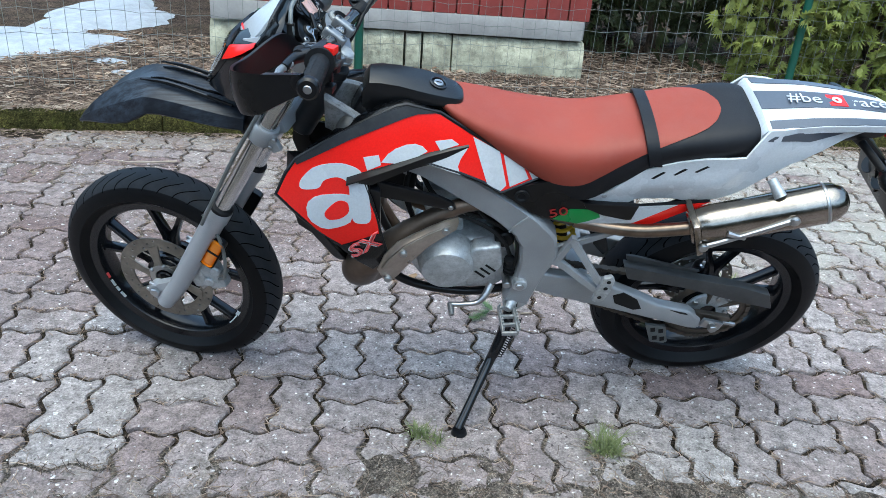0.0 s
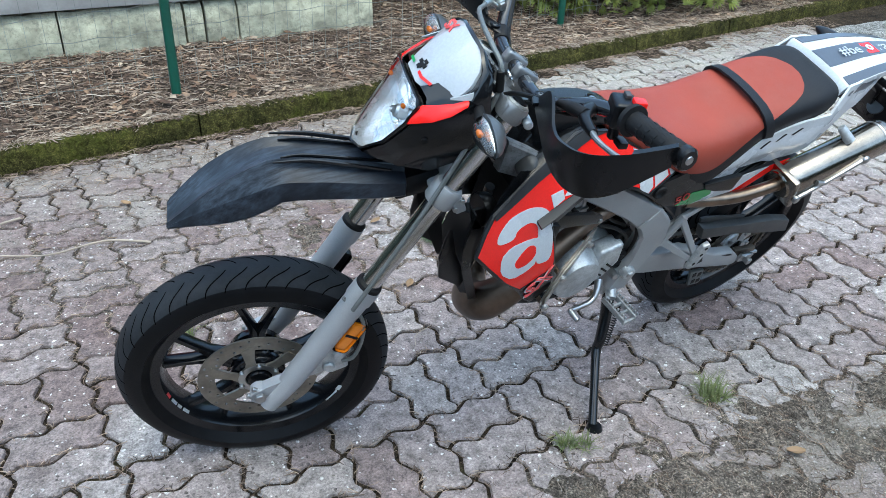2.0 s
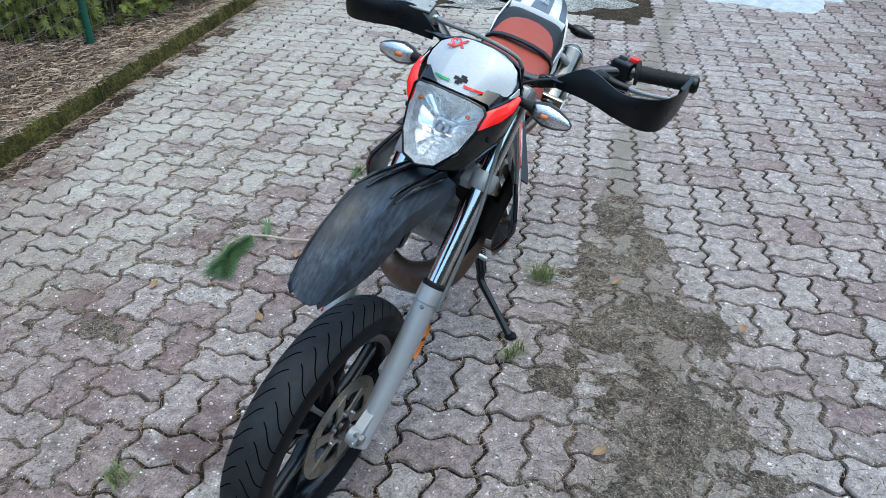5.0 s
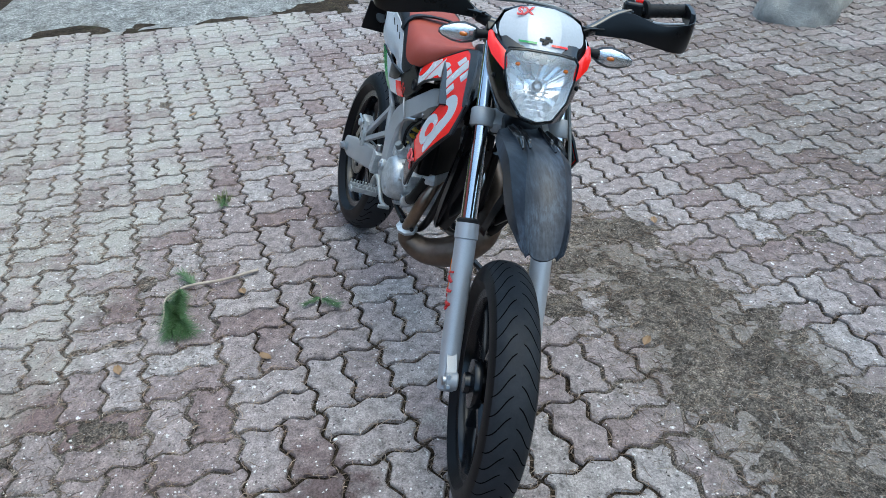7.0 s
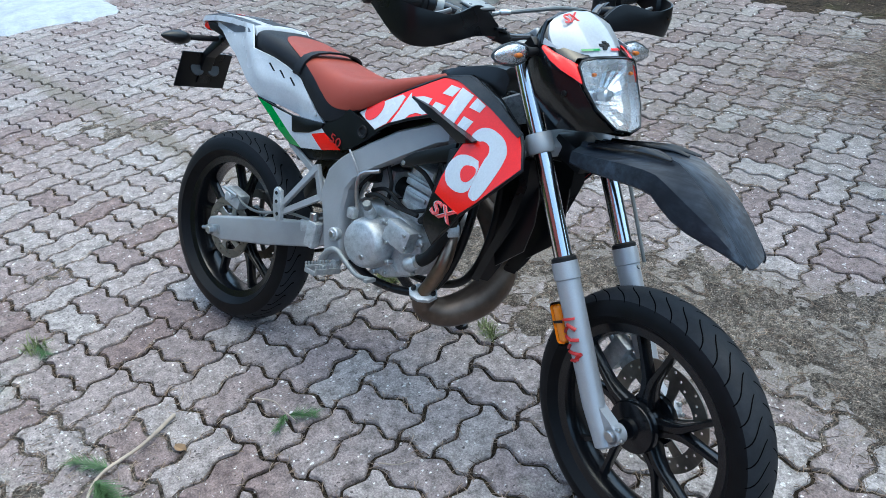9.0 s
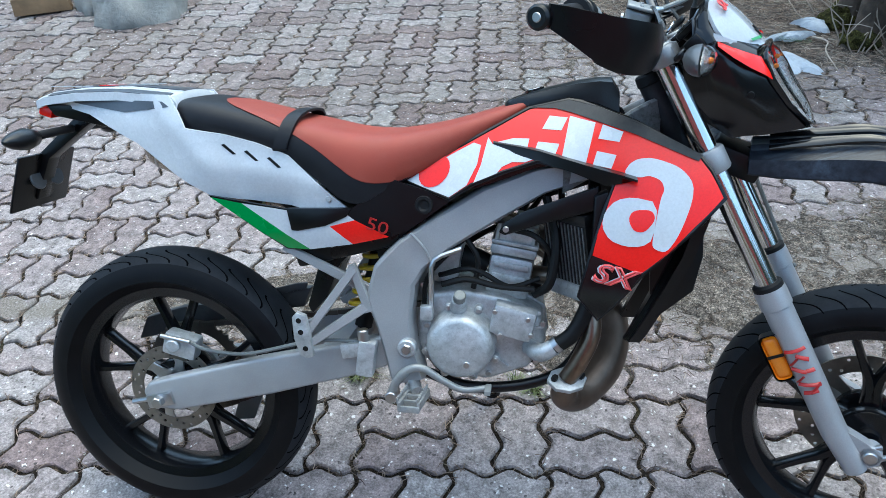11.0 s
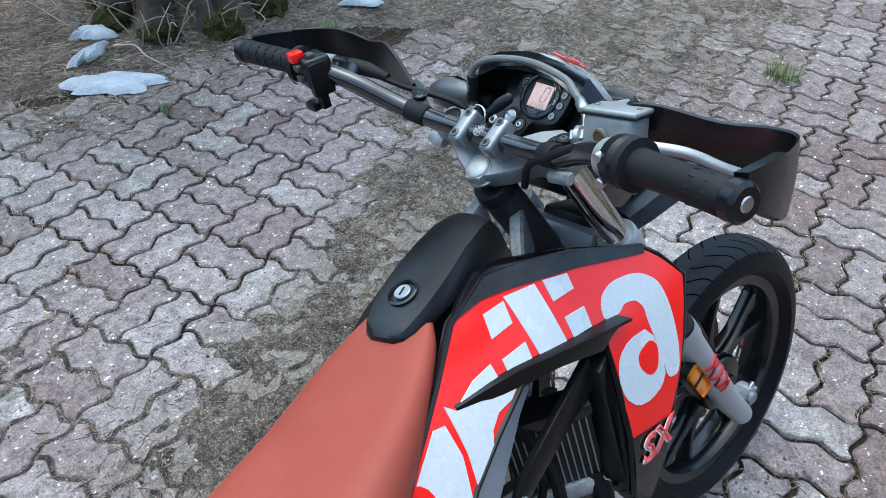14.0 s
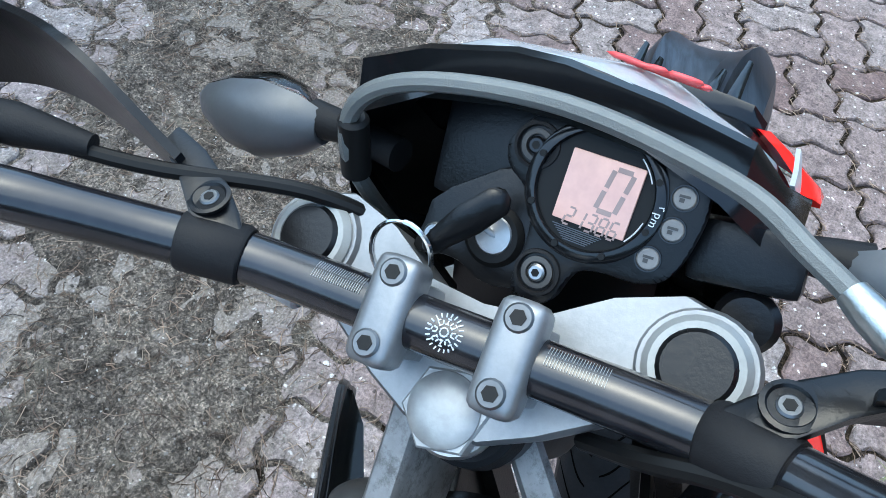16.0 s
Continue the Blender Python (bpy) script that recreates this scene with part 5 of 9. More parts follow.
# outer cowl: rings from the rear edge forward to the lens frame
mask_rows = [
    sym([(0.366, 0, 1.118), (0.362, 0.045, 1.112), (0.356, 0.086, 1.094), (0.362, 0.110, 1.064), (0.350, 0.108, 1.010), (0.362, 0.098, 0.940), (0.436, 0.078, 0.890), (0.470, 0, 0.884)]),
    sym([(0.378, 0, 1.122), (0.374, 0.045, 1.118), (0.366, 0.088, 1.100), (0.376, 0.112, 1.072), (0.386, 0.120, 1.040), (0.400, 0.112, 0.975), (0.462, 0.078, 0.896), (0.480, 0, 0.888)]),
    sym([(0.388, 0, 1.123), (0.384, 0.047, 1.118), (0.380, 0.090, 1.100), (0.392, 0.114, 1.068), (0.414, 0.119, 1.028), (0.446, 0.106, 0.962), (0.496, 0.072, 0.898), (0.510, 0, 0.890)]),
    sym([(0.428, 0, 1.084), (0.424, 0.046, 1.082), (0.420, 0.086, 1.064), (0.432, 0.106, 1.042), (0.450, 0.105, 1.006), (0.490, 0.088, 0.950), (0.534, 0.052, 0.902), (0.546, 0, 0.892)]),
    sym([(0.470, 0, 1.044), (0.468, 0.045, 1.046), (0.464, 0.078, 1.043), (0.468, 0.090, 1.028), (0.485, 0.085, 0.994), (0.524, 0.068, 0.942), (0.556, 0.038, 0.906), (0.566, 0, 0.898)]),
]
bm = bmesh.new()
skin(bm, mask_rows, cap=False)
cowl = front("headlight_cowl", bm, GLOSS_BLACK, label="black headlight cowl with red cheeks and white plate")
inner = bmesh.new()
skin(inner, [[p * 0.985 + Vector((0.0, 0, 0.012)) for p in r] for r in mask_rows[1:4]], cap=False)
front("cowl_lining", inner, BLACK, cowl)
plate = bmesh.new()
rows = []
for x, z, xs, zs, w in ((0.384, 1.129, 0.377, 1.123, 0.052), (0.392, 1.124, 0.379, 1.114, 0.074), (0.408, 1.112, 0.386, 1.103, 0.092), (0.428, 1.096, 0.398, 1.083, 0.101), (0.448, 1.076, 0.411, 1.067, 0.102), (0.462, 1.062, 0.424, 1.053, 0.096), (0.475, 1.048, 0.446, 1.042, 0.078)):
    rows.append([Vector((x + (xs - x) * max(0.0, abs(u) - 0.4) / 0.6 - o * 0.7, u * w, z + (zs - z) * max(0.0, abs(u) - 0.4) / 0.6 - o * 0.7)) for o, us in ((0.0, (-1, -0.7, -0.42, -0.38, 0, 0.38, 0.42, 0.7, 1)), (0.006, (1, 0.7, 0.42, 0.38, 0, -0.38, -0.42, -0.7, -1))) for u in us])
skin(plate, rows)
front("number_board", plate, BOARD_GREY, cowl, "glossy pale grey number board")
lip = bmesh.new()
skin(lip, [[Vector((x + a, y, z + b)) for a, b in ((-0.001, 0.0025), (0.005, 0.001), (0.002, -0.003), (-0.008, -h), (-0.012, -h + 0.001))] for x, y, z, h in (
    (0.396, -0.120, 1.062, 0.006), (0.383, -0.108, 1.080, 0.010), (0.376, -0.093, 1.107, 0.014), (0.374, -0.055, 1.122, 0.018), (0.378, -0.012, 1.128, 0.020), (0.378, 0.012, 1.129, 0.020), (0.374, 0.055, 1.124, 0.018), (0.376, 0.093, 1.108, 0.014), (0.383, 0.108, 1.081, 0.010), (0.396, 0.120, 1.062, 0.006))])
front("board_lip", lip, GLOSS_BLACK, cowl)
for u0, u1, mat in ((0.18, 0.62, RED), (-0.62, -0.18, GREEN)):
    line_bm = bmesh.new()
    skin(line_bm, [[Vector((0.4655 - 0.036 * max(0.0, abs(u) - 0.4) / 0.6 + d * 0.6, u * 0.094, 1.0625 - 0.008 * max(0.0, abs(u) - 0.4) / 0.6 - d * 0.6)) for d in (0.0, 0.0065)] for u in (u0 + (u1 - u0) * k / 8 for k in range(9))], cap=False, closed=False)
    front("board_line", line_bm, mat, cowl)
badge = bmesh.new()
for dy, dz, w, h, a in ((0.0, 0.0, 0.012, 0.010, 20), (0.010, 0.004, 0.010, 0.008, -30), (-0.010, 0.003, 0.010, 0.007, 35), (0.004, 0.010, 0.012, 0.006, -10), (-0.004, -0.006, 0.010, 0.006, 10)):
    p = Vector((0.4455, dy, 1.0645)) + Vector((-0.70, 0, 0.72)) * dz
    box(p, (0.0016, w, h), (0, -46, 0), 0, badge)
moved(badge, Matrix.Translation((0.0150, 0.004, 0.0015)))
front("board_badge", badge, BUNDLE, cowl, "small black emblem")
outlined("SX", 0.030, STEER @ Matrix.Translation((0.4020, -0.050, 1.1155)) @ Matrix.Rotation(radians(9), 4, "X") @ Matrix.Rotation(radians(44), 4, "Y") @ Matrix.Rotation(radians(90), 4, "Z"), RED_TEXT, cowl, "model_mark", stroke=0.0013)
for s in (1, -1):
    cheek = bmesh.new()
    rows = []
    for a, b in (((0.402, 0.1185, 1.062), (0.404, 0.1230, 1.055)), ((0.425, 0.1145, 1.052), (0.430, 0.1240, 1.037)), ((0.450, 0.1030, 1.042), (0.458, 0.1140, 1.019)), ((0.472, 0.0900, 1.033), (0.480, 0.0980, 1.006)), ((0.488, 0.0840, 1.008), (0.493, 0.0850, 0.996))):
        a, b = Vector(a), Vector(b)
        rows.append([Vector((p.x + 0.001, (p.y + o) * s, p.z)) for p, o in ((a, 0.001), (a.lerp(b, 0.5), 0.003), (b, 0.001), (b, -0.006), (a, -0.006))])
    skin(cheek, rows)
    front("cheek", cheek, RED, cowl, "red cheek panel")
    wedge = bmesh.new()
    skin(wedge, [[Vector((x + 0.001, (y + o) * s, z + 0.001)) for (x, y, z), o in ((a, 0.001), (b, 0.001), (b, -0.0012), (a, -0.0012))] for a, b in (((0.394, 0.1100, 1.074), (0.395, 0.1140, 1.062)), ((0.410, 0.1095, 1.068), (0.410, 0.1125, 1.060)), ((0.432, 0.1075, 1.061), (0.432, 0.1085, 1.059)))])
    front("board_wing", wedge, BOARD_GREY, cowl, "white wedge below the number board")
    front("cowl_screw", rod((0.462, 0.098 * s, 0.972), (0.463, 0.1035 * s, 0.9715), 0.006, segs=14, bevel=0.001), BUNDLE, cowl)
# reflector bowl, bulb and clear lens
lens_rim = sym([(0.482, 0, 1.042), (0.481, 0.040, 1.042), (0.477, 0.076, 1.037), (0.478, 0.084, 1.026), (0.494, 0.080, 0.992), (0.524, 0.066, 0.948), (0.556, 0.036, 0.912), (0.566, 0, 0.905)])
mid = Vector((0.515, 0, 0.978))
bm = bmesh.new()
dense = spline(lens_rim, 3, True)
bowl = []
for k, o, step_in in ((1.0, 0.0, 0.0), (0.92, 0.016, 0.002), (0.78, 0.028, 0.005), (0.58, 0.034, 0.004), (0.36, 0.040, 0.003), (0.30, 0.046, 0.0), (0.12, 0.048, 0.0)):
    bowl.append([mid.lerp(p, k) + Vector((-o + step_in * (0.5 if i % 3 == 0 else -0.5 if i % 3 == 1 else 0.2), 0, -o * 0.5)) for i, p in enumerate(dense)])
skin(bm, bowl, cap=False)
bm.faces.new([v for v in list(bm.verts)[-len(dense):]])
ob = front("lamp_bowl", bm, REFLECTOR, cowl, "faceted silver lamp reflector")
ob.data.polygons.foreach_set("use_smooth", [False] * len(ob.data.polygons))
front("bulb_shade", tube([mid + Vector((-0.040, 0, -0.016)), mid + Vector((-0.022, 0, -0.008)), mid + Vector((-0.018, 0, -0.006))], (0.013, 0.013, 0.008), 16, 1), BRIGHT, cowl)
for k in range(5):
    front("bowl_rib", box(mid + Vector((0.004 - 0.030 + 0.008 * k, 0, -0.022 - 0.0085 * k)), (0.003, 0.060 - 0.006 * k, 0.003), (0, 35, 0), 0.0008), REFLECTOR, cowl)
front("bulb", tube([mid + Vector((-0.06, 0, -0.02)), mid + Vector((-0.03, 0, -0.01)), mid + Vector((-0.012, 0, -0.004))], (0.010, 0.011, 0.006), 14, 3), LENS, cowl)
# orange beads added to stand in for amber glints in the reflector
for y, z in ((0.056, 0.036), (-0.056, 0.036)):
    front("amber_glint", lathe([(0, -0.006), (0.0035, -0.004), (0.0046, 0), (0.0035, 0.004), (0, 0.006)], mid + Vector((-0.018, y, z)), "y", 14), BULB_GLINT_ORANGE, cowl)

bm = bmesh.new()
skin(bm, [[mid.lerp(p, k) + Vector((o, 0, o * 0.55)) for p in lens_rim] for k, o in ((1.0, 0.0), (0.99, 0.004), (0.8, 0.010), (0.45, 0.014), (0.1, 0.015))], cap=False)
bm.faces.new([v for v in list(bm.verts)[-len(lens_rim):]])
ob = front("headlight_lens", bm, LENS, cowl, "clear headlight lens")
ob.visible_shadow = False
bm = bmesh.new()
n = len(lens_rim)
skin(bm, [[mid.lerp(p, k) + Vector((o, 0, o * 0.5)) for p in lens_rim] for k, o in ((1.0, -0.006), (1.04, 0.0), (1.045, 0.005), (1.015, 0.006), (0.99, 0.003))], cap=False)
front("lens_frame", bm, GLOSS_BLACK, cowl)
part("cowl_backing", moved(box((0.405, 0, 0.985), (0.05, 0.13, 0.13), (0, 27, 0), 0.02), STEER), BLACK, cowl)
# front indicators
for s in (1, -1):
    stalk = front("indicator_stalk", tube([(0.376, 0.085 * s, 1.046), (0.384, 0.125 * s, 1.046), (0.386, 0.150 * s, 1.045)], (0.010, 0.009, 0.012), 12, 3), RUBBER, label="rubber indicator stalk")
    rows = []
    for yy, w, h in ((0.142, 0.012, 0.012), (0.155, 0.022, 0.020), (0.180, 0.030, 0.026), (0.205, 0.026, 0.022), (0.228, 0.014, 0.013), (0.238, 0.004, 0.005)):
        rows.append([Vector((0.385 + (0.05 if math.cos(t) > 0 else 1.0) * w * math.cos(t), yy * s, 1.043 - (yy - 0.15) * 0.05 + h * math.sin(t))) for t in (2 * math.pi * j / 16 for j in range(16))])
    bm = bmesh.new()
    skin(bm, rows)
    front("indicator_body", bm, LAMP_BODY, stalk, "grey teardrop indicator body")
    rows = []
    for yy, w, h in ((0.152, 0.004, 0.015), (0.160, 0.016, 0.019), (0.180, 0.022, 0.0245), (0.205, 0.018, 0.021), (0.228, 0.010, 0.012), (0.236, 0.003, 0.004)):
        rows.append([Vector((0.388 + w * math.cos(t), yy * s, 1.043 - (yy - 0.15) * 0.05 + h * math.sin(t))) for t in (math.pi * (j / 10 - 0.5) for j in range(11))])
    bm = bmesh.new()
    skin(bm, rows, cap=False, closed=False)
    ob = front("indicator_lens", bm, LENS, stalk, "clear indicator lens")
    ob.visible_shadow = False
    bm = bmesh.new()
    skin(bm, [[Vector((0.388 + (p.x - 0.388) * 0.45, p.y, 1.043 + (p.z - 1.043) * 0.85)) for p in r] for r in rows], cap=False, closed=False)
    front("indicator_reflector", bm, REFLECTOR, stalk)
    front("indicator_bulb", lathe([(0, -0.010), (0.004, -0.007), (0.0052, 0), (0.004, 0.007), (0, 0.010)], (0.399, 0.180 * s, 1.041), "y", 12), BULB_GLINT_ORANGE, stalk)

# -- front mudguard: a long ridged beak --
beak = [  # x, crown z, edge z, half width, ridge half width
    (0.470, 0.868, 0.824, 0.066, 0.032), (0.520, 0.874, 0.821, 0.068, 0.031), (0.570, 0.880, 0.822, 0.070, 0.031), (0.620, 0.887, 0.824, 0.072, 0.032), (0.670, 0.890, 0.825, 0.074, 0.034), (0.700, 0.889, 0.820, 0.073, 0.035), (0.725, 0.885, 0.802, 0.072, 0.037),
    (0.755, 0.872, 0.784, 0.070, 0.040), (0.790, 0.851, 0.772, 0.068, 0.042), (0.825, 0.824, 0.764, 0.064, 0.043), (0.855, 0.795, 0.758, 0.058, 0.042), (0.880, 0.768, 0.750, 0.051, 0.038), (0.896, 0.749, 0.742, 0.044, 0.033), (0.902, 0.741, 0.738, 0.036, 0.028)]
rows = []
for x, zc, ze, w, r in beak:
    k = max(0.0, min(1.0, (x - 0.62) / 0.12))
    dip = 0.010 + 0.004 * k
    prof = [(-w, ze), (-w * 0.985, ze + (zc - ze) * 0.25), (-w * 0.93, ze + (zc - ze) * 0.55), (-r * 1.18, zc - 0.010), (-r, zc), (-r * 0.86, zc - 0.004), (-r * 0.5, zc - dip * 0.8), (0, zc - dip)]
    prof += [(-y, z) for y, z in reversed(prof[:-1])]
    rows.append([Vector((x, y, z)) for y, z in prof] + [Vector((x - 0.002, y * 0.95, z - 0.004)) for y, z in reversed(prof)])
bm = bmesh.new()
skin(bm, rows)
fender = front("front_mudguard", bm, FENDER, label="scuffed black plastic beak mudguard")
fender.data.set_sharp_from_angle(angle=radians(16))
for s in (1, -1):
    front("mudguard_rib", tube([(0.50, 0.046 * s, 0.868), (0.58, 0.044 * s, 0.880), (0.65, 0.044 * s, 0.890), (0.715, 0.046 * s, 0.888)], (0.005, 0.008, 0.008, 0.003), 8, 4, flat=0.6), GLOSS_BLACK, fender)
    front("mudguard_rib", tube([(0.50, 0.026 * s, 0.874), (0.58, 0.025 * s, 0.882), (0.66, 0.026 * s, 0.890), (0.70, 0.028 * s, 0.886)], (0.004, 0.006, 0.006, 0.003), 8, 4, flat=0.6), GLOSS_BLACK, fender)
front("mudguard_bracket", box((0.445, 0, 0.835), (0.10, 0.10, 0.05), (0, 20, 0), 0.012), BLACK, fender)

# -- front brake calliper, its pipe, and fork reflectors --
cal = box(fork_at(0.50, 0.070, -0.060), (0.050, 0.034, 0.085), (0, 27, 0), 0.010)
box(fork_at(0.535, 0.078, -0.035), (0.045, 0.020, 0.050), (0, 27, 0), 0.008, cal)
calliper = front("brake_calliper", cal, ALU, label="cast aluminium brake calliper")
for ds in (0.475, 0.52):
    front("piston_cap", rod(fork_at(ds, 0.082, -0.062), fork_at(ds, 0.094, -0.062), 0.014, segs=20, bevel=0.003), ALU, calliper)
front("calliper_pin", rod(fork_at(0.455, 0.08, -0.085), fork_at(0.56, 0.08, -0.055), 0.006, segs=10), BRIGHT, calliper)
front("calliper_hose", tube([fork_at(0.31, 0.10, 0.030), fork_at(0.34, 0.112, -0.032), fork_at(0.40, 0.108, -0.070), fork_at(0.46, 0.10, -0.088), fork_at(0.49, 0.09, -0.08)], 0.0045, 8, 6), HOSE, calliper)
for s in (1, -1):
    refl = box(fork_at(0.395, 0.112 * s, -0.036), (0.030, 0.010, 0.088), (0, -27, 0), 0.012, None, 4)
    r = front("fork_reflector", refl, AMBER, label="long amber plastic fork reflector")
    front("reflector_holder", box(fork_at(0.395, 0.107 * s, -0.036), (0.038, 0.009, 0.098), (0, -27, 0), 0.0135, None, 4), BLACK, r)
    front("reflector_bar", box(fork_at(0.390, 0.1175 * s, -0.036), (0.030, 0.002, 0.006), (0, -27, 0), 0.0005), BUNDLE, r)
# red script along the right fork leg
script = bmesh.new()
for ds, f0, f1, dd in ((0.385, -0.018, 0.018, 0.0), (0.394, -0.002, 0.016, 0.016), (0.402, -0.002, -0.018, 0.012), (0.420, -0.018, 0.004, 0.012), (0.432, 0.018, 0.004, -0.002), (0.440, -0.004, -0.018, 0.010), (0.454, -0.018, 0.018, 0.010), (0.462, 0.018, -0.004, 0.016), (0.474, -0.016, 0.010, 0.0)):
    pts = []
    for q in range(4):
        f = f0 + (f1 - f0) * q / 3
        pts.append(fork_at(ds + dd * q / 3, -0.097 - math.sqrt(max(0.0, 0.0280 ** 2 - f * f)), f))
    tube(pts, 0.0042, 6, 1, script, flat=0.4)
tagged(front("fork_script", script, DULL_RED), kind="stuff")


# -- frame --
BEAM = [(0.163, 0.817, 0.020), (0.077, 0.795, 0.027), (-0.015, 0.751, 0.036), (-0.108, 0.695, 0.036), (-0.168, 0.652, 0.039), (-0.202, 0.610, 0.046), (-0.212, 0.560, 0.049), (-0.205, 0.508, 0.037), (-0.197, 0.465, 0.034), (-0.186, 0.420, 0.036), (-0.176, 0.375, 0.036)]
for s in (1, -1):
    rows = []
    mids, wide = [], []
    for (xa, za, wa), (xb, zb, wb) in zip(BEAM, BEAM[1:]):
        for k in range(3):
            mids.append(Vector((xa + (xb - xa) * k / 3, 0, za + (zb - za) * k / 3)))
            wide.append(Vector((wa + (wb - wa) * k / 3, 0, 0)))
    for i, (a, w) in enumerate(zip(mids, wide)):
        q = i / (len(mids) - 1)
        d = (mids[min(i + 1, len(mids) - 1)] - mids[max(i - 1, 0)]).normalized()
        n = Vector((-d.z, 0, d.x)) * w.x
        yo = 0.085 + 0.042 * min(1.0, q * 2.2)
        yi = yo - 0.045
        rows.append([Vector((a.x + n.x * v, (yi + (yo - yi) * o) * s, a.z + n.z * v)) for v, o in ((-1.0, 0.30), (-0.96, 0.84), (-0.80, 1.0), (0.0, 1.0), (0.80, 1.0), (0.96, 0.84), (1.0, 0.30), (1.0, 0.0), (-1.0, 0.0))])
    bm = bmesh.new()
    skin(bm, rows)
    beam = part("frame_beam", bm, SILVER, bike, "silver-grey cast frame beam")
    neck = bmesh.new()
    skin(neck, [[Vector((x, y * s + off + o * s, z + v)) for o, v in ((-0.010, -h), (0.009, -h), (0.012, -h * 0.8), (0.012, h * 0.85), (0.008, h), (-0.007, h), (-0.010, h * 0.9))] for x, y, z, h, off in ((0.120, 0.080, 0.806, 0.034, 0), (0.190, 0.068, 0.850, 0.040, 0.006), (0.245, 0.050, 0.888, 0.036, 0.014), (0.300, 0.030, 0.910, 0.040, 0.020))])
    part("frame_neck", neck, SPAR, bike, "scratched silver frame spar")
    part("weld_bead", tube([(-0.128, 0.124 * s, 0.643), (-0.140, 0.131 * s, 0.672), (-0.165, 0.130 * s, 0.700)], 0.003, 8, 4), SILVER, beam)
    part("pivot_cap", rod((-0.178, 0.118 * s, 0.466), (-0.178, 0.140 * s, 0.466), 0.019, segs=24, bevel=0.003), ALU, beam)
    part("pivot_bolt", rod((-0.178, 0.138 * s, 0.466), (-0.178, 0.145 * s, 0.466), 0.011, segs=6, bevel=0.002), BRIGHT, beam)
    # cradle tube under the engine
    part("cradle_tube", tube([(0.205, 0.050 * s, 0.700), (0.195, 0.060 * s, 0.560), (0.150, 0.065 * s, 0.430), (0.070, 0.068 * s, 0.375), (-0.060, 0.072 * s, 0.362), (-0.160, 0.085 * s, 0.400)], 0.0115, 12, 6), BLACK, bike)
    # rear subframe and passenger foot-rest hanger
    part("subframe_bar", flat_bar((-0.240, 0.106 * s, 0.568), (-0.430, 0.098 * s, 0.660), 0.024, 0.012, None, 0.016), SILVER, bike)
    part("subframe_tube", tube([(-0.420, 0.088 * s, 0.664), (-0.520, 0.085 * s, 0.730), (-0.640, 0.070 * s, 0.800)], 0.010, 10, 4), BLACK, bike)
    hang = flat_bar((-0.282, 0.122 * s, 0.624), (-0.392, 0.154 * s, 0.474), 0.018, 0.015, None, 0.017)
    flat_bar((-0.258, 0.118 * s, 0.548), (-0.388, 0.154 * s, 0.464), 0.020, 0.016, hang, 0.017)
    flat_bar((-0.254, 0.119 * s, 0.536), (-0.286, 0.122 * s, 0.632), 0.020, 0.015, hang, 0.016)
    hanger = part("foot_rest_hanger", hang, SILVER, bike, "cast triangular passenger foot-rest hanger")
    plate = slab([(-0.372, 0.538), (-0.390, 0.545), (-0.400, 0.534), (-0.398, 0.490), (-0.388, 0.456), (-0.374, 0.448), (-0.360, 0.454), (-0.364, 0.490)], 0.154 * s, 0.168 * s, 0.003)
    part("foot_rest_plate", plate, ALU, hanger)
    for x, z in ((-0.386, 0.528), (-0.383, 0.504), (-0.375, 0.470)):
        part("plate_hole", rod((x, 0.1675 * s, z), (x, 0.1688 * s, z), 0.0055, segs=12), BUNDLE, hanger)
    # rider's foot-rest with teeth
    peg = bmesh.new()
    for dx in (-0.019, 0.019):
        box((-0.158 + dx, 0.178 * s, 0.378), (0.006, 0.086, 0.016), (4 * s, 0, 4 * s), 0.0015, peg)
    for dy in (-0.041, -0.012, 0.014, 0.041):
        box((-0.158 - 0.07 * dy, (0.178 + dy) * s, 0.376), (0.042, 0.006, 0.012), (0, 0, 4 * s), 0.001, peg)
    for k in range(9):
        for dx in (-0.020, 0.020):
            box((-0.158 + dx - 0.0007 * k, (0.139 + 0.0096 * k) * s, 0.3875 + 0.0006 * k), (0.004, 0.005, 0.010), (0, 0, 0), 0.0008, peg)
    part("foot_rest", peg, ZINC, bike, "toothed metal foot-rest")
    part("foot_rest_bracket", tube([(-0.185, 0.095 * s, 0.420), (-0.172, 0.115 * s, 0.385), (-0.158, 0.142 * s, 0.376)], (0.020, 0.016, 0.012), 12, 4), ALU, bike)
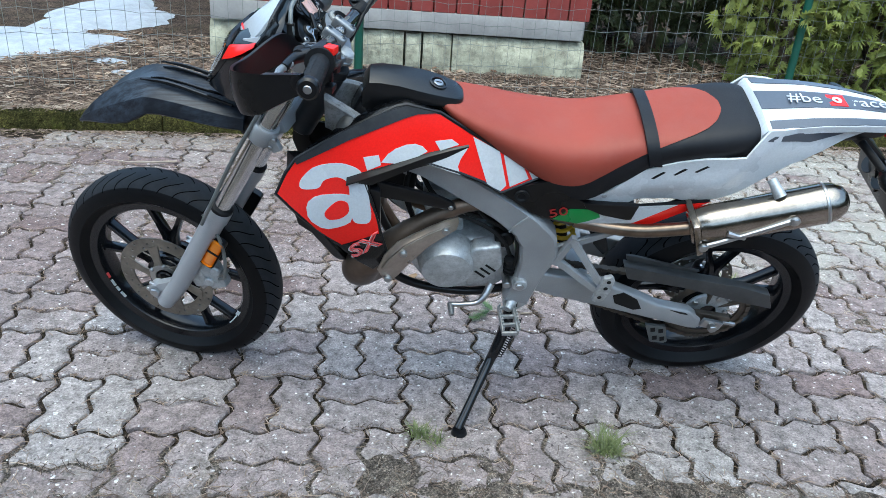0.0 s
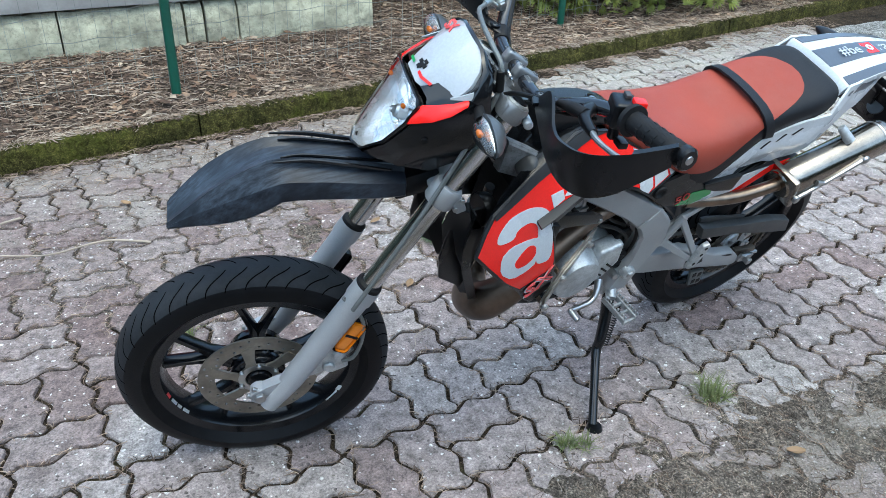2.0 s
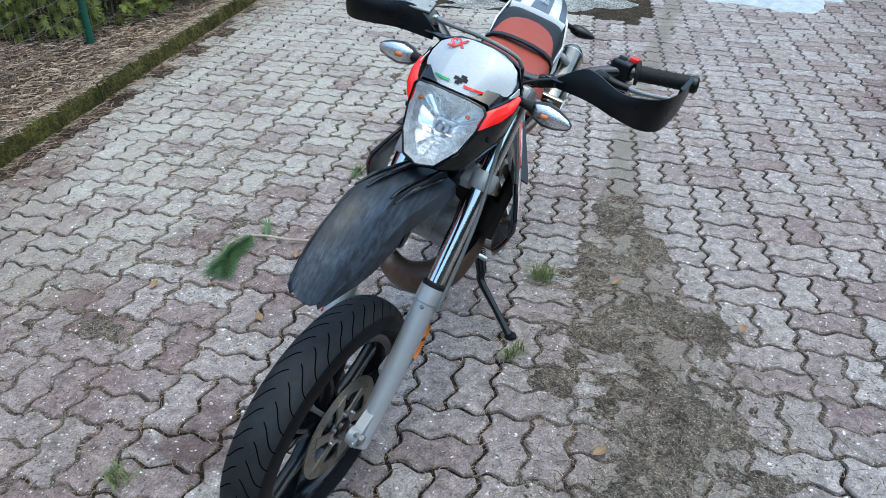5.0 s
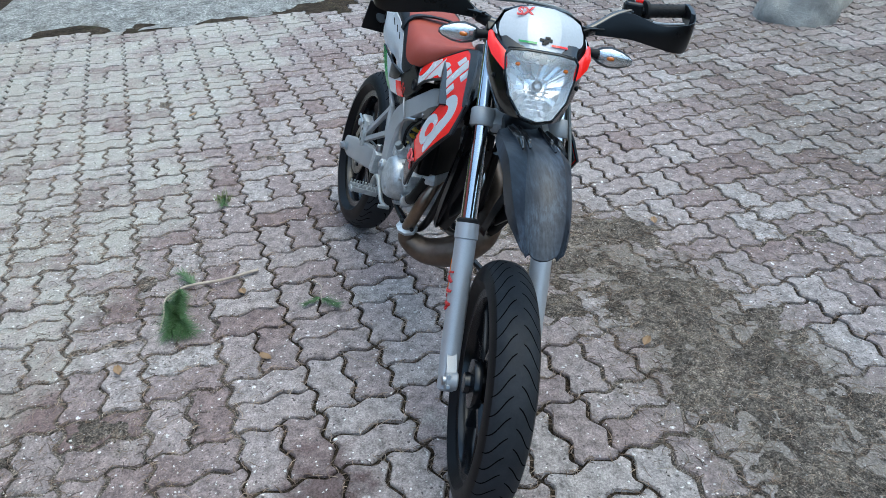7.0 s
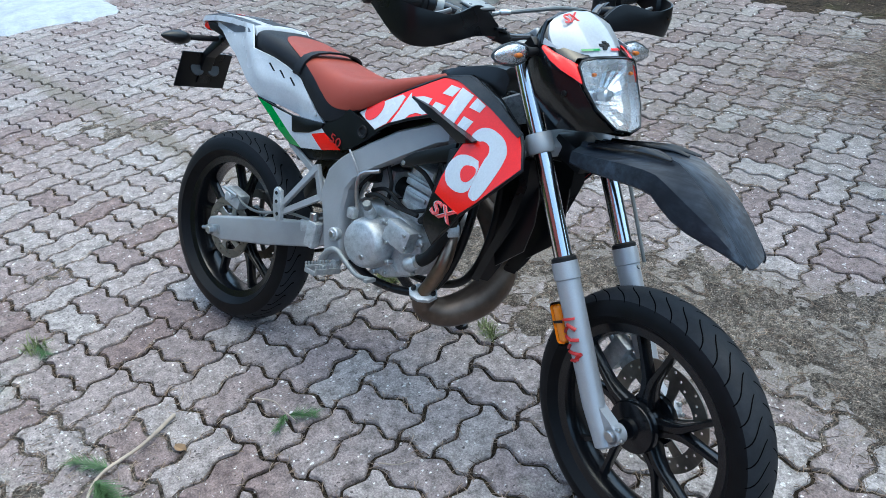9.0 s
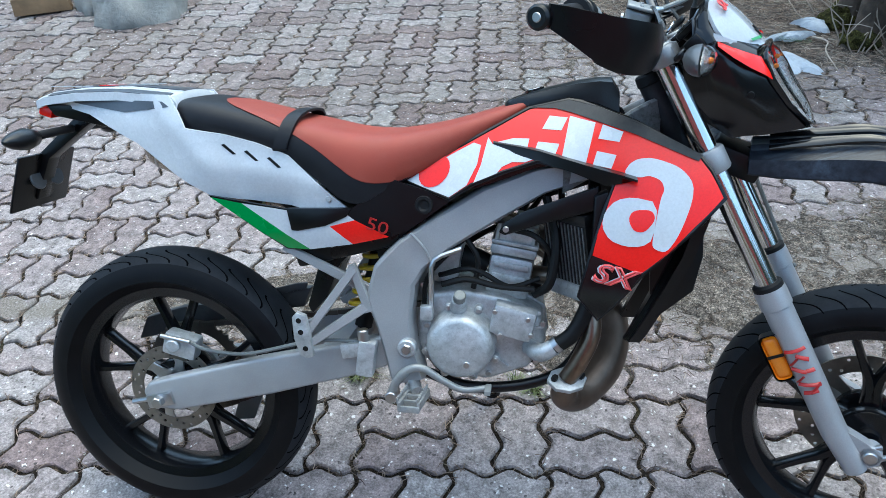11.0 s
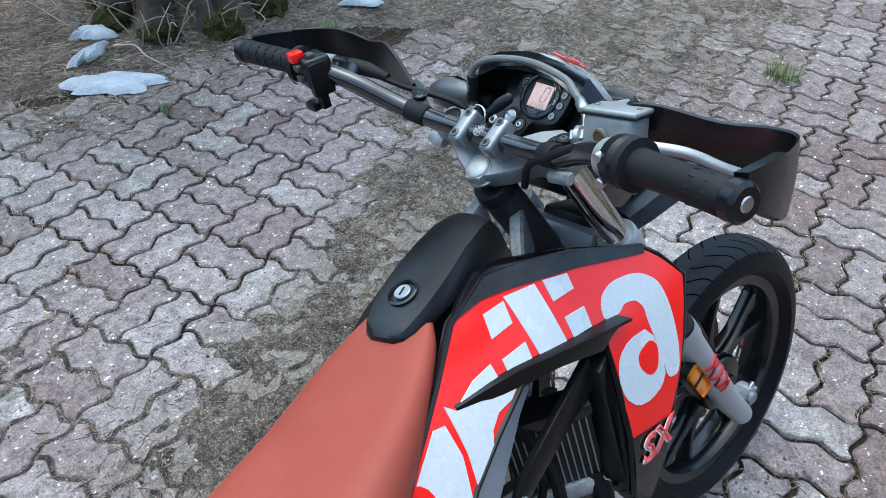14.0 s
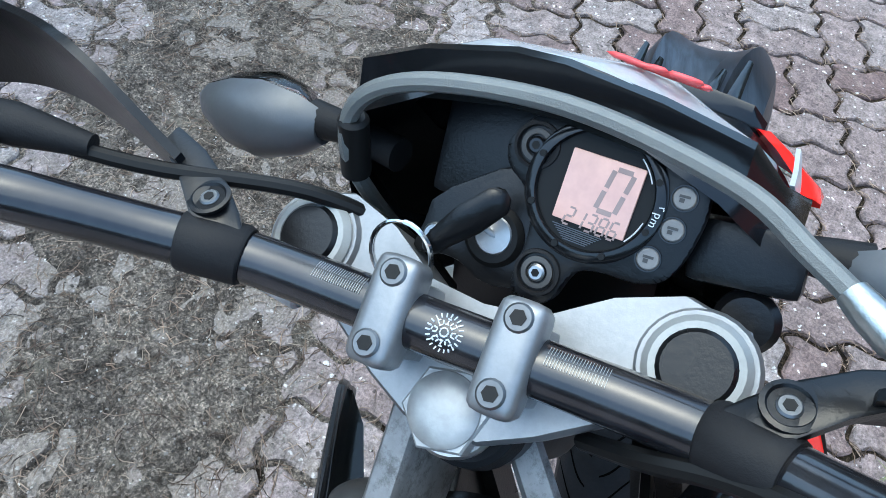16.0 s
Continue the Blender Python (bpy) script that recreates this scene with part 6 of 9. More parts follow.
# swing arm
for s in (1, -1):
    if s > 0:
        profile = [(-0.705, 0.300), (-0.697, 0.324), (-0.657, 0.357), (-0.563, 0.378), (-0.500, 0.411), (-0.402, 0.456), (-0.300, 0.474), (-0.190, 0.492), (-0.165, 0.468), (-0.185, 0.430), (-0.280, 0.398), (-0.342, 0.383), (-0.500, 0.339), (-0.671, 0.288), (-0.695, 0.288)]
    else:
        profile = [(-0.768, 0.330), (-0.755, 0.350), (-0.700, 0.366), (-0.500, 0.418), (-0.300, 0.462), (-0.190, 0.492), (-0.165, 0.468), (-0.185, 0.430), (-0.280, 0.394), (-0.480, 0.338), (-0.690, 0.290), (-0.755, 0.292)]
    arm = slab(profile, 0.080 * s, 0.112 * s, 0.008, segments=3)
    part("swing_arm", arm, SILVER, bike, "silver-grey swing arm with scuffed paint" if s > 0 else "silver-grey swing arm")
    adj = box((AXLE_R.x, 0.114 * s, AXLE_R.z), (0.060, 0.012, 0.030), (0, -13, 0), 0.004)
    part("chain_adjuster", adj, BRIGHT, bike)
    part("axle_nut", rod(AXLE_R + Vector((0, 0.105 * s, 0)), AXLE_R + Vector((0, 0.136 * s, 0)), 0.0135, segs=6, bevel=0.002), BRIGHT, bike)
    part("adjuster_bolt", rod((-0.765, 0.100 * s, 0.308), (-0.800, 0.100 * s, 0.300), 0.006, segs=8), BRIGHT, bike)
part("axle_fork", slab([(-0.680, 0.345), (-0.780, 0.328), (-0.786, 0.304), (-0.690, 0.292)], 0.086, 0.102, 0.004), CHAIN, bike, "dark metal chain adjuster fork")
patch = slab([(-0.432, 0.414), (-0.458, 0.428), (-0.500, 0.402), (-0.520, 0.366), (-0.500, 0.360), (-0.462, 0.376), (-0.444, 0.384)], 0.1115, 0.1132, 0)
slab([(-0.600, 0.364), (-0.646, 0.354), (-0.655, 0.346), (-0.628, 0.352)], 0.1115, 0.1132, 0, patch)
part("worn_patch", patch, BUNDLE, bike, "dark patch where the paint has worn off")
part("swing_arm_bridge", box((-0.33, 0, 0.435), (0.06, 0.19, 0.05), (0, -14, 0), 0.01), SILVER, bike)
# chain, sprocket and guard
ch = bmesh.new()
loop = [Vector((AXLE_R.x + 0.112 * math.cos(a), 0.064, AXLE_R.z + 0.112 * math.sin(a))) for a in (radians(75 + k * 21) for k in range(11))]
loop += [Vector((-0.135 + 0.032 * math.cos(a), 0.062, 0.470 + 0.032 * math.sin(a))) for a in (radians(-72 + k * 36) for k in range(5))]
dense, total = [], 0
pts = loop + [loop[0]]
for a, b in zip(pts, pts[1:]):
    n = max(1, round((b - a).length / 0.0127))
    dense += [a.lerp(b, k / n) for k in range(n)]
for k, (a, b) in enumerate(zip(dense, dense[1:] + dense[:1])):
    ang = -math.degrees(math.atan2(b.z - a.z, b.x - a.x))
    box((a + b) / 2, ((b - a).length * 1.15, 0.016 if k % 2 else 0.011, 0.011), (0, ang, 0), 0, ch)
part("chain", ch, CHAIN, bike, "dirty drive chain")
sp = bmesh.new()
rows = []
for j in range(120):
    t = 2 * math.pi * j / 120
    ro = 0.115 + (0.004 if j % 3 == 0 else -0.002)
    rows.append([AXLE_R + Vector((r * math.cos(t), 0.062 + o, r * math.sin(t))) for r, o in ((0.090, -0.003), (ro, -0.003), (ro, 0.003), (0.090, 0.003))])
vs = [[sp.verts.new(q) for q in r] for r in rows]
for j in range(120):
    p, q = vs[j], vs[(j + 1) % 120]
    for i in range(4):
        sp.faces.new((p[i], p[(i + 1) % 4], q[(i + 1) % 4], q[i]))
for j in range(5):
    t = 2 * math.pi * j / 5
    rod(AXLE_R + Vector((0.03 * math.cos(t), 0.062, 0.03 * math.sin(t))), AXLE_R + Vector((0.093 * math.cos(t + 0.2), 0.062, 0.093 * math.sin(t + 0.2))), 0.008, segs=8, bm=sp)
part("sprocket", sp, CHAIN, bike, "toothed rear sprocket")
for j in range(5):
    t = 2 * math.pi * (j + 0.5) / 5
    part("sprocket_bolt", rod(AXLE_R + Vector((0.052 * math.cos(t), 0.064, 0.052 * math.sin(t))), AXLE_R + Vector((0.052 * math.cos(t), 0.073, 0.052 * math.sin(t))), 0.0075, segs=6), BRIGHT, bike)
part("sprocket_carrier", lathe([(0.024, 0.050), (0.060, 0.054), (0.064, 0.060), (0.060, 0.066), (0.024, 0.070)], AXLE_R, "y", 40), ALU, bike, "pale cast sprocket carrier")
part("chain_guard", slab([(-0.438, 0.518), (-0.591, 0.487), (-0.761, 0.458), (-0.851, 0.430), (-0.876, 0.374), (-0.775, 0.398), (-0.607, 0.446), (-0.458, 0.470)], 0.076, 0.104, 0.005), BOTTLE, bike, "dark grey plastic chain guard")
part("chain_guard_flange", slab([(-0.445, 0.530), (-0.470, 0.528), (-0.591, 0.497), (-0.650, 0.484), (-0.640, 0.474), (-0.591, 0.484), (-0.450, 0.514)], 0.070, 0.078, 0.002), BOTTLE, bike)
guide = part("chain_guide", slab([(-0.568, 0.258), (-0.627, 0.252), (-0.650, 0.186), (-0.642, 0.178), (-0.600, 0.182)], 0.072, 0.082, 0.002), HOSE, bike, "pale metal chain guide plate with holes")
for x, z in ((-0.594, 0.238), (-0.618, 0.234), (-0.609, 0.202), (-0.631, 0.199)):
    part("guide_hole", box((x, 0.0825, z), (0.013, 0.002, 0.017), (0, 16, 0), 0), BUNDLE, guide)
# shock absorber with its yellow spring
coil = [(-0.300 + 0.030 * math.cos(t) + t * 0.0014, 0.030 * math.sin(t), 0.500 + t * 0.0042) for t in (k * 0.35 for k in range(110))]
part("shock_body", rod((-0.300, 0, 0.46), (-0.24, 0, 0.70), 0.019, segs=16), BUNDLE, bike)
part("shock_spring", tube(coil, 0.0055, 8, 1), YELLOW, bike, "yellow shock absorber spring")
part("inner_mudguard", slab([(-0.300, 0.700), (-0.340, 0.660), (-0.380, 0.600), (-0.405, 0.520), (-0.395, 0.500), (-0.360, 0.540), (-0.330, 0.610), (-0.290, 0.650)], -0.055, 0.055, 0.008), BLACK, bike, "black mudflap ahead of the rear wheel")
part("battery_tray", box((-0.300, 0, 0.685), (0.24, 0.19, 0.09), (0, -14, 0), 0.012), BLACK, bike)
part("tray_bolt", rod((-0.330, -0.095, 0.668), (-0.330, -0.104, 0.668), 0.007, segs=12), BRIGHT, bike)

# -- engine --
case = slab([(-0.165, 0.520), (-0.150, 0.565), (-0.070, 0.575), (0.020, 0.560), (0.085, 0.520), (0.095, 0.470), (0.060, 0.415), (-0.020, 0.385), (-0.120, 0.395), (-0.165, 0.440)], -0.085, 0.085, 0.012, segments=3)
engine = part("engine", case, ALU, bike, "grey cast aluminium two-stroke engine")
part("clutch_cover", lathe([(0.0, -0.145), (0.052, -0.144), (0.060, -0.139), (0.066, -0.128), (0.070, -0.100), (0.070, -0.080)], (-0.073, 0, 0.472), "y", 48), ALU, engine, "smooth round clutch cover")
for k in range(8):
    a = 2 * math.pi * (k + 0.4) / 8
    bolt("case_bolt", (-0.073 + 0.076 * math.cos(a), -0.104, 0.472 + 0.076 * math.sin(a)), (0, -1, 0), 0.0052, BRIGHT, engine)
    part("bolt_boss", rod((-0.073 + 0.076 * math.cos(a), -0.080, 0.472 + 0.076 * math.sin(a)), (-0.073 + 0.076 * math.cos(a), -0.106, 0.472 + 0.076 * math.sin(a)), 0.0088, segs=14, bevel=0.002), ALU, engine)
part("cover_plug", rod((-0.058, -0.143, 0.440), (-0.058, -0.148, 0.440), 0.007, segs=14, bevel=0.001), BRIGHT, engine)
part("filler_neck", rod((-0.078, -0.108, 0.545), (-0.073, -0.130, 0.570), 0.017, 0.014, segs=18, bevel=0.002), ALU, engine)
part("oil_cap", rod((-0.073, -0.129, 0.569), (-0.070, -0.141, 0.583), 0.0125, segs=10, bevel=0.002), HOSE, engine)
# linkages, boots and leads behind the engine
part("starter_motor", rod((-0.125, 0.030, 0.590), (-0.125, 0.105, 0.590), 0.024, segs=20, bevel=0.004), BUNDLE, engine)
part("shift_shaft", rod((-0.148, 0.060, 0.452), (-0.148, 0.128, 0.452), 0.011, segs=14, bevel=0.002), BRIGHT, engine)
part("rubber_boot", tube([(-0.152, 0.095, 0.470), (-0.150, 0.100, 0.500), (-0.146, 0.104, 0.530)], (0.014, 0.011, 0.013), 12, 3), RUBBER, engine)
for k in range(4):
    part("boot_ring", rod((-0.152 + 0.001 * k, 0.098, 0.474 + 0.013 * k), (-0.152 + 0.001 * k, 0.0985, 0.479 + 0.013 * k), 0.0155, segs=14), RUBBER, engine)
for pts, rr in (([(-0.145, 0.100, 0.540), (-0.120, 0.112, 0.600), (-0.070, 0.105, 0.640), (0.010, 0.090, 0.665)], 0.005), ([(-0.150, 0.085, 0.430), (-0.160, 0.110, 0.520), (-0.150, 0.112, 0.610), (-0.110, 0.090, 0.680)], 0.0045),
                ([(0.080, 0.060, 0.560), (0.100, 0.085, 0.640), (0.120, 0.085, 0.720), (0.110, 0.060, 0.790)], 0.007), ([(0.020, -0.080, 0.700), (0.070, -0.095, 0.690), (0.100, -0.085, 0.650), (0.098, -0.070, 0.600)], 0.006), ([(-0.110, -0.100, 0.590), (-0.060, -0.110, 0.605), (0.000, -0.108, 0.592), (0.070, -0.100, 0.585)], 0.0065)):
    part("engine_lead", tube(pts, rr, 8, 6), BUNDLE, engine)
for x, z in ((-0.150, 0.585), (-0.020, 0.400), (0.075, 0.430), (0.088, 0.510)):
    bolt("case_bolt", (x, -0.086, z), (0, -1, 0), 0.006, BRIGHT, engine)
part("case_seam", slab([(-0.168, 0.520), (-0.152, 0.569), (-0.070, 0.579), (0.022, 0.564), (0.089, 0.522), (0.099, 0.470), (0.062, 0.411), (-0.020, 0.381), (-0.122, 0.391), (-0.169, 0.440)], -0.004, 0.004, 0.002), ALU, engine)
for k, (x, z, a) in enumerate(((0.060, 0.540, 20), (0.066, 0.500, -10), (0.000, 0.430, 35))):
    part("case_rib", box((x, -0.088, z), (0.050, 0.008, 0.007), (0, a, 0), 0.003), ALU, engine)
part("pump_cover", box((0.030, -0.105, 0.522), (0.085, 0.045, 0.062), (0, 14, 0), 0.010), ALU, engine)
for dx, dz in ((-0.034, 0.024), (0.030, 0.010), (-0.024, -0.024), (0.036, -0.022)):
    bolt("cover_bolt", (0.030 + dx, -0.126, 0.522 + dz), (0, -1, 0), 0.005, BRIGHT, engine)
part("water_elbow", tube([(0.062, -0.090, 0.462), (0.085, -0.120, 0.462), (0.112, -0.125, 0.478)], (0.018, 0.018, 0.016), 14, 4), ALU, engine)
part("radiator_hose", tube([(0.105, -0.124, 0.474), (0.145, -0.124, 0.505), (0.172, -0.118, 0.560), (0.178, -0.110, 0.600)], 0.0155, 14, 5), BUNDLE, engine, "black rubber coolant hose")
part("hose_clip", rod((0.112, -0.1245, 0.479), (0.120, -0.1245, 0.486), 0.0175, segs=16), BRIGHT, engine)
mag = lathe([(0.0, 0.148), (0.050, 0.147), (0.060, 0.143), (0.066, 0.130), (0.072, 0.100), (0.074, 0.080)], (0.010, 0, 0.515), "y", 48)
part("generator_cover", mag, ALU, engine, "round matt generator cover")
part("sprocket_cover", slab([(-0.050, 0.575), (-0.115, 0.590), (-0.128, 0.520), (-0.100, 0.470), (-0.050, 0.440), (-0.030, 0.500)], 0.080, 0.125, 0.010, segments=3), ALU, engine)
for k in range(3):
    part("cover_slot", box((-0.075 - 0.012 * k, 0.1255, 0.490 + 0.012 * k), (0.034, 0.002, 0.006), (0, -40, 0), 0.001), BUNDLE, engine)
for k in range(6):
    a = 2 * math.pi * (k + 0.3) / 6
    bolt("case_bolt", (0.010 + 0.078 * math.cos(a), 0.092, 0.515 + 0.078 * math.sin(a)), (0, 1, 0), 0.005, BRIGHT, engine)
# cylinder and head, tipped a little forward
TIP = pose(0.010, 0, 0.550, 0, 10, 0)
part("cylinder", moved(merge(box((0, -0.004, 0.045), (0.088, 0.110, 0.085), (0, 0, 0), 0.012), box((0, -0.004, 0.100), (0.092, 0.114, 0.020), (0, 0, 0), 0.006)), TIP), ALU, engine)
part("cylinder_head", moved(merge(box((0, -0.004, 0.130), (0.084, 0.104, 0.036), (0, 0, 0), 0.012), box((0, -0.004, 0.115), (0.094, 0.116, 0.008), (0, 0, 0), 0.003)), TIP), ALU, engine)
for dx in (-0.036, 0.036):
    for dy in (-0.052, 0.044):
        bm = rod((dx, dy, 0.108), (dx, dy, 0.152), 0.0065, segs=6)
        part("head_stud", moved(bm, TIP), BRIGHT, engine)
for dz in (0.045, 0.070):
    part("cylinder_rib", moved(box((0, -0.060, dz), (0.070, 0.008, 0.012), (0, 0, 0), 0.003), TIP), ALU, engine)
part("spark_plug", moved(rod((0, 0, 0.146), (0, 0, 0.178), 0.008, segs=6), TIP), BRIGHT, engine)
part("plug_cap", moved(tube([(0, 0, 0.172), (0, 0.01, 0.200), (-0.03, 0.02, 0.215)], (0.011, 0.012, 0.009), 12, 4), TIP), BUNDLE, engine)
part("carburettor", merge(box((-0.115, 0.0, 0.625), (0.070, 0.075, 0.085), (0, 10, 0), 0.014), rod((-0.12, 0, 0.57), (-0.12, 0, 0.60), 0.022, segs=18)), ALU, engine)
part("intake_boot", tube([(-0.03, 0, 0.60), (-0.06, 0, 0.615), (-0.09, 0, 0.622)], 0.026, 16, 3), BUNDLE, engine)
part("air_box", box((-0.19, 0, 0.66), (0.13, 0.13, 0.11), (0, -10, 0), 0.02), BLACK, engine)
for pts, r in (([(-0.05, -0.085, 0.58), (-0.04, -0.090, 0.64), (-0.07, -0.080, 0.69), (-0.10, -0.04, 0.74)], 0.0055), ([(0.07, -0.085, 0.57), (0.10, -0.10, 0.60), (0.11, -0.09, 0.68), (0.09, -0.06, 0.76)], 0.009),
               ([(-0.12, -0.07, 0.60), (-0.05, -0.09, 0.62), (0.02, -0.085, 0.585), (0.08, -0.075, 0.60)], 0.0055), ([(-0.10, 0.06, 0.62), (-0.03, 0.085, 0.66), (0.05, 0.075, 0.70), (0.10, 0.05, 0.78)], 0.006),
               ([(-0.14, 0.07, 0.56), (-0.12, 0.09, 0.62), (-0.06, 0.08, 0.66), (-0.02, 0.06, 0.76)], 0.006), ([(0.02, 0.02, 0.74), (-0.04, 0.05, 0.70), (-0.10, 0.08, 0.66)], 0.005),
               ([(-0.15, -0.09, 0.53), (-0.14, -0.10, 0.60), (-0.10, -0.095, 0.65), (-0.02, -0.07, 0.72)], 0.005)):
    part("engine_hose", tube(pts, r, 8, 6), BUNDLE, engine)
part("clutch_arm", tube([(-0.132, -0.105, 0.545), (-0.128, -0.122, 0.600), (-0.122, -0.122, 0.645), (-0.072, -0.105, 0.665)], 0.0055, 8, 3), BRIGHT, engine, "bent steel clutch arm")
part("clutch_arm_foot", box((-0.140, -0.112, 0.535), (0.026, 0.022, 0.030), (0, 0, 0), 0.005), ALU, engine)
# brake pedal, gear lever
part("brake_pedal", tube([(-0.211, -0.134, 0.363), (-0.202, -0.138, 0.392), (-0.176, -0.142, 0.422), (-0.146, -0.142, 0.428), (-0.108, -0.140, 0.404), (-0.066, -0.138, 0.384), (-0.018, -0.134, 0.388)], (0.011, 0.0105, 0.010, 0.0095, 0.009, 0.0085, 0.008), 12, 5, flat=0.8), RESERVOIR, bike, "pale cast rear brake pedal")
part("pedal_tip", box((-0.016, -0.146, 0.390), (0.012, 0.036, 0.010), (0, 0, 0), 0.002), RESERVOIR, bike)
part("pedal_pivot", rod((-0.211, -0.11, 0.363), (-0.211, -0.150, 0.363), 0.0125, segs=14, bevel=0.002), BRIGHT, bike)
mc = box((-0.262, -0.128, 0.440), (0.036, 0.030, 0.075), (0, 8, 0), 0.006)
box((-0.285, -0.122, 0.455), (0.060, 0.020, 0.030), (0, -10, 0), 0.004, mc)
part("rear_master_cylinder", mc, ALU, bike, "aluminium rear brake master cylinder")
part("rear_master_cap", rod((-0.266, -0.128, 0.476), (-0.268, -0.128, 0.500), 0.012, segs=14, bevel=0.002), BRIGHT, bike)
part("rear_brake_hose", tube([(-0.285, -0.115, 0.470), (-0.380, -0.125, 0.468), (-0.520, -0.112, 0.430), (-0.620, -0.090, 0.425), (-0.670, -0.080, 0.440)], 0.0042, 8, 6), HOSE, bike)
rc = box((-0.690, -0.062, 0.425), (0.075, 0.040, 0.050), (0, 15, 0), 0.008)
rear_cal = part("rear_calliper", rc, ALU, bike, "cast rear brake calliper above the swing arm")
part("piston_cap", rod((-0.700, -0.080, 0.430), (-0.700, -0.094, 0.430), 0.015, segs=18, bevel=0.003), ALU, rear_cal)
part("calliper_pin", rod((-0.725, -0.088, 0.452), (-0.660, -0.088, 0.440), 0.005, segs=10), BRIGHT, rear_cal)
part("gear_lever", tube([(-0.110, 0.112, 0.440), (-0.096, 0.134, 0.420), (-0.076, 0.146, 0.404), (-0.040, 0.150, 0.400), (-0.006, 0.152, 0.400)], (0.011, 0.009, 0.0075, 0.0065, 0.007), 10, 5), BRIGHT, bike, "bright gear lever")
part("gear_lever_tip", rod((-0.008, 0.148, 0.400), (-0.012, 0.184, 0.396), 0.008, segs=12, bevel=0.002), BRIGHT, bike)
# -- side stand --
R_INV = bike.matrix_world.inverted()
foot = R_INV @ Vector((-0.075, 0.262, 0.010))
part("side_stand", tube([(-0.175, 0.105, 0.385), (-0.162, 0.150, 0.320), (-0.138, 0.192, 0.262), (-0.126, 0.207, 0.236), foot.lerp(Vector((-0.126, 0.207, 0.236)), 0.5), foot], (0.017, 0.0160, 0.0145, 0.0130, 0.0110, 0.012), 12, 4), GLOSS_BLACK, bike, "black tubular side stand")

pm = bmesh.new()
bmesh.ops.create_cone(pm, cap_ends=True, segments=18, radius1=0.022, radius2=0.018, depth=0.010, matrix=bike.matrix_world.inverted() @ Matrix.Translation((-0.078, 0.268, 0.006)))
part("stand_foot", pm, BLACK, bike)
part("stand_bracket", slab([(-0.215, 0.415), (-0.150, 0.415), (-0.150, 0.360), (-0.190, 0.345), (-0.215, 0.370)], 0.085, 0.118, 0.005), ALU, bike)
sp0, sp1 = Vector((-0.196, 0.150, 0.352)), Vector((-0.150, 0.206, 0.256))
coil = []
d = (sp1 - sp0)
u = d.orthogonal().normalized()
v = d.normalized().cross(u)
for k in range(150):
    t = k / 149
    coil.append(sp0 + d * t + (u * math.cos(k * 0.75) + v * math.sin(k * 0.75)) * 0.006)
part("stand_spring", tube(coil, 0.0016, 5, 1), BUNDLE, bike)

# -- exhaust --
header = part("exhaust_header", tube([(0.060, -0.010, 0.590), (0.120, -0.040, 0.590), (0.170, -0.085, 0.565), (0.182, -0.108, 0.505), (0.160, -0.112, 0.445), (0.138, -0.110, 0.405)], 0.0185, 16, 6), PIPE, bike, "tarnished exhaust header pipe")
part("exhaust_flange", moved(slab([(-0.036, 0.0), (-0.024, 0.020), (0.0, 0.027), (0.024, 0.020), (0.036, 0.0), (0.024, -0.020), (0.0, -0.027), (-0.024, -0.020)], -0.005, 0.005, 0.002), pose(0.137, -0.112, 0.403, 118, 0, 14) @ Matrix.Diagonal((1.12, 1.0, 1.12, 1))), ALU, header, "pale exhaust flange with two bolts")
for dx in (-0.026, 0.026):
    at = Vector((0.137 + dx, -0.112 + dx * 0.3, 0.404))
    part("flange_bolt", rod(at, at + Vector((0.004, -0.006, 0.012)), 0.0065, segs=6), BUNDLE, header)
part("expansion_chamber", tube([(0.138, -0.112, 0.400), (0.135, -0.095, 0.365), (0.165, -0.040, 0.350), (0.212, 0.025, 0.388), (0.222, 0.085, 0.455), (0.174, 0.115, 0.545), (0.090, 0.106, 0.630), (-0.020, 0.090, 0.690), (-0.140, 0.085, 0.700), (-0.300, 0.100, 0.665), (-0.420, 0.130, 0.672), (-0.530, 0.150, 0.708)],
                               (0.022, 0.030, 0.040, 0.047, 0.047, 0.036, 0.024, 0.018, 0.020, 0.016, 0.015, 0.015), 22, 7), EXHAUST, bike, "brown heat-stained expansion chamber")
part("tail_pipe", tube([(-0.280, 0.100, 0.666), (-0.360, 0.115, 0.664), (-0.440, 0.135, 0.678), (-0.540, 0.152, 0.712)], 0.0165, 14, 5), PIPE, bike)
heat_y = lambda x, z: 0.112 + 0.50 * x
guard = shell([(0.177, 0.575), (0.166, 0.545), (0.156, 0.524), (0.144, 0.519), (0.128, 0.531), (0.105, 0.557), (0.061, 0.597), (0.020, 0.616), (-0.005, 0.626), (-0.009, 0.650), (-0.004, 0.668), (0.030, 0.668), (0.062, 0.663), (0.100, 0.655), (0.134, 0.646), (0.162, 0.617)], heat_y, 0.004, 0.012)
shield = part("exhaust_guard", guard, HEAT_GUARD, bike, "polished steel exhaust heat guard")
part("guard_ridge", shell([(0.166, 0.578), (0.156, 0.548), (0.146, 0.544), (0.112, 0.584), (0.062, 0.618), (0.012, 0.634), (0.012, 0.650), (0.062, 0.645), (0.118, 0.628), (0.150, 0.602)], lambda x, z: heat_y(x, z) + 0.005, 0.004, 0.012), HEAT_GUARD, shield)
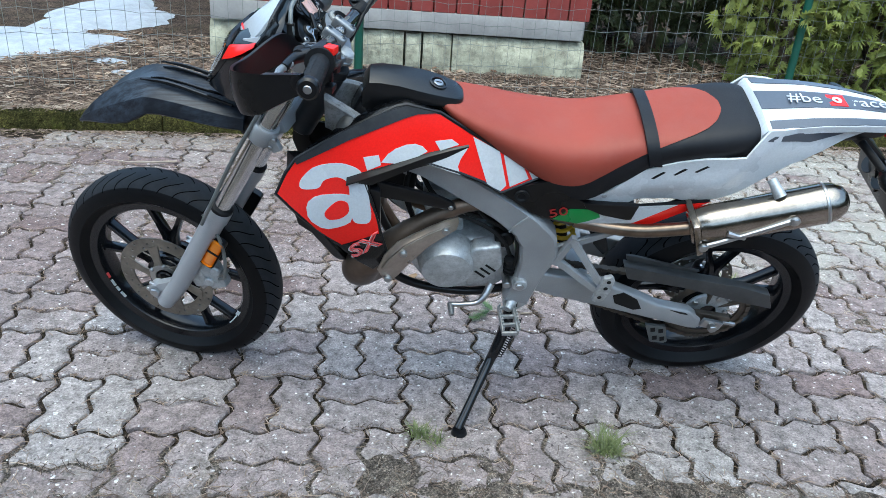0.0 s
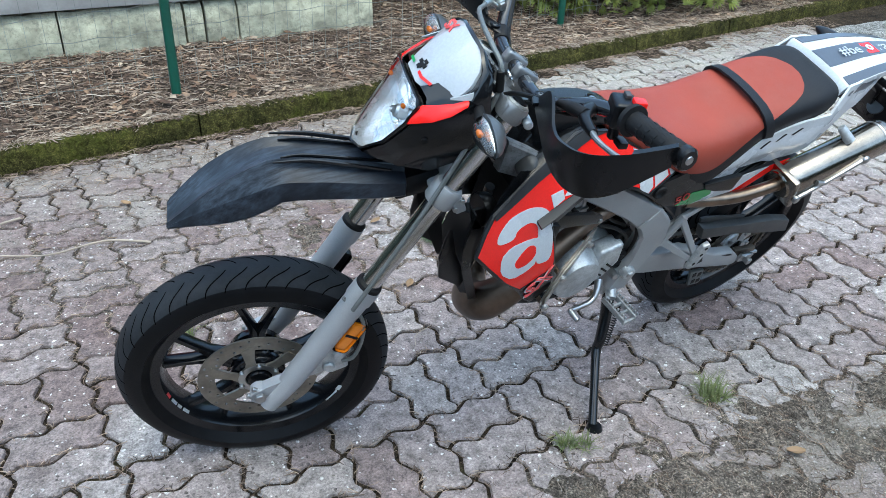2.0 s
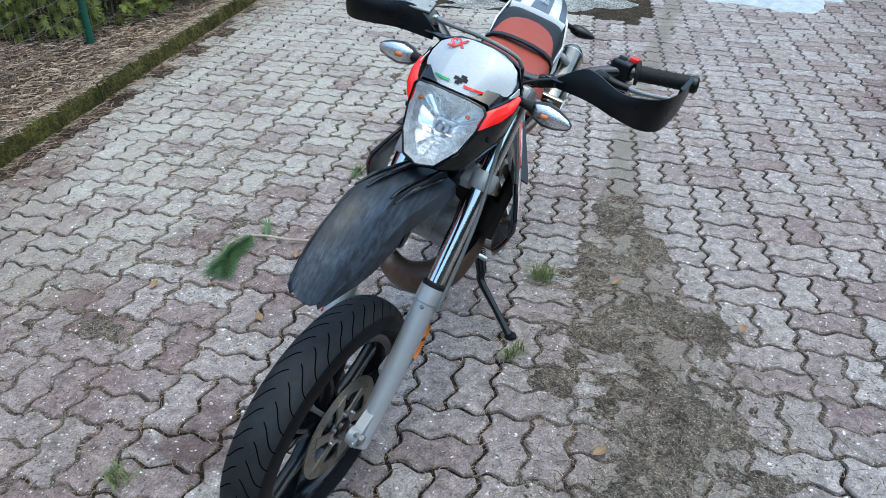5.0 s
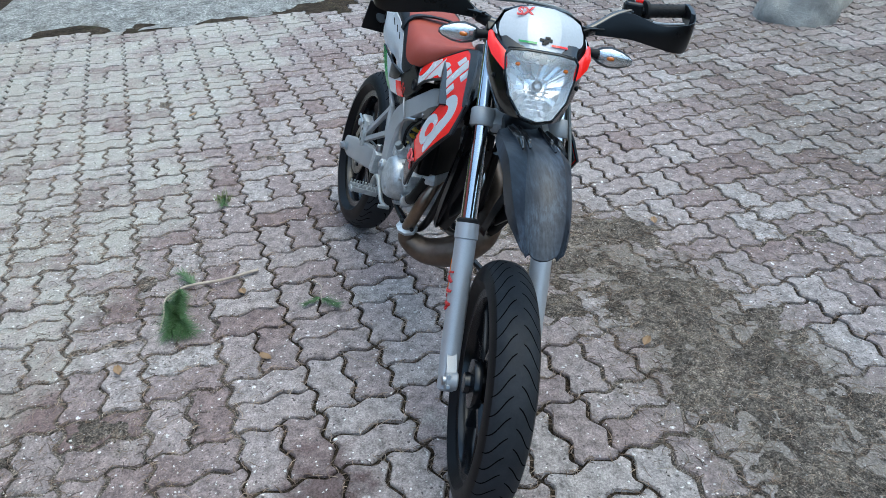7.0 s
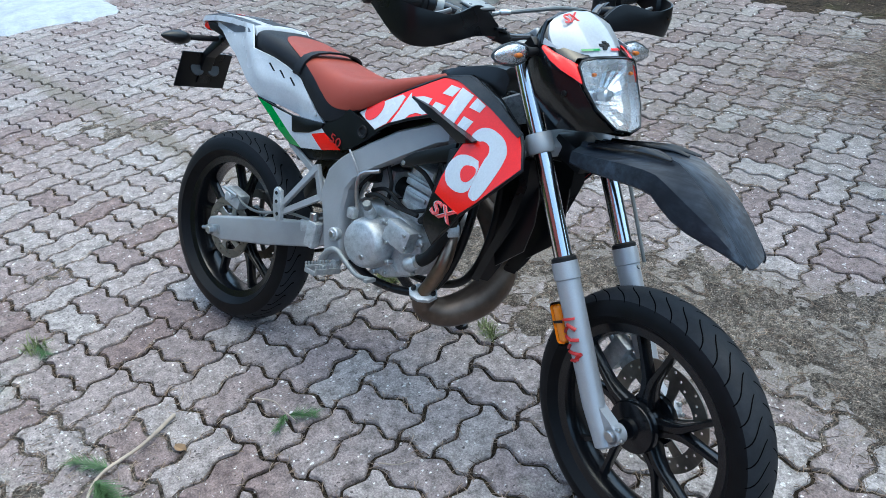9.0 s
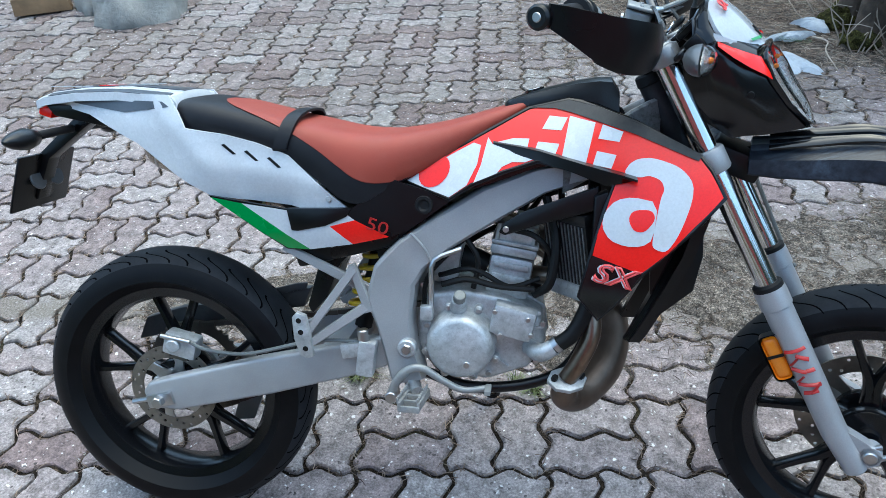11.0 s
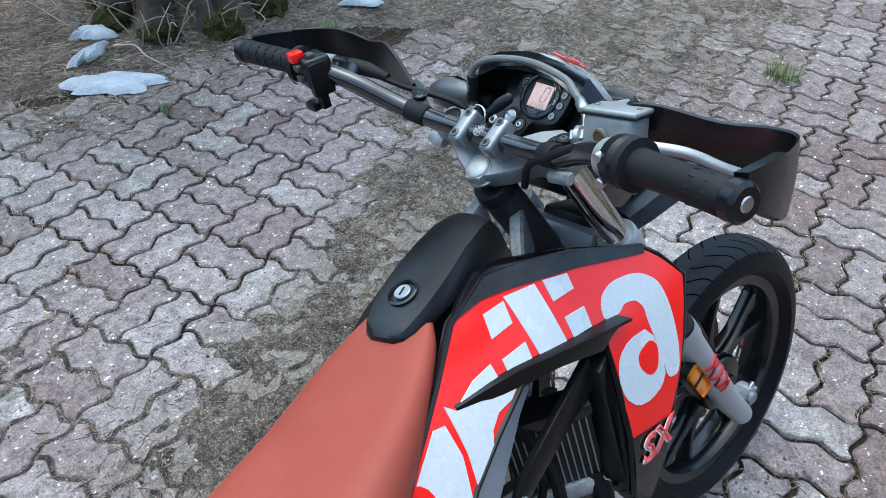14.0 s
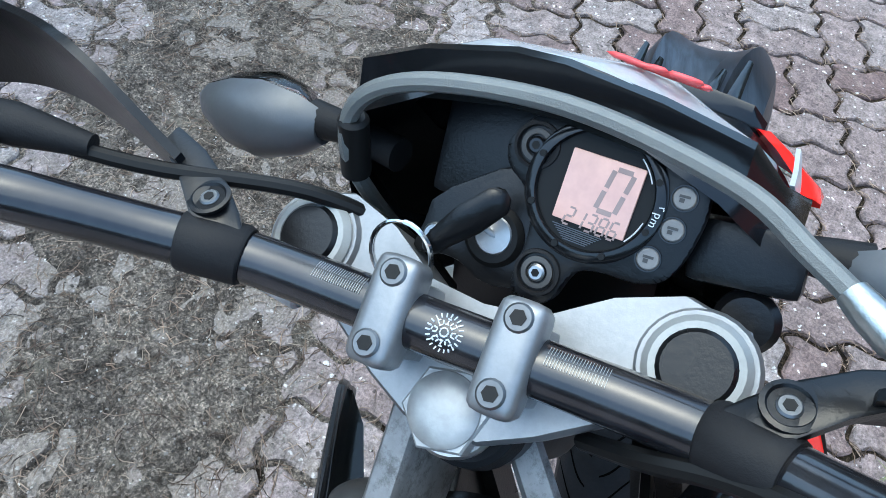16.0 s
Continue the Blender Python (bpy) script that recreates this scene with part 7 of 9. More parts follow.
for x, z in ((0.022, 0.642), (0.118, 0.610), (0.152, 0.540)):
    bolt("guard_bolt", (x, heat_y(x, z) + 0.008, z), (0, 1, 0), 0.009, BRIGHT, shield)
    part("guard_stay", rod((x, heat_y(x, z) - 0.055, z), (x, heat_y(x, z), z), 0.006, segs=10), EXHAUST, shield)
# silencer
A, B = Vector((-0.530, 0.152, 0.710)), Vector((-0.842, 0.165, 0.835))
dirn = (B - A).normalized()
sil = part("silencer", tube([A, A + dirn * 0.012, A + dirn * 0.05, A + dirn * 0.29, A + dirn * 0.310, A + dirn * 0.330, A + dirn * 0.338], (0.034, 0.044, 0.0455, 0.0455, 0.042, 0.030, 0.018), 30, 1), STAINLESS, bike, "polished steel silencer can")
part("silencer_ring", rod(A + dirn * 0.286, A + dirn * 0.294, 0.0468, segs=30, bevel=0.002), BRIGHT, sil)
side_v = Vector((0, 1, 0))
up_v = dirn.cross(side_v).normalized() * -1
q = lambda a, h, o=0.047: A + dirn * a + up_v * h + side_v * o
for a0, h0, a1, h1 in ((0.015, -0.020, 0.215, 0.014), (0.075, 0.010, 0.110, -0.012)):
    part("silencer_bracket", tube([q(a0, h0), q((a0 + a1) / 2, (h0 + h1) / 2, 0.049), q(a1, h1)], (0.007, 0.005, 0.007), 8, 3), BRIGHT, sil)
part("silencer_clasp", box(A + dirn * 0.012, (0.016, 0.096, 0.098), (0, math.degrees(math.atan2(0.125, 0.312)), 0), 0.006), STAINLESS, sil)
for a0, h0 in ((0.020, -0.018), (0.215, 0.014)):
    bolt("silencer_bolt", q(a0, h0, 0.050), (0, 1, 0), 0.011, BRIGHT, sil)
part("silencer_hanger", tube([A + dirn * 0.20 + up_v * 0.045, A + dirn * 0.19 + up_v * 0.075 - side_v * 0.03], (0.014, 0.010), 10, 1), ALU, sil)

# -- bodywork: one shroud each side, with a spike, graphics and side panels --
def shroud_y(x, z):
    """How far out the shroud stands: wider ahead, flaring downwards, drawn in towards its top."""
    u, v = x - 0.10, z - 0.78
    return 0.1511 + 0.1408 * u - 0.3454 * v - 0.0555 * u * u - 0.0346 * u * v - 1.2076 * v * v


SHROUD = [(-0.181, 0.797), (-0.135, 0.825), (-0.061, 0.867), (-0.009, 0.895), (0.055, 0.929), (0.095, 0.937), (0.128, 0.944), (0.150, 0.941), (0.250, 0.905), (0.355, 0.852), (0.374, 0.828), (0.395, 0.785), (0.345, 0.730), (0.262, 0.649), (0.222, 0.595), (0.188, 0.557),
          (0.153, 0.600), (0.172, 0.678), (0.194, 0.760), (0.209, 0.800), (0.150, 0.822), (0.074, 0.838), (0.010, 0.817), (-0.048, 0.793), (-0.090, 0.766)]
BLACK_TIP = [(0.153, 0.600), (0.188, 0.557), (0.222, 0.595), (0.262, 0.649), (0.172, 0.680)]
BLACK_TOP = [(0.055, 0.931), (0.095, 0.940), (0.128, 0.947), (0.151, 0.944), (0.251, 0.908), (0.358, 0.855), (0.351, 0.845), (0.244, 0.888), (0.133, 0.923), (0.103, 0.930)]


def decal(outline, s, lift=0.0012, depth=shroud_y):
    return shell(outline, lambda x, z: s * (depth(x, z) + lift), 0.001, 0.02)


def arc(cx, cz, rx, rz, a0, a1, n=14, tilt=0.0):
    out = []
    for k in range(n + 1):
        a = radians(a0 + (a1 - a0) * k / n)
        u, v = rx * math.cos(a), rz * math.sin(a)
        out.append((cx + u * math.cos(tilt) - v * math.sin(tilt), cz + u * math.sin(tilt) + v * math.cos(tilt)))
    return out


for s in (1, -1):
    sh = part("shroud", shell(SHROUD, lambda x, z: s * shroud_y(x, z), 0.006), RED, bike, "glossy red radiator shroud with white graphics")
    part("shroud_tip", decal(BLACK_TIP, s, 0.0015), GLOSS_BLACK, sh)
    part("shroud_edge", shell(BLACK_TOP, lambda x, z: s * (shroud_y(x, z) + 0.0025), 0.006, 0.02), TANK_GREY, sh)
    # the upper rim folds in towards the tank
    fold = bmesh.new()
    skin(fold, [[Vector((x, s * (shroud_y(x, z) + 0.003 - k * wide), z + lift * math.sin(k * 2.2) - 0.006 * k)) for k in (0.0, 0.25, 0.6, 1.0)] for x, z, wide, lift in ((0.060, 0.932, 0.010, 0.003), (0.095, 0.939, 0.022, 0.006), (0.128, 0.945, 0.030, 0.008), (0.180, 0.933, 0.032, 0.009), (0.250, 0.906, 0.032, 0.008), (0.320, 0.871, 0.026, 0.006), (0.357, 0.853, 0.012, 0.003))], cap=False, closed=False)
    bmesh.ops.solidify(fold, geom=list(fold.faces), thickness=0.003)
    part("shroud_fold", fold, GLOSS_BLACK, sh)
    edge = [Vector((x, s * (shroud_y(x, z) - 0.002), z)) for x, z in SHROUD]
    part("shroud_seam", tube(edge + edge[:1], 0.0042, 6, 1), BLACK, sh, "black rubber edge round the shroud")
    # large white emblem near the nose: a broad crook over a ring
    if s > 0:
        crook = [(0.346, 0.794), (0.346, 0.814), (0.317, 0.841), (0.264, 0.847), (0.223, 0.834), (0.207, 0.810), (0.201, 0.784), (0.190, 0.708), (0.229, 0.709), (0.238, 0.733), (0.242, 0.797), (0.249, 0.811), (0.268, 0.819), (0.297, 0.813), (0.305, 0.794)]
        ring = [(0.235, 0.778), (0.263, 0.783), (0.311, 0.781), (0.333, 0.763), (0.329, 0.725), (0.294, 0.697), (0.255, 0.704), (0.233, 0.718)]
        hole = [(0.297, 0.741), (0.266, 0.770), (0.244, 0.764), (0.240, 0.740), (0.259, 0.724), (0.287, 0.722)]
    else:
        crook = [(0.225, 0.821), (0.235, 0.838), (0.250, 0.847), (0.277, 0.849), (0.321, 0.835), (0.343, 0.810), (0.341, 0.779), (0.321, 0.724), (0.300, 0.690), (0.279, 0.696), (0.275, 0.706), (0.288, 0.782), (0.295, 0.796), (0.290, 0.812), (0.269, 0.820), (0.253, 0.815)]
        ring = [(0.284, 0.775), (0.242, 0.783), (0.213, 0.777), (0.194, 0.757), (0.189, 0.731), (0.203, 0.708), (0.230, 0.698), (0.258, 0.699), (0.277, 0.712)]
        hole = [(0.242, 0.761), (0.274, 0.763), (0.281, 0.747), (0.263, 0.724), (0.244, 0.725), (0.234, 0.745)]
    part("white_emblem", decal(rounded(crook, 2), s, 0.0012), WHITE_DECAL, sh)
    part("white_emblem", decal(rounded(ring, 1), s, 0.0016), WHITE_DECAL, sh)
    part("red_spot", decal(rounded(hole), s, 0.0024), RED, sh)
    part("shroud_inner", shell([(x * 0.995, z) for x, z in SHROUD], lambda x, z: s * (shroud_y(x, z) - 0.0085), 0.003), BLACK, sh)
    if s > 0:
        whites = ([(0.214, 0.855), (0.182, 0.858), (0.176, 0.839), (0.205, 0.829)], [(0.176, 0.844), (0.162, 0.860), (0.147, 0.869), (0.125, 0.876), (0.106, 0.877), (0.090, 0.872), (0.079, 0.862), (0.104, 0.851), (0.146, 0.841)], [(0.064, 0.881), (0.028, 0.883), (0.012, 0.873), (0.051, 0.863)],
                  [(0.077, 0.838), (0.025, 0.853), (-0.008, 0.866), (0.006, 0.845), (0.011, 0.830), (0.004, 0.812), (0.035, 0.823)], [(-0.018, 0.886), (-0.031, 0.880), (-0.079, 0.856), (-0.101, 0.784), (-0.089, 0.772), (-0.058, 0.788)],
                  [(-0.088, 0.850), (-0.136, 0.822), (-0.150, 0.796), (-0.109, 0.780)], [(-0.146, 0.816), (-0.178, 0.799), (-0.159, 0.794)])
    else:
        whites = ([(-0.176, 0.797), (-0.088, 0.847), (-0.047, 0.868), (-0.033, 0.864), (-0.039, 0.830), (-0.058, 0.792), (-0.091, 0.770)], [(-0.020, 0.878), (-0.011, 0.866), (0.066, 0.842), (0.050, 0.836), (0.027, 0.836), (0.008, 0.827), (-0.002, 0.815), (-0.045, 0.797), (-0.032, 0.829)],
                  [(-0.002, 0.870), (0.027, 0.877), (0.057, 0.877), (0.054, 0.861)], [(0.093, 0.917), (0.126, 0.914), (0.115, 0.892), (0.080, 0.894)], [(0.073, 0.872), (0.112, 0.869), (0.105, 0.851), (0.068, 0.858)], [(0.130, 0.917), (0.176, 0.906), (0.160, 0.838), (0.117, 0.847)],
                  [(0.189, 0.903), (0.225, 0.891), (0.218, 0.874), (0.181, 0.879)], [(0.179, 0.858), (0.213, 0.852), (0.204, 0.829), (0.172, 0.835)])
        part("red_spot", decal(arc(-0.121, 0.816, 0.034, 0.025, 0, 360, 20, 0.75)[:-1], s, 0.0024), RED, sh)
    for w in whites:
        part("white_graphic", decal(w, s), WHITE_DECAL, sh)
    # red outlined model mark on the black tip
    flat = shroud_y(0.210, 0.643) + 0.0035
    mark = outlined("SX", 0.054 if s > 0 else 0.049, pose(0.210, s * flat, 0.643, 90, 0, 0 if s < 0 else 180) @ Matrix.Rotation(radians(-10 if s < 0 else 33), 4, "Z"), RED_TEXT, sh, "model_mark", 1.2, stroke=0.0021)
    fill = letters("SX", 0.054 if s > 0 else 0.049, pose(0.210, s * flat, 0.643, 90, 0, 0 if s < 0 else 180) @ Matrix.Rotation(radians(-10 if s < 0 else 33), 4, "Z") @ Matrix(((1, 0.30, 0, 0), (0, 1, 0, 0), (0, 0, 1, 0), (0, 0, 0, 1))), WHITE_DECAL, sh, "model_letters", 1.2)
    for v in list(mark.data.vertices) + list(fill.data.vertices):
        v.co.y += s * (shroud_y(v.co.x, v.co.z) + 0.0045 - flat)
    # the pointed air scoop above the frame beam
    sc = bmesh.new()
    rows = []
    for x, zt, zb, o in ((-0.010, 0.869, 0.866, 0.002), (0.030, 0.864, 0.850, 0.005), (0.075, 0.857, 0.838, 0.009), (0.133, 0.842, 0.822, 0.013), (0.195, 0.827, 0.800, 0.018), (0.222, 0.821, 0.805, 0.020), (0.248, 0.814, 0.812, 0.020)):
        y, yb = shroud_y(x, zt), shroud_y(x, zb)
        rows.append([Vector((x, s * a, z)) for a, z in ((y - 0.002, zt + 0.003), (y + o, zt), (y + o, zt - 0.004), (yb + o * 0.2, zb), (yb - 0.022, zb - 0.002), (y - 0.022, zt))])
    skin(sc, rows)
    part("air_scoop", sc, BLACK, sh, "black pointed air scoop")
    part("shroud_strut", moved(slab([(0.002, 0.702), (0.012, 0.720), (0.046, 0.742), (0.186, 0.797), (0.184, 0.752), (0.086, 0.722), (0.014, 0.696)], s * -0.006, s * 0.006, 0.004), Matrix.Translation((0, s * 0.113, 0)) @ Matrix.Rotation(s * 0.14, 4, "Z")), BLACK, sh)
    bolt("strut_bolt", (0.016, s * 0.119, 0.709), (0, s, 0), 0.006, BRIGHT, sh)
    part("shroud_lining", slab([(0.172, 0.590), (0.176, 0.780), (0.200, 0.790), (0.215, 0.600)], s * 0.125, s * 0.160, 0.004), BLACK, sh)
    wing = slab([(0.285, 0.785), (0.368, 0.785), (0.384, 0.715), (0.386, 0.650), (0.372, 0.582), (0.305, 0.525), (0.292, 0.565), (0.288, 0.650)], s * 0.066, s * 0.074, 0.003)
    part("shield_wing", wing, BLACK, bike)
    # radiator shield behind the front wheel
    rows = []
    for x, z, y0, y1 in ((0.352, 0.800, 0.060, 0.130), (0.358, 0.740, 0.055, 0.132), (0.335, 0.660, 0.050, 0.124), (0.300, 0.580, 0.050, 0.112), (0.262, 0.500, 0.055, 0.096), (0.250, 0.478, 0.060, 0.086)):
        rows.append([Vector((x + o + 0.03 * (k == 0), s * y, z)) for o, ys in ((0.004, (y0, (y0 + y1) / 2, y1)), (-0.004, (y1, (y0 + y1) / 2, y0))) for k, y in enumerate(ys)])
    bm = bmesh.new()
    skin(bm, rows)
    part("mud_shield", bm, BLACK, bike, "black plastic mud shield")
    # rear half: black side panel and tricolour strip
    pan = [(-0.085, 0.764), (-0.181, 0.795), (-0.196, 0.801), (-0.280, 0.745), (-0.415, 0.741), (-0.572, 0.766), (-0.419, 0.659), (-0.371, 0.657), (-0.230, 0.683), (-0.210, 0.688), (-0.172, 0.702)]
    def panel_y(x, z):
        return 0.119 - 0.02 * max(0.0, x + 0.2) - 0.25 * max(0.0, 0.69 - z)
    side_panel = part("side_panel", shell(pan, lambda x, z: s * panel_y(x, z), 0.008, 0.03), BLACK, bike, "black side panel with a green, white and red strip")
    if s < 0:
        strips = (([(-0.210, 0.689), (-0.277, 0.721), (-0.327, 0.708), (-0.283, 0.672)], RED), ([(-0.277, 0.721), (-0.300, 0.738), (-0.415, 0.739), (-0.503, 0.751), (-0.371, 0.659), (-0.283, 0.672), (-0.327, 0.708)], WHITE_DECAL), ([(-0.503, 0.751), (-0.568, 0.763), (-0.417, 0.661), (-0.371, 0.659)], GREEN))
    else:
        strips = (([(-0.222, 0.687), (-0.258, 0.722), (-0.323, 0.722), (-0.331, 0.700), (-0.283, 0.672)], GREEN), ([(-0.323, 0.722), (-0.345, 0.742), (-0.415, 0.740), (-0.500, 0.751), (-0.373, 0.659), (-0.283, 0.672), (-0.331, 0.700)], WHITE_DECAL), ([(-0.500, 0.751), (-0.568, 0.763), (-0.430, 0.668), (-0.415, 0.661), (-0.373, 0.659)], RED))
    for o, mat in strips:
        part("strip", decal(o, s, 0.0014, panel_y), mat, side_panel)
    m = pose(-0.232, s * (panel_y(-0.232, 0.70) + 0.002), 0.709, 90, 0, 0 if s < 0 else 180)
    letters("50", 0.036, m @ Matrix.Rotation(radians(-18 if s < 0 else 18), 4, "Z"), DULL_RED, side_panel, "displacement_lettering", 1.3)
    part("panel_flap", slab([(-0.283, 0.744), (-0.330, 0.744), (-0.412, 0.743), (-0.404, 0.699), (-0.392, 0.698), (-0.335, 0.709), (-0.292, 0.728)], s * 0.112, s * 0.1235, 0.002), BLACK, side_panel)
    rub = lathe([(0, 0.0), (0.008, 0.001), (0.012, 0.005), (0.017, 0.005), (0.018, 0.0)], (0, 0, 0), "y", 22)
    moved(rub, pose(-0.140, s * 0.1185, 0.753, 0, 0, 0 if s > 0 else 180))
    part("panel_grommet", rub, RUBBER, side_panel)
    # white tail side
    tail = [(-0.288, 0.738), (-0.345, 0.790), (-0.405, 0.846), (-0.466, 0.869), (-0.530, 0.886), (-0.570, 0.892), (-0.606, 0.898), (-0.622, 0.928), (-0.642, 0.960), (-0.790, 0.966), (-0.960, 0.955), (-0.952, 0.944), (-0.840, 0.920), (-0.723, 0.866), (-0.640, 0.808), (-0.567, 0.763), (-0.512, 0.758), (-0.387, 0.742)]
    def tail_y(x, z):
        w = 0.114 + 0.010 * max(0.0, 1 - abs(x + 0.60) / 0.12) - 0.030 * max(0.0, (-x - 0.60) / 0.2) - 0.030 * max(0.0, (-x - 0.75) / 0.2)
        fold = max(0.0, 1 - abs(z - (0.762 + (-0.512 - x) * 1.17)) / 0.03) if x < -0.50 else 0.0
        crease = max(0.0, 1 - abs(z - (0.804 + (-0.432 - x) * 0.23)) / 0.025) if -0.58 < x < -0.30 else 0.0
        return w - 0.16 * max(0.0, z - 0.90) - 0.28 * max(0.0, 0.80 - z) * (1 if x < -0.4 else 0.3) + 0.006 * fold + 0.006 * crease
    ts = part("tail_panel", shell(tail, lambda x, z: s * tail_y(x, z), 0.006, 0.02), WHITE, bike, "white plastic tail side panel with three slots")
    for x, z in ((-0.433, 0.834), (-0.478, 0.847), (-0.522, 0.860)):
        part("tail_slot", shell([(x + 0.014, z - 0.012), (x + 0.008, z - 0.013), (x - 0.014, z + 0.006), (x - 0.008, z + 0.008)], lambda a, b: s * (tail_y(a, b) + 0.001), 0.002, 0.05), BUNDLE, ts)
    bolt("tail_bolt", (-0.328, s * (tail_y(-0.328, 0.761) + 0.001), 0.761), (0, s, 0), 0.006, ALU, ts, 0.002)
    part("tail_decal", shell([(-0.640, 0.938), (-0.655, 0.948), (-0.860, 0.952), (-0.935, 0.952), (-0.860, 0.940), (-0.745, 0.926)], lambda x, z: s * (tail_y(x, z) + 0.0014), 0.001, 0.03), GREY_DECAL, ts)
# tail top: white deck with dark bands, wording and lamp
deck = bmesh.new()
rows = []
for x, z, w in ((-0.632, 0.944, 0.096), (-0.640, 0.9555, 0.098), (-0.760, 0.9655, 0.086), (-0.860, 0.9635, 0.072), (-0.940, 0.9545, 0.056), (-0.968, 0.946, 0.044)):
    rows.append([Vector((x, u * w, z + 0.010 * (1 - u * u))) for u in (-1, -0.6, -0.3, 0, 0.3, 0.6, 1)] + [Vector((x, u * w, z - 0.016)) for u in (1, 0, -1)])
skin(deck, rows)
tail_top = part("tail_deck", deck, WHITE, bike, "white tail deck with dark bands")
DECK = ((-0.640, 0.9555, 0.098), (-0.760, 0.9655, 0.086), (-0.860, 0.9635, 0.072), (-0.940, 0.9545, 0.056))


def deck_band(name, u0, u1, material, x0=-0.640, x1=-0.940):
    """A dark band lying on the tail deck, between two shares of its half width."""
    bm, rows = bmesh.new(), []
    for k in range(7):
        x = x0 + (x1 - x0) * k / 6
        for (xa, za, wa), (xb, zb, wb) in zip(DECK, DECK[1:]):
            if xb - 1e-6 <= x <= xa + 1e-6:
                t = (xa - x) / (xa - xb)
                z, w = za + (zb - za) * t, wa + (wb - wa) * t
        rows.append([Vector((x, u * w, z + 0.010 * (1 - u * u) + o)) for o, us in ((0.0016, (u0, (u0 + u1) / 2, u1)), (0.0004, (u1, (u0 + u1) / 2, u0))) for u in us])
    skin(bm, rows)
    return part(name, bm, material, tail_top)


deck_band("deck_band", -0.34, 0.34, GREY_DECAL)
for sgn in (1, -1):
    deck_band("deck_band", 0.72 * sgn, 0.98 * sgn, GREY_DECAL, -0.648, -0.930)
for text, x, z in (("#be", -0.742, 0.9768), ("racer", -0.902, 0.9735)):
    letters(text, 0.046, pose(x, 0.0, z, 0, 0, 180), WHITE_DECAL, tail_top, "slogan_lettering", 1.1)
part("red_square", box((-0.816, 0.0, 0.9745), (0.040, 0.040, 0.003), (0, 0, 0), 0), RED, tail_top)
part("square_mark", lathe([(0.004, 0.0), (0.004, 0.001), (0.011, 0.001), (0.011, 0.0)], (-0.816, 0.0, 0.9765), "z", 16), WHITE_DECAL, tail_top)
part("tail_underside", slab([(-0.560, 0.770), (-0.620, 0.930), (-0.950, 0.940), (-0.930, 0.915), (-0.760, 0.880), (-0.650, 0.810)], -0.045, 0.045, 0.006), BLACK, bike)
# number plate carrier, plate, rear lamps
part("plate_carrier", slab([(-0.840, 0.915), (-0.900, 0.912), (-1.000, 0.830), (-1.030, 0.735), (-1.015, 0.732), (-0.975, 0.822), (-0.880, 0.890)], -0.020, 0.020, 0.003), BLACK, bike, "black number plate carrier")
pl = part("number_plate", moved(box((0, 0, 0), (0.006, 0.190, 0.125), (0, 0, 0), 0.003), pose(-1.010, 0, 0.775, 0, 18, 0)), BLACK, bike, "small number plate seen from its black back")
for yy in (-0.03, 0.03):
    part("plate_boss", rod((-1.004, yy, 0.780), (-0.998, yy, 0.782), 0.024, segs=24, bevel=0.002), LAMP_BODY, pl, "grey round boss on the plate")
part("tail_lamp", box((-0.955, 0, 0.925), (0.030, 0.075, 0.024), (0, 20, 0), 0.006), RED, bike, "red tail lamp")
for s in (1, -1):
    st = part("indicator_stalk", tube([(-0.905, 0.030 * s, 0.888), (-0.915, 0.090 * s, 0.885), (-0.920, 0.125 * s, 0.883)], 0.009, 10, 3), RUBBER, bike)
    rows = []
    for yy, w in ((0.118, 0.010), (0.130, 0.020), (0.155, 0.026), (0.185, 0.020), (0.208, 0.010), (0.216, 0.003)):
        rows.append([Vector((-0.925 + w * math.cos(t), yy * s, 0.880 + 0.85 * w * math.sin(t))) for t in (2 * math.pi * j / 14 for j in range(14))])
    bm = bmesh.new()
    skin(bm, rows)
    part("indicator_body", bm, BLACK, st, "dark rear indicator")
# -- seat --
seat_rows, top_rows = [], []
SEAT = [(0.052, 0.942, 0.040, 0.926), (0.020, 0.932, 0.060, 0.908), (-0.050, 0.912, 0.084, 0.872), (-0.120, 0.894, 0.100, 0.832), (-0.200, 0.881, 0.117, 0.788), (-0.260, 0.881, 0.122, 0.756), (-0.300, 0.886, 0.122, 0.762), (-0.350, 0.897, 0.117, 0.800),
        (-0.420, 0.912, 0.110, 0.848), (-0.500, 0.932, 0.110, 0.876), (-0.570, 0.947, 0.111, 0.889), (-0.620, 0.952, 0.102, 0.899), (-0.650, 0.944, 0.080, 0.925)]
PROF = [(-1.0, 0.0), (-1.02, 0.35), (-0.97, 0.66), (-0.84, 0.88), (-0.62, 0.98), (-0.3, 1.0), (0, 1.0), (0.3, 1.0), (0.62, 0.98), (0.84, 0.88), (0.97, 0.66), (1.02, 0.35), (1.0, 0.0)]
FINE = spline([(u, v, 0) for u, v in PROF], 4)
line = [spline([(x, v, 0) for x, *rest in SEAT for v in (rest[k],)], 14) for k in range(3)]
for i in range(len(line[0])):
    x = line[0][i].x
    zt, w, zb = line[0][i].y, line[1][i].y, line[2][i].y
    seat_rows.append([Vector((x, p.x * w, zb + (zt - zb) * p.y)) for p in FINE] + [Vector((x, 0.8 * w, zb - 0.004)), Vector((x, -0.8 * w, zb - 0.004))])
bm = bmesh.new()
vs = skin(bm, seat_rows)


seat = part("seat", bm, SEAT_BLACK, bike, "long seat in rust-red and black vinyl")
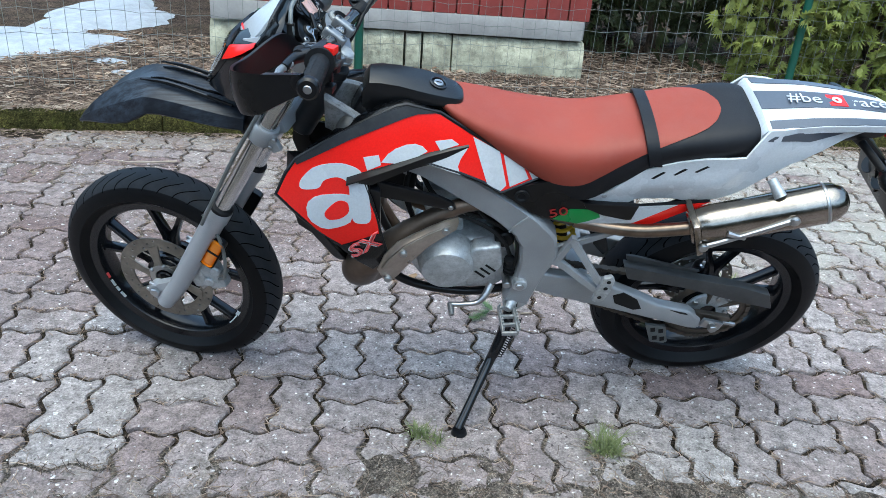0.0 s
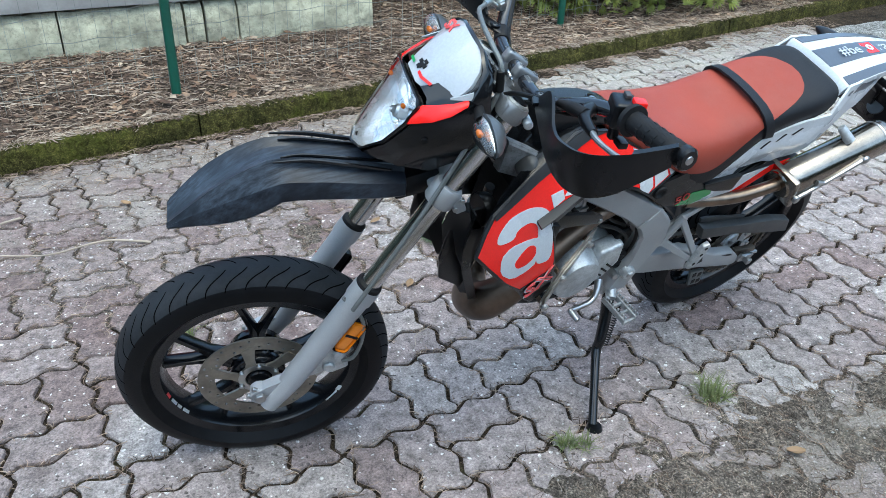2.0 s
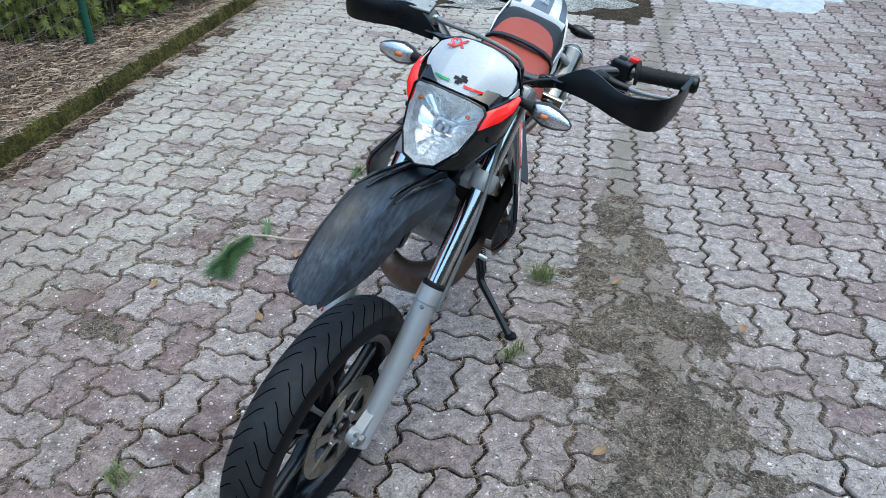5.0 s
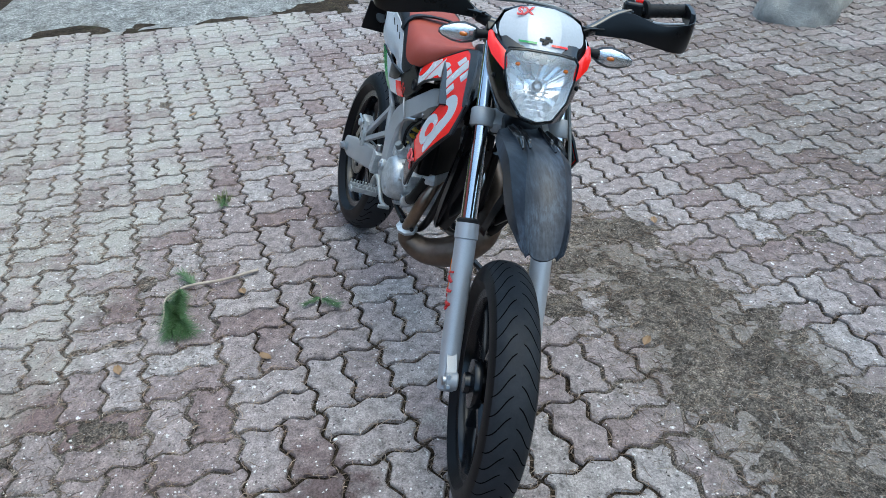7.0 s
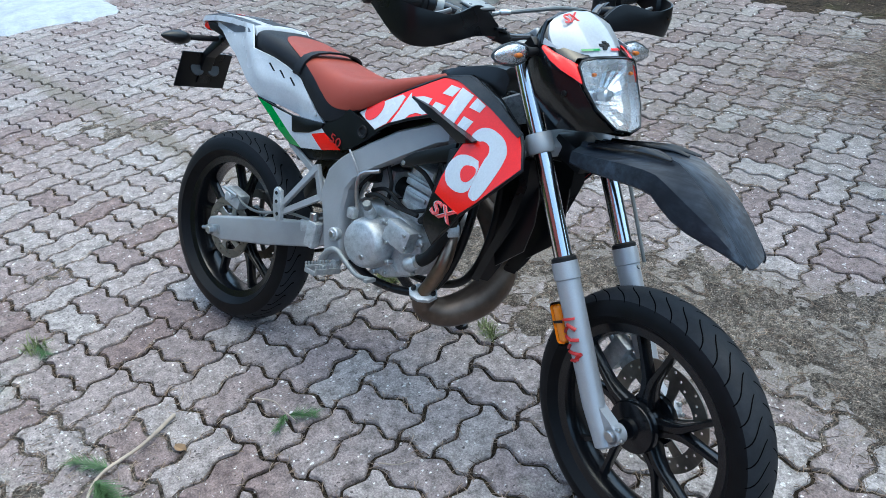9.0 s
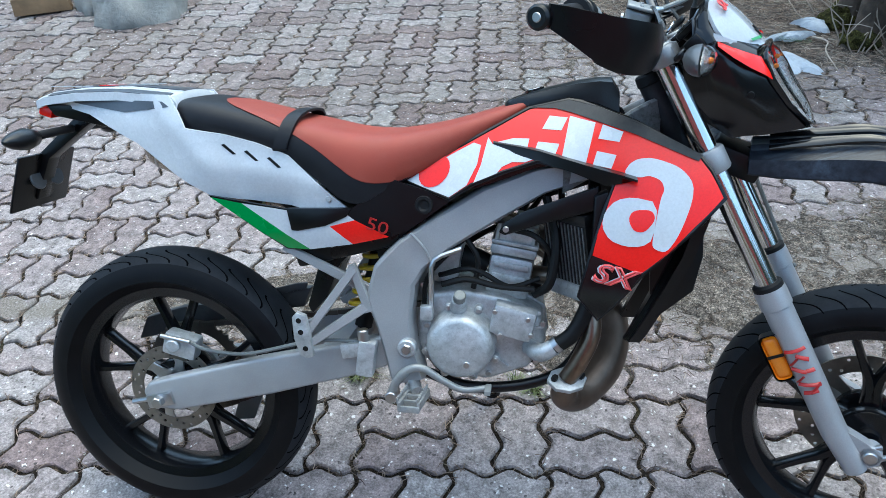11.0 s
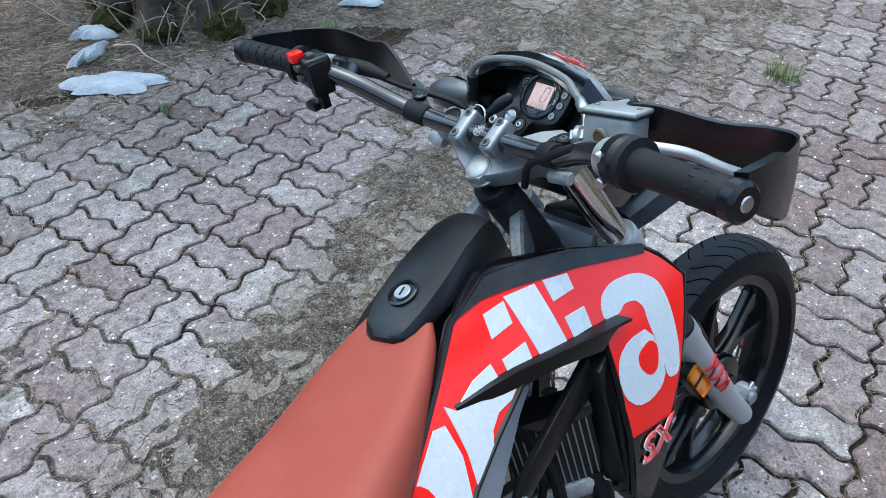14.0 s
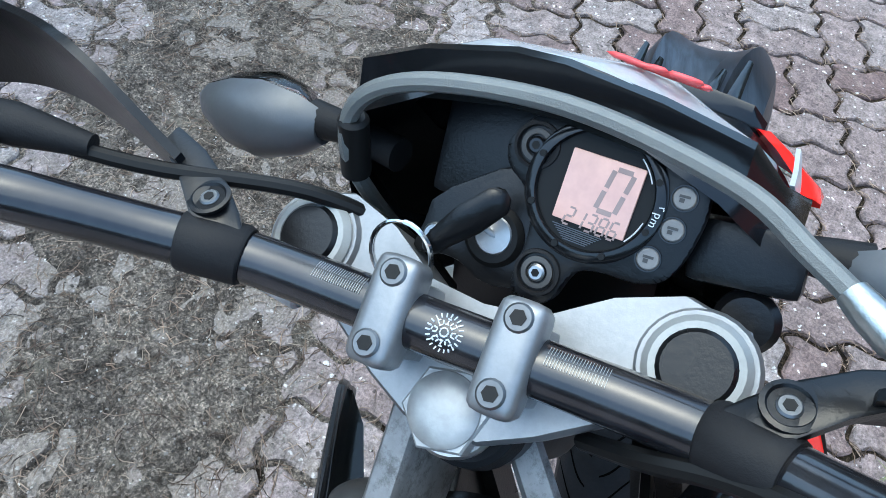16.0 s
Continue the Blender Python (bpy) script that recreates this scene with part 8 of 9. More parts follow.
# rust-red cover: full width ahead, drawing in behind to a rounded end
EDGE = [(0.06, 1.0), (-0.165, 1.0), (-0.185, 0.985), (-0.210, 0.94), (-0.24, 0.88), (-0.30, 0.765), (-0.36, 0.69), (-0.41, 0.62), (-0.45, 0.54), (-0.49, 0.45), (-0.52, 0.36), (-0.545, 0.24), (-0.560, 0.10), (-0.563, 0.0)]
HALF = FINE[len(FINE) // 2:]


def edge_at(x):
    for (a, fa), (b, fb) in zip(EDGE, EDGE[1:]):
        if b <= x <= a:
            return fa + (fb - fa) * (a - x) / (a - b)
    return 0.0


def on_profile(f):
    q = abs(f) * (len(HALF) - 1)
    k = min(int(q), len(HALF) - 2)
    p = HALF[k].lerp(HALF[k + 1], q - k)
    return (math.copysign(p.x, f) if f else 0.0), p.y


rows = []
for i in range(len(line[0])):
    x = line[0][i].x
    e = edge_at(x)
    if x > 0.058 or e <= 0.0:
        continue
    zt, w, zb = line[0][i].y, line[1][i].y, line[2][i].y
    ring = []
    for lift in (0.0016, -0.002):
        side_pts = []
        for k in range(-14, 15):
            u, v = on_profile(e * k / 14)
            side_pts.append(Vector((x, u * (w + lift), zb + (zt - zb) * v + lift)))
        ring += side_pts if lift > 0 else side_pts[::-1]
    rows.append(ring)
bm = bmesh.new()
skin(bm, rows)
part("seat_cover", bm, SEAT_RED, seat, "rust-red vinyl seat cover")
strap = bmesh.new()
rows = []
for u, v in [(-1.02, 0.12)] + PROF[1:12] + [(1.02, 0.12)]:
    ring = []
    for dx, o in ((-0.014, 0.0), (-0.014, 0.005), (0.014, 0.005), (0.014, 0.0)):
        x = -0.422 + dx + 0.022 * v
        ring.append(Vector((x, u * (0.1115 + o), 0.846 + (0.9085 - 0.846) * v + o + 0.012 * max(0.0, 1 - u * u))))
    rows.append(ring)
skin(strap, rows)
part("seat_strap", strap, SEAT_BLACK, seat, "black passenger strap across the seat")
# tank cover with the lock
cov = bmesh.new()
rows = []
for x, zt, w, th in ((0.006, 0.936, 0.016, 0.006), (0.012, 0.940, 0.027, 0.010), (0.024, 0.945, 0.035, 0.012), (0.050, 0.953, 0.042, 0.014), (0.078, 0.960, 0.045, 0.016), (0.105, 0.966, 0.045, 0.020), (0.145, 0.974, 0.042, 0.026), (0.185, 0.978, 0.040, 0.034), (0.208, 0.976, 0.038, 0.046), (0.222, 0.956, 0.036, 0.036)):
    rows.append([Vector((x, u * w, zt - d * th)) for u, d in ((-1.10, 1.5), (-1.10, 1.1), (-1.03, 0.5), (-0.93, 0.05), (-0.5, -0.1), (0, -0.14), (0.5, -0.1), (0.93, 0.05), (1.03, 0.5), (1.10, 1.1), (1.10, 1.5))])
skin(cov, rows)
cover = part("tank_cover", cov, CARBON, bike, "ribbed black tank cover with a key lock")
LOCK = pose(0.062, 0.0, 0.9585, 0, -15, 0)
part("lock_surround", moved(lathe([(0.020, -0.004), (0.0195, 0.0022), (0.0165, 0.0030), (0.0150, 0.0005), (0.0150, -0.004)], (0, 0, 0), "z", 28), LOCK), GLOSS_BLACK, cover)
ribs = bmesh.new()
for k in range(26):
    x = 0.088 + 0.0044 * k
    zt, w = 0.9612 + (0.9742 - 0.9612) * min(1.0, (x - 0.088) / 0.07), 0.041 - 0.008 * min(1.0, (x - 0.088) / 0.08)
    flat_bar((x, -w * 0.85, zt), (x + 0.008, 0.0, zt + 0.0022), 0.0022, 0.0014, ribs)
    flat_bar((x + 0.008, 0.0, zt + 0.0022), (x, w * 0.85, zt), 0.0022, 0.0014, ribs)
tagged(part("cover_ribs", ribs, CARBON, cover), kind="stuff")
part("lock_barrel", moved(rod((0, 0, -0.006), (0, 0, 0.004), 0.011, segs=24, bevel=0.001), LOCK), BRIGHT, cover, "steel lock barrel")
part("key_slot", moved(box((0, 0, 0.0042), (0.012, 0.0022, 0.001), (0, 0, 0), 0), LOCK), BUNDLE, cover)
part("cover_mark", box((0.196, 0, 0.9795), (0.010, 0.028, 0.002), (0, 0, 0), 0.0008), BUNDLE, cover)
# the grey tank neck under the cover, sloping down to the steering head
neck = bmesh.new()
rows = []
for x, zt, w, zb in ((0.020, 0.922, 0.026, 0.88), (0.080, 0.940, 0.034, 0.87), (0.150, 0.950, 0.036, 0.85), (0.200, 0.944, 0.036, 0.84), (0.230, 0.925, 0.038, 0.83), (0.250, 0.885, 0.040, 0.82)):
    rows.append([Vector((x, u * w, zb + (zt - zb) * v)) for u, v in ((-1.5, 0), (-1.35, 0.45), (-1.08, 0.82), (-0.8, 0.98), (0, 1.0), (0.8, 0.98), (1.08, 0.82), (1.35, 0.45), (1.5, 0))])
skin(neck, rows)
part("tank_neck", neck, GLOSS_BLACK, bike, "black plastic tank neck")
# tank shoulders under the shrouds
tank = bmesh.new()
rows = []
for x, zt, w, zb in ((-0.10, 0.855, 0.076, 0.78), (0.00, 0.888, 0.082, 0.78), (0.06, 0.912, 0.084, 0.78), (0.10, 0.924, 0.084, 0.79), (0.16, 0.922, 0.084, 0.80), (0.20, 0.892, 0.084, 0.80), (0.24, 0.850, 0.066, 0.80)):
    rows.append([Vector((x, u * w, zb + (zt - zb) * v)) for u, v in ((-1, 0), (-1.02, 0.6), (-0.85, 0.92), (-0.4, 1.0), (0.4, 1.0), (0.85, 0.92), (1.02, 0.6), (1, 0))])
skin(tank, rows)
part("fuel_tank", tank, GLOSS_BLACK, bike, "black plastic fuel tank")
# radiator with fins, behind the right shroud
RADIATOR = pose(0.142, -0.078, 0.660, 0, -10, 42)
rad = part("radiator", moved(box((0, 0, 0), (0.032, 0.120, 0.130), (0, 0, 0), 0.003), RADIATOR), BUNDLE, bike, "aluminium radiator with fine fins")
for k in range(12):
    part("radiator_fin", moved(box((-0.0165, -0.052 + 0.0095 * k, 0), (0.003, 0.0022, 0.122), (0, 0, 0), 0), RADIATOR), YOKE, rad)
part("radiator_tank", moved(box((-0.002, 0, -0.078), (0.042, 0.130, 0.034), (0, 0, 0), 0.008), RADIATOR), ALU, rad)
part("radiator_tank", moved(box((0, 0, 0.074), (0.040, 0.128, 0.024), (0, 0, 0), 0.008), RADIATOR), BLACK, rad)
part("horn", lathe([(0, -0.016), (0.034, -0.014), (0.038, 0.0), (0.034, 0.012), (0, 0.016)], (0.300, 0.055, 0.760), "x", 24), BLACK, bike)
part("expansion_bottle", tube([(0.205, 0.082, 0.838), (0.213, 0.082, 0.848), (0.252, 0.082, 0.894), (0.260, 0.082, 0.904), (0.264, 0.082, 0.908)], (0.016, 0.026, 0.026, 0.021, 0.010), 18, 2), BOTTLE, bike, "dark grey plastic expansion bottle")


# ---- red shed on its foundation, behind the fence ----
shed = thing("shed", Matrix.Translation((0.4, -3.3, 0)) @ Matrix.Rotation(math.atan(0.07), 4, "Z"), "red boarded shed on a crumbling concrete foundation", "shed")
blocks = [(-1.24, -0.36), (-0.35, -0.165), (-0.15, -0.05), (-0.035, 0.62), (0.63, 1.22)]
for k, (a, b) in enumerate(blocks):
    bm = bmesh.new()
    rows = []
    for i in range(13):
        x = a + (b - a) * i / 12
        e = 0.012 * field(x, k, 6.0)
        rows.append([Vector((x, y + 0.008 * field(x * 2, z * 9 + k, 5.0), z)) for y, z in ((0.02 + e, 0.02), (0.03 + e, 0.15), (0.015 + e, 0.30), (-0.02, 0.345 + e), (-0.20, 0.35), (-0.20, 0.02))])
    skin(bm, rows)
    part("foundation_block", bm, CONCRETE, shed)
part("foundation_core", box((0, -1.5, 0.18), (2.3, 2.8, 0.30), (0, 0, 0), 0.01), CONCRETE, shed)
part("base_board", box((0, 0.0, 0.425), (2.42, 0.05, 0.125), (0, 0, 0), 0.006), GREY_WOOD, shed, "weathered pale base board")
part("base_board", box((-1.205, -1.5, 0.425), (0.05, 2.95, 0.125), (0, 0, 0), 0.006), GREY_WOOD, shed)
wall = part("wall", box((0, -1.5, 1.55), (2.40, 2.95, 2.10), (0, 0, 0), 0.01), RED_WOOD, shed, "red painted wooden wall")
for k in range(17):
    part("board", box((-1.175 + 0.147 * k, 0.004, 1.55), (0.138, 0.024, 2.12), (0, 0, 0), 0.004), RED_WOOD, wall)
for k in range(20):
    part("board", box((-1.226, -0.08 - 0.149 * k, 1.55), (0.024, 0.140, 2.12), (0, 0, 0), 0.004), RED_WOOD, wall)
part("roof", box((0, -1.5, 2.68), (2.9, 3.5, 0.12), (4, 0, 0), 0.02), BLACK, shed)

# ---- wire fence ----
def fence_y(x):
    return -2.563 + 0.224 * x


fence = thing("fence", Matrix.Identity(4), "green posts with galvanised wire mesh", "fence")
for x in (3.18, 0.55, -2.08, -4.71):
    y = fence_y(x)
    bm = rod((x, y, 0.02), (x, y, 1.45), 0.024, segs=18, bevel=0.004)
    part("post", bm, POST_GREEN, fence, "green coated steel post")
strands = bmesh.new()
for k in range(11):
    z = 0.20 + 0.115 * k
    pts = []
    for i in range(140):
        x = 3.18 - i * 0.0565
        pts.append((x, fence_y(x) + 0.002 * math.sin(i * 2.1), z + 0.006 * math.sin(i * 1.57) + 0.008 * math.sin(i * 0.21 + k)))
    tube(pts, 0.0016, 4, 1, strands)
part("line_wire", strands, WIRE, fence, kind="stuff")
strands = bmesh.new()
for i in range(110):
    x = 3.15 - i * 0.0715
    tube([(x, fence_y(x), 0.15), (x + 0.004 * math.sin(i), fence_y(x) + 0.003, 0.75), (x, fence_y(x), 1.36)], 0.0013, 4, 2, strands)
part("stay_wire", strands, WIRE, fence, kind="stuff")

# ---- thuja hedge ----
rng = random.Random(5)


def spray(verts, faces, at, size, lean):
    """A flat drooping fan of small scales."""
    up = Vector((rng.uniform(-0.5, 0.5), rng.uniform(-0.4, 0.8) , rng.uniform(-0.3, 1.0))).normalized()
    sidev = up.orthogonal().normalized()
    sidev = Matrix.Rotation(rng.uniform(0, 6.28), 3, up) @ sidev
    for k in range(7):
        a = (k - 3) * 0.33
        d = (up * math.cos(a) + sidev * math.sin(a)).normalized()
        w = d.cross(up.cross(sidev)).normalized() * size * 0.10
        ln = size * (1.0 - 0.10 * abs(k - 3))
        b = len(verts)
        p = at + d * size * 0.12
        drop = Vector((0, 0, -0.25 * ln))
        verts += [tuple(p), tuple(p + d * ln * 0.55 + w), tuple(p + d * ln + drop), tuple(p + d * ln * 0.5 - w)]
        faces.append((b, b + 1, b + 2, b + 3))


def thuja(x, y, height, width, material, count, size):
    h = thing("thuja_bush", Matrix.Translation((x, y, 0.10)), "dense green thuja bush behind the wire fence", "bush", "thuja hedge")
    part("trunk", tube([(0, 0, -0.02), (0.02, 0, height * 0.5), (0, 0, height * 0.9)], (0.04, 0.03, 0.012), 10, 3), BARK, h)
    for k in range(5):
        a = k * 1.26 + x
        part("limb", tube([(0, 0, 0.12 + 0.1 * k), (0.15 * math.cos(a), 0.15 * math.sin(a), 0.25 + 0.12 * k), (0.3 * math.cos(a), 0.3 * math.sin(a), 0.5 + 0.14 * k)], (0.014, 0.010, 0.004), 6, 3), BARK, h)
    verts, faces = [], []
    for k in range(count):
        z = rng.random() ** 0.8 * height
        r = width * (1 - 0.5 * (z / height) ** 2) * (0.55 + 0.45 * rng.random() ** 0.5) * (1 + 0.22 * math.sin(z * 9 + x * 7))
        a = rng.uniform(0, 6.283)
        r *= 1 + 0.25 * noise.noise(Vector((math.cos(a) * 1.5 + x, math.sin(a) * 1.5, z * 3)))
        spray(verts, faces, Vector((r * math.cos(a), r * math.sin(a), 0.03 + z)), size * rng.uniform(0.7, 1.3), 0)
    me = bpy.data.meshes.new("crown")
    me.from_pydata(verts, [], faces)
    me.materials.append(material)
    ob = new("crown", me)
    ob.parent = h


for x, y, h, w in ((-2.20, -3.48, 1.7, 0.42), (-2.75, -3.42, 1.7, 0.46), (-3.25, -3.42, 1.6, 0.48), (-3.7, -3.50, 1.7, 0.50), (-4.4, -3.72, 1.6, 0.5), (-5.1, -3.8, 1.7, 0.5)):
    thuja(x, y, h, w, THUJA, 2300, 0.075)
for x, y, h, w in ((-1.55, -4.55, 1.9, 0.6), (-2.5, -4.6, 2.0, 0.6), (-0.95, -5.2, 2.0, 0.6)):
    thuja(x, y, h, w, THUJA_SHADED, 900, 0.13)


# ---- loose things on the ground ----
def blades(name, at, count, spread, length, material, label, category, lie=0.4, width=0.0016, seed=1, group=""):
    r = random.Random(seed)
    verts, faces = [], []
    for _ in range(count):
        a, q = r.uniform(0, 6.283), spread * math.sqrt(r.random())
        p = Vector((q * math.cos(a), q * math.sin(a), -0.004))
        b = r.uniform(0, 6.283)
        out = Vector((math.cos(b), math.sin(b), 0))
        ln = length * r.uniform(0.5, 1.2)
        tilt = r.uniform(0.15, 1.0) * lie
        w = out.cross(Vector((0, 0, 1))) * width
        k = len(verts)
        for t, ww in ((0, 1), (0.5, 0.8), (1.0, 0.15)):
            c = p + out * ln * t * tilt * (0.6 + 0.6 * t) + Vector((0, 0, ln * t * (1 - tilt * 0.75 * t)))
            verts += [tuple(c - w * ww), tuple(c + w * ww)]
        faces += [(k, k + 1, k + 3, k + 2), (k + 2, k + 3, k + 5, k + 4)]
    me = bpy.data.meshes.new(name)
    me.from_pydata(verts, [], faces)
    me.materials.append(material)
    ob = new(name, me)
    ob.location = at
    return tagged(ob, label, category, group)


for k, (x, y, n, sp, ln) in enumerate(((-0.46, 0.29, 170, 0.035, 0.075), (0.02, 0.29, 80, 0.022, 0.05), (2.75, 0.48, 200, 0.07, 0.10), (0.83, -0.53, 70, 0.03, 0.07), (-1.08, -0.71, 70, 0.04, 0.06), (1.9, 2.3, 120, 0.06, 0.08), (-0.02, 0.31, 40, 0.02, 0.05))):
    blades("grass_tuft", (x, y, 0.0), n, sp, ln, GRASS, "small tuft of fresh grass growing between the stones", "grass", 0.9, 0.0016, k + 3, "grass tufts")


def litter(name, count, place, length, material, label, seed, lift=0.002, width=0.0009):
    """Many thin needles lying about."""
    r = random.Random(seed)
    verts, faces = [], []
    made = 0
    while made < count:
        spot = place(r)
        if spot is None:
            continue
        x, y, z = spot
        a = r.uniform(0, 6.283)
        ln = length * r.uniform(0.5, 1.4)
        d = Vector((math.cos(a), math.sin(a), r.uniform(-0.12, 0.12)))
        bend = Vector((-d.y, d.x, 0)) * ln * r.uniform(-0.15, 0.15)
        w = Vector((-d.y, d.x, 0)) * width
        h = Vector((0, 0, width * 1.4))
        k = len(verts)
        for p in (Vector((x, y, z + lift)) - d * ln * 0.5, Vector((x, y, z + lift + 0.002)) + bend, Vector((x, y, z + lift)) + d * ln * 0.5):
            verts += [tuple(p - w), tuple(p + w), tuple(p + h)]
        for s in (0, 3):
            faces += [(k + s, k + s + 2, k + s + 5, k + s + 3), (k + s + 2, k + s + 1, k + s + 4, k + s + 5)]
        made += 1
    me = bpy.data.meshes.new(name)
    me.from_pydata(verts, [], faces)
    me.materials.append(material)
    return tagged(new(name, me), label, "needles", kind="stuff")


def on_bed(r):
    x = r.uniform(-4.5, 3.4)
    y = kerb_y(x) - 0.03 - 1.9 * r.random() ** 1.3
    return x, y, bed_z(x, y) + r.uniform(0, 0.012)


def on_soil(r):
    x, y = r.uniform(-1.6, 3.8), r.uniform(-1.7, 4.0)
    k = soil_cover(x, y)
    if r.random() > k * 1.2:
        return None
    return x, y, max(ground_z(x, y), -0.001)


litter("needle_litter", 26000, on_bed, 0.05, LITTER, "brown fallen pine needles on the bed", 11, width=0.0016)
litter("straw_litter", 9000, on_bed, 0.06, LITTER_PALE, "pale dry straw and needles on the bed", 12, width=0.002)
litter("soil_needles", 14000, on_soil, 0.030, LITTER, "fallen needles on the soil patches", 13, width=0.0008)
litter("soil_straw", 11000, on_soil, 0.024, LITTER_PALE, "pale bits of straw on the soil patches", 14, width=0.0007)


def under_tree(r):
    x, y = r.gauss(1.4, 0.9), 3.3 + r.gauss(0, 0.55)
    if y < 2.2 + 0.4 * math.sin(x * 4) or x < -0.6:
        return None
    return x, y, max(ground_z(x, y), -0.002) + r.uniform(0, 0.006)


litter("tree_needles", 9000, under_tree, 0.045, LITTER, "brown needles and straw under the tree", 19, width=0.0012)
litter("tree_straw", 4000, under_tree, 0.05, LITTER_PALE, "pale straw under the tree", 20, width=0.0012)


def in_joints(r):
    """A spot in a joint of the paving."""
    i, j, q, side = r.randrange(-14, 16), r.randrange(-9, 13), r.random(), r.randrange(3)
    if side == 0:
        x, y = i + q, j + r.gauss(0, 0.02)
    elif side == 1:
        x, y = i + r.gauss(0, 0.02), j + q
    elif (i + j) % 2 == 0:
        x, y = i + q, j + 0.5 + r.gauss(0, 0.02)
    else:
        x, y = i + 0.5 + r.gauss(0, 0.02), j + q
    x, y = lattice(*bent(x * BLOCK, y * BLOCK))
    if y < kerb_y(x) + 0.1:
        return None
    return x, y, -0.005 + r.uniform(0, 0.006)


litter("joint_needles", 34000, in_joints, 0.026, LITTER, "fallen needles caught in the joints of the paving", 15, width=0.0010)


def by_kerb(r):
    x = r.uniform(-4.5, 3.4)
    d = 0.015 + 0.30 * r.random() ** 2.2
    return x, kerb_y(x) + d, 0.001 + r.uniform(0, 0.006)


def on_kerb(r):
    x = r.uniform(-4.5, 3.4)
    return x, kerb_y(x) - r.uniform(0.012, 0.085), 0.104 + r.uniform(0, 0.008)


litter("kerb_needles", 5000, by_kerb, 0.045, LITTER, "needles and straw gathered along the foot of the kerb", 16, width=0.0011)
litter("kerb_top_needles", 2600, on_kerb, 0.04, LITTER_PALE, "pale needles hanging over the kerb", 17, width=0.0012)
# small dead leaves and bark flakes among the bed's needles
r = random.Random(18)
verts, faces = [], []
for _ in range(2600):
    x, y, z = on_bed(r)
    a, size, lift = r.uniform(0, 6.283), r.uniform(0.012, 0.034), r.uniform(0.002, 0.014)
    u, v = Vector((math.cos(a), math.sin(a), r.uniform(-0.4, 0.4))), Vector((-math.sin(a), math.cos(a), r.uniform(-0.4, 0.4)))
    c, k = Vector((x, y, z + lift)), len(verts)
    verts += [tuple(c - u * size), tuple(c - v * size * 0.5), tuple(c + u * size), tuple(c + v * size * 0.5), tuple(c + Vector((0, 0, size * 0.25)))]
    faces += [(k, k + 1, k + 4), (k + 1, k + 2, k + 4), (k + 2, k + 3, k + 4), (k + 3, k, k + 4)]
me = bpy.data.meshes.new("leaf_litter")
me.from_pydata(verts, [], faces)
me.materials.append(LEAF_MIX)
tagged(new("leaf_litter", me), "small curled dead leaves among the needles on the bed", "leaves", kind="stuff")


def twig(at, pts, r, label):
    t = thing("twig", Matrix.Translation(at), label, "twig", "twigs")
    part("stem", tube(pts, [r * (1 - 0.6 * i / (len(pts) - 1)) for i in range(len(pts))], 7, 4), TWIG, t)
    return t


def sprig(parent, base, tip, count, length, seed):
    """A brush of long pine needles along a shoot."""
    r = random.Random(seed)
    base, tip = Vector(base), Vector(tip)
    verts, faces = [], []
    ax = (tip - base).normalized()
    for k in range(count):
        t = r.random()
        p = base.lerp(tip, t)
        a = r.uniform(0, 6.283)
        u = ax.orthogonal().normalized()
        d = (ax * r.uniform(0.5, 1.1) + Matrix.Rotation(a, 3, ax) @ u * r.uniform(0.25, 0.8)).normalized()
        q = p + d * length * r.uniform(0.7, 1.1)
        q.z = max(q.z, 0.004)
        w = d.cross(Vector((0.3, 0.2, 1))).normalized() * 0.0012
        b = len(verts)
        verts += [tuple(p - w), tuple(p + w), tuple(q)]
        faces.append((b, b + 1, b + 2))
    me = bpy.data.meshes.new("needles")
    me.from_pydata(verts, [], faces)
    me.materials.append(NEEDLE)
    ob = new("needles", me)
    ob.parent = parent
    return ob


br = twig((0, 0, 0.010), [(-0.43, -0.565, 0.0), (-0.38, -0.69, 0.010), (-0.36, -0.81, 0.018), (-0.31, -0.87, 0.020), (-0.26, -0.885, 0.020), (-0.20, -0.88, 0.016), (-0.12, -0.89, 0.006)], 0.0060, "fallen pine branch with green needles on the paving")
sprig(br, (-0.35, -0.835, 0.020), (-0.10, -0.850, 0.010), 900, 0.085, 3)
sprig(br, (-0.28, -0.880, 0.020), (-0.10, -0.800, 0.008), 650, 0.080, 5)
sprig(br, (-0.37, -0.790, 0.016), (-0.46, -0.835, 0.008), 160, 0.055, 4)
sp2 = twig((0, 0, 0.006), [(-0.31, -0.37, 0.0), (-0.25, -0.345, 0.006), (-0.20, -0.350, 0.008), (-0.14, -0.350, 0.004)], 0.0028, "small green pine sprig on the paving")
sprig(sp2, (-0.17, -0.350, 0.008), (-0.12, -0.300, 0.006), 120, 0.042, 6)
sprig(sp2, (-0.18, -0.355, 0.008), (-0.15, -0.405, 0.006), 90, 0.036, 7)
sp3 = twig((-1.06, -0.70, 0.006), [(-0.08, 0.0, 0.0), (0.0, 0.01, 0.008), (0.06, 0.0, 0.004)], 0.0025, "small green pine sprig on the paving")
sprig(sp3, (-0.02, 0.0, 0.008), (0.05, 0.0, 0.006), 90, 0.05, 8)
sp4 = twig((0.0, 0.0, 0.012), [(1.15, 2.87, 0.02), (1.20, 2.78, 0.03), (1.17, 2.65, 0.03), (1.20, 2.50, 0.0)], 0.0050, "pine twig fallen across the snow")
sprig(sp4, (1.14, 2.80, 0.02), (1.00, 2.86, 0.01), 260, 0.055, 12)
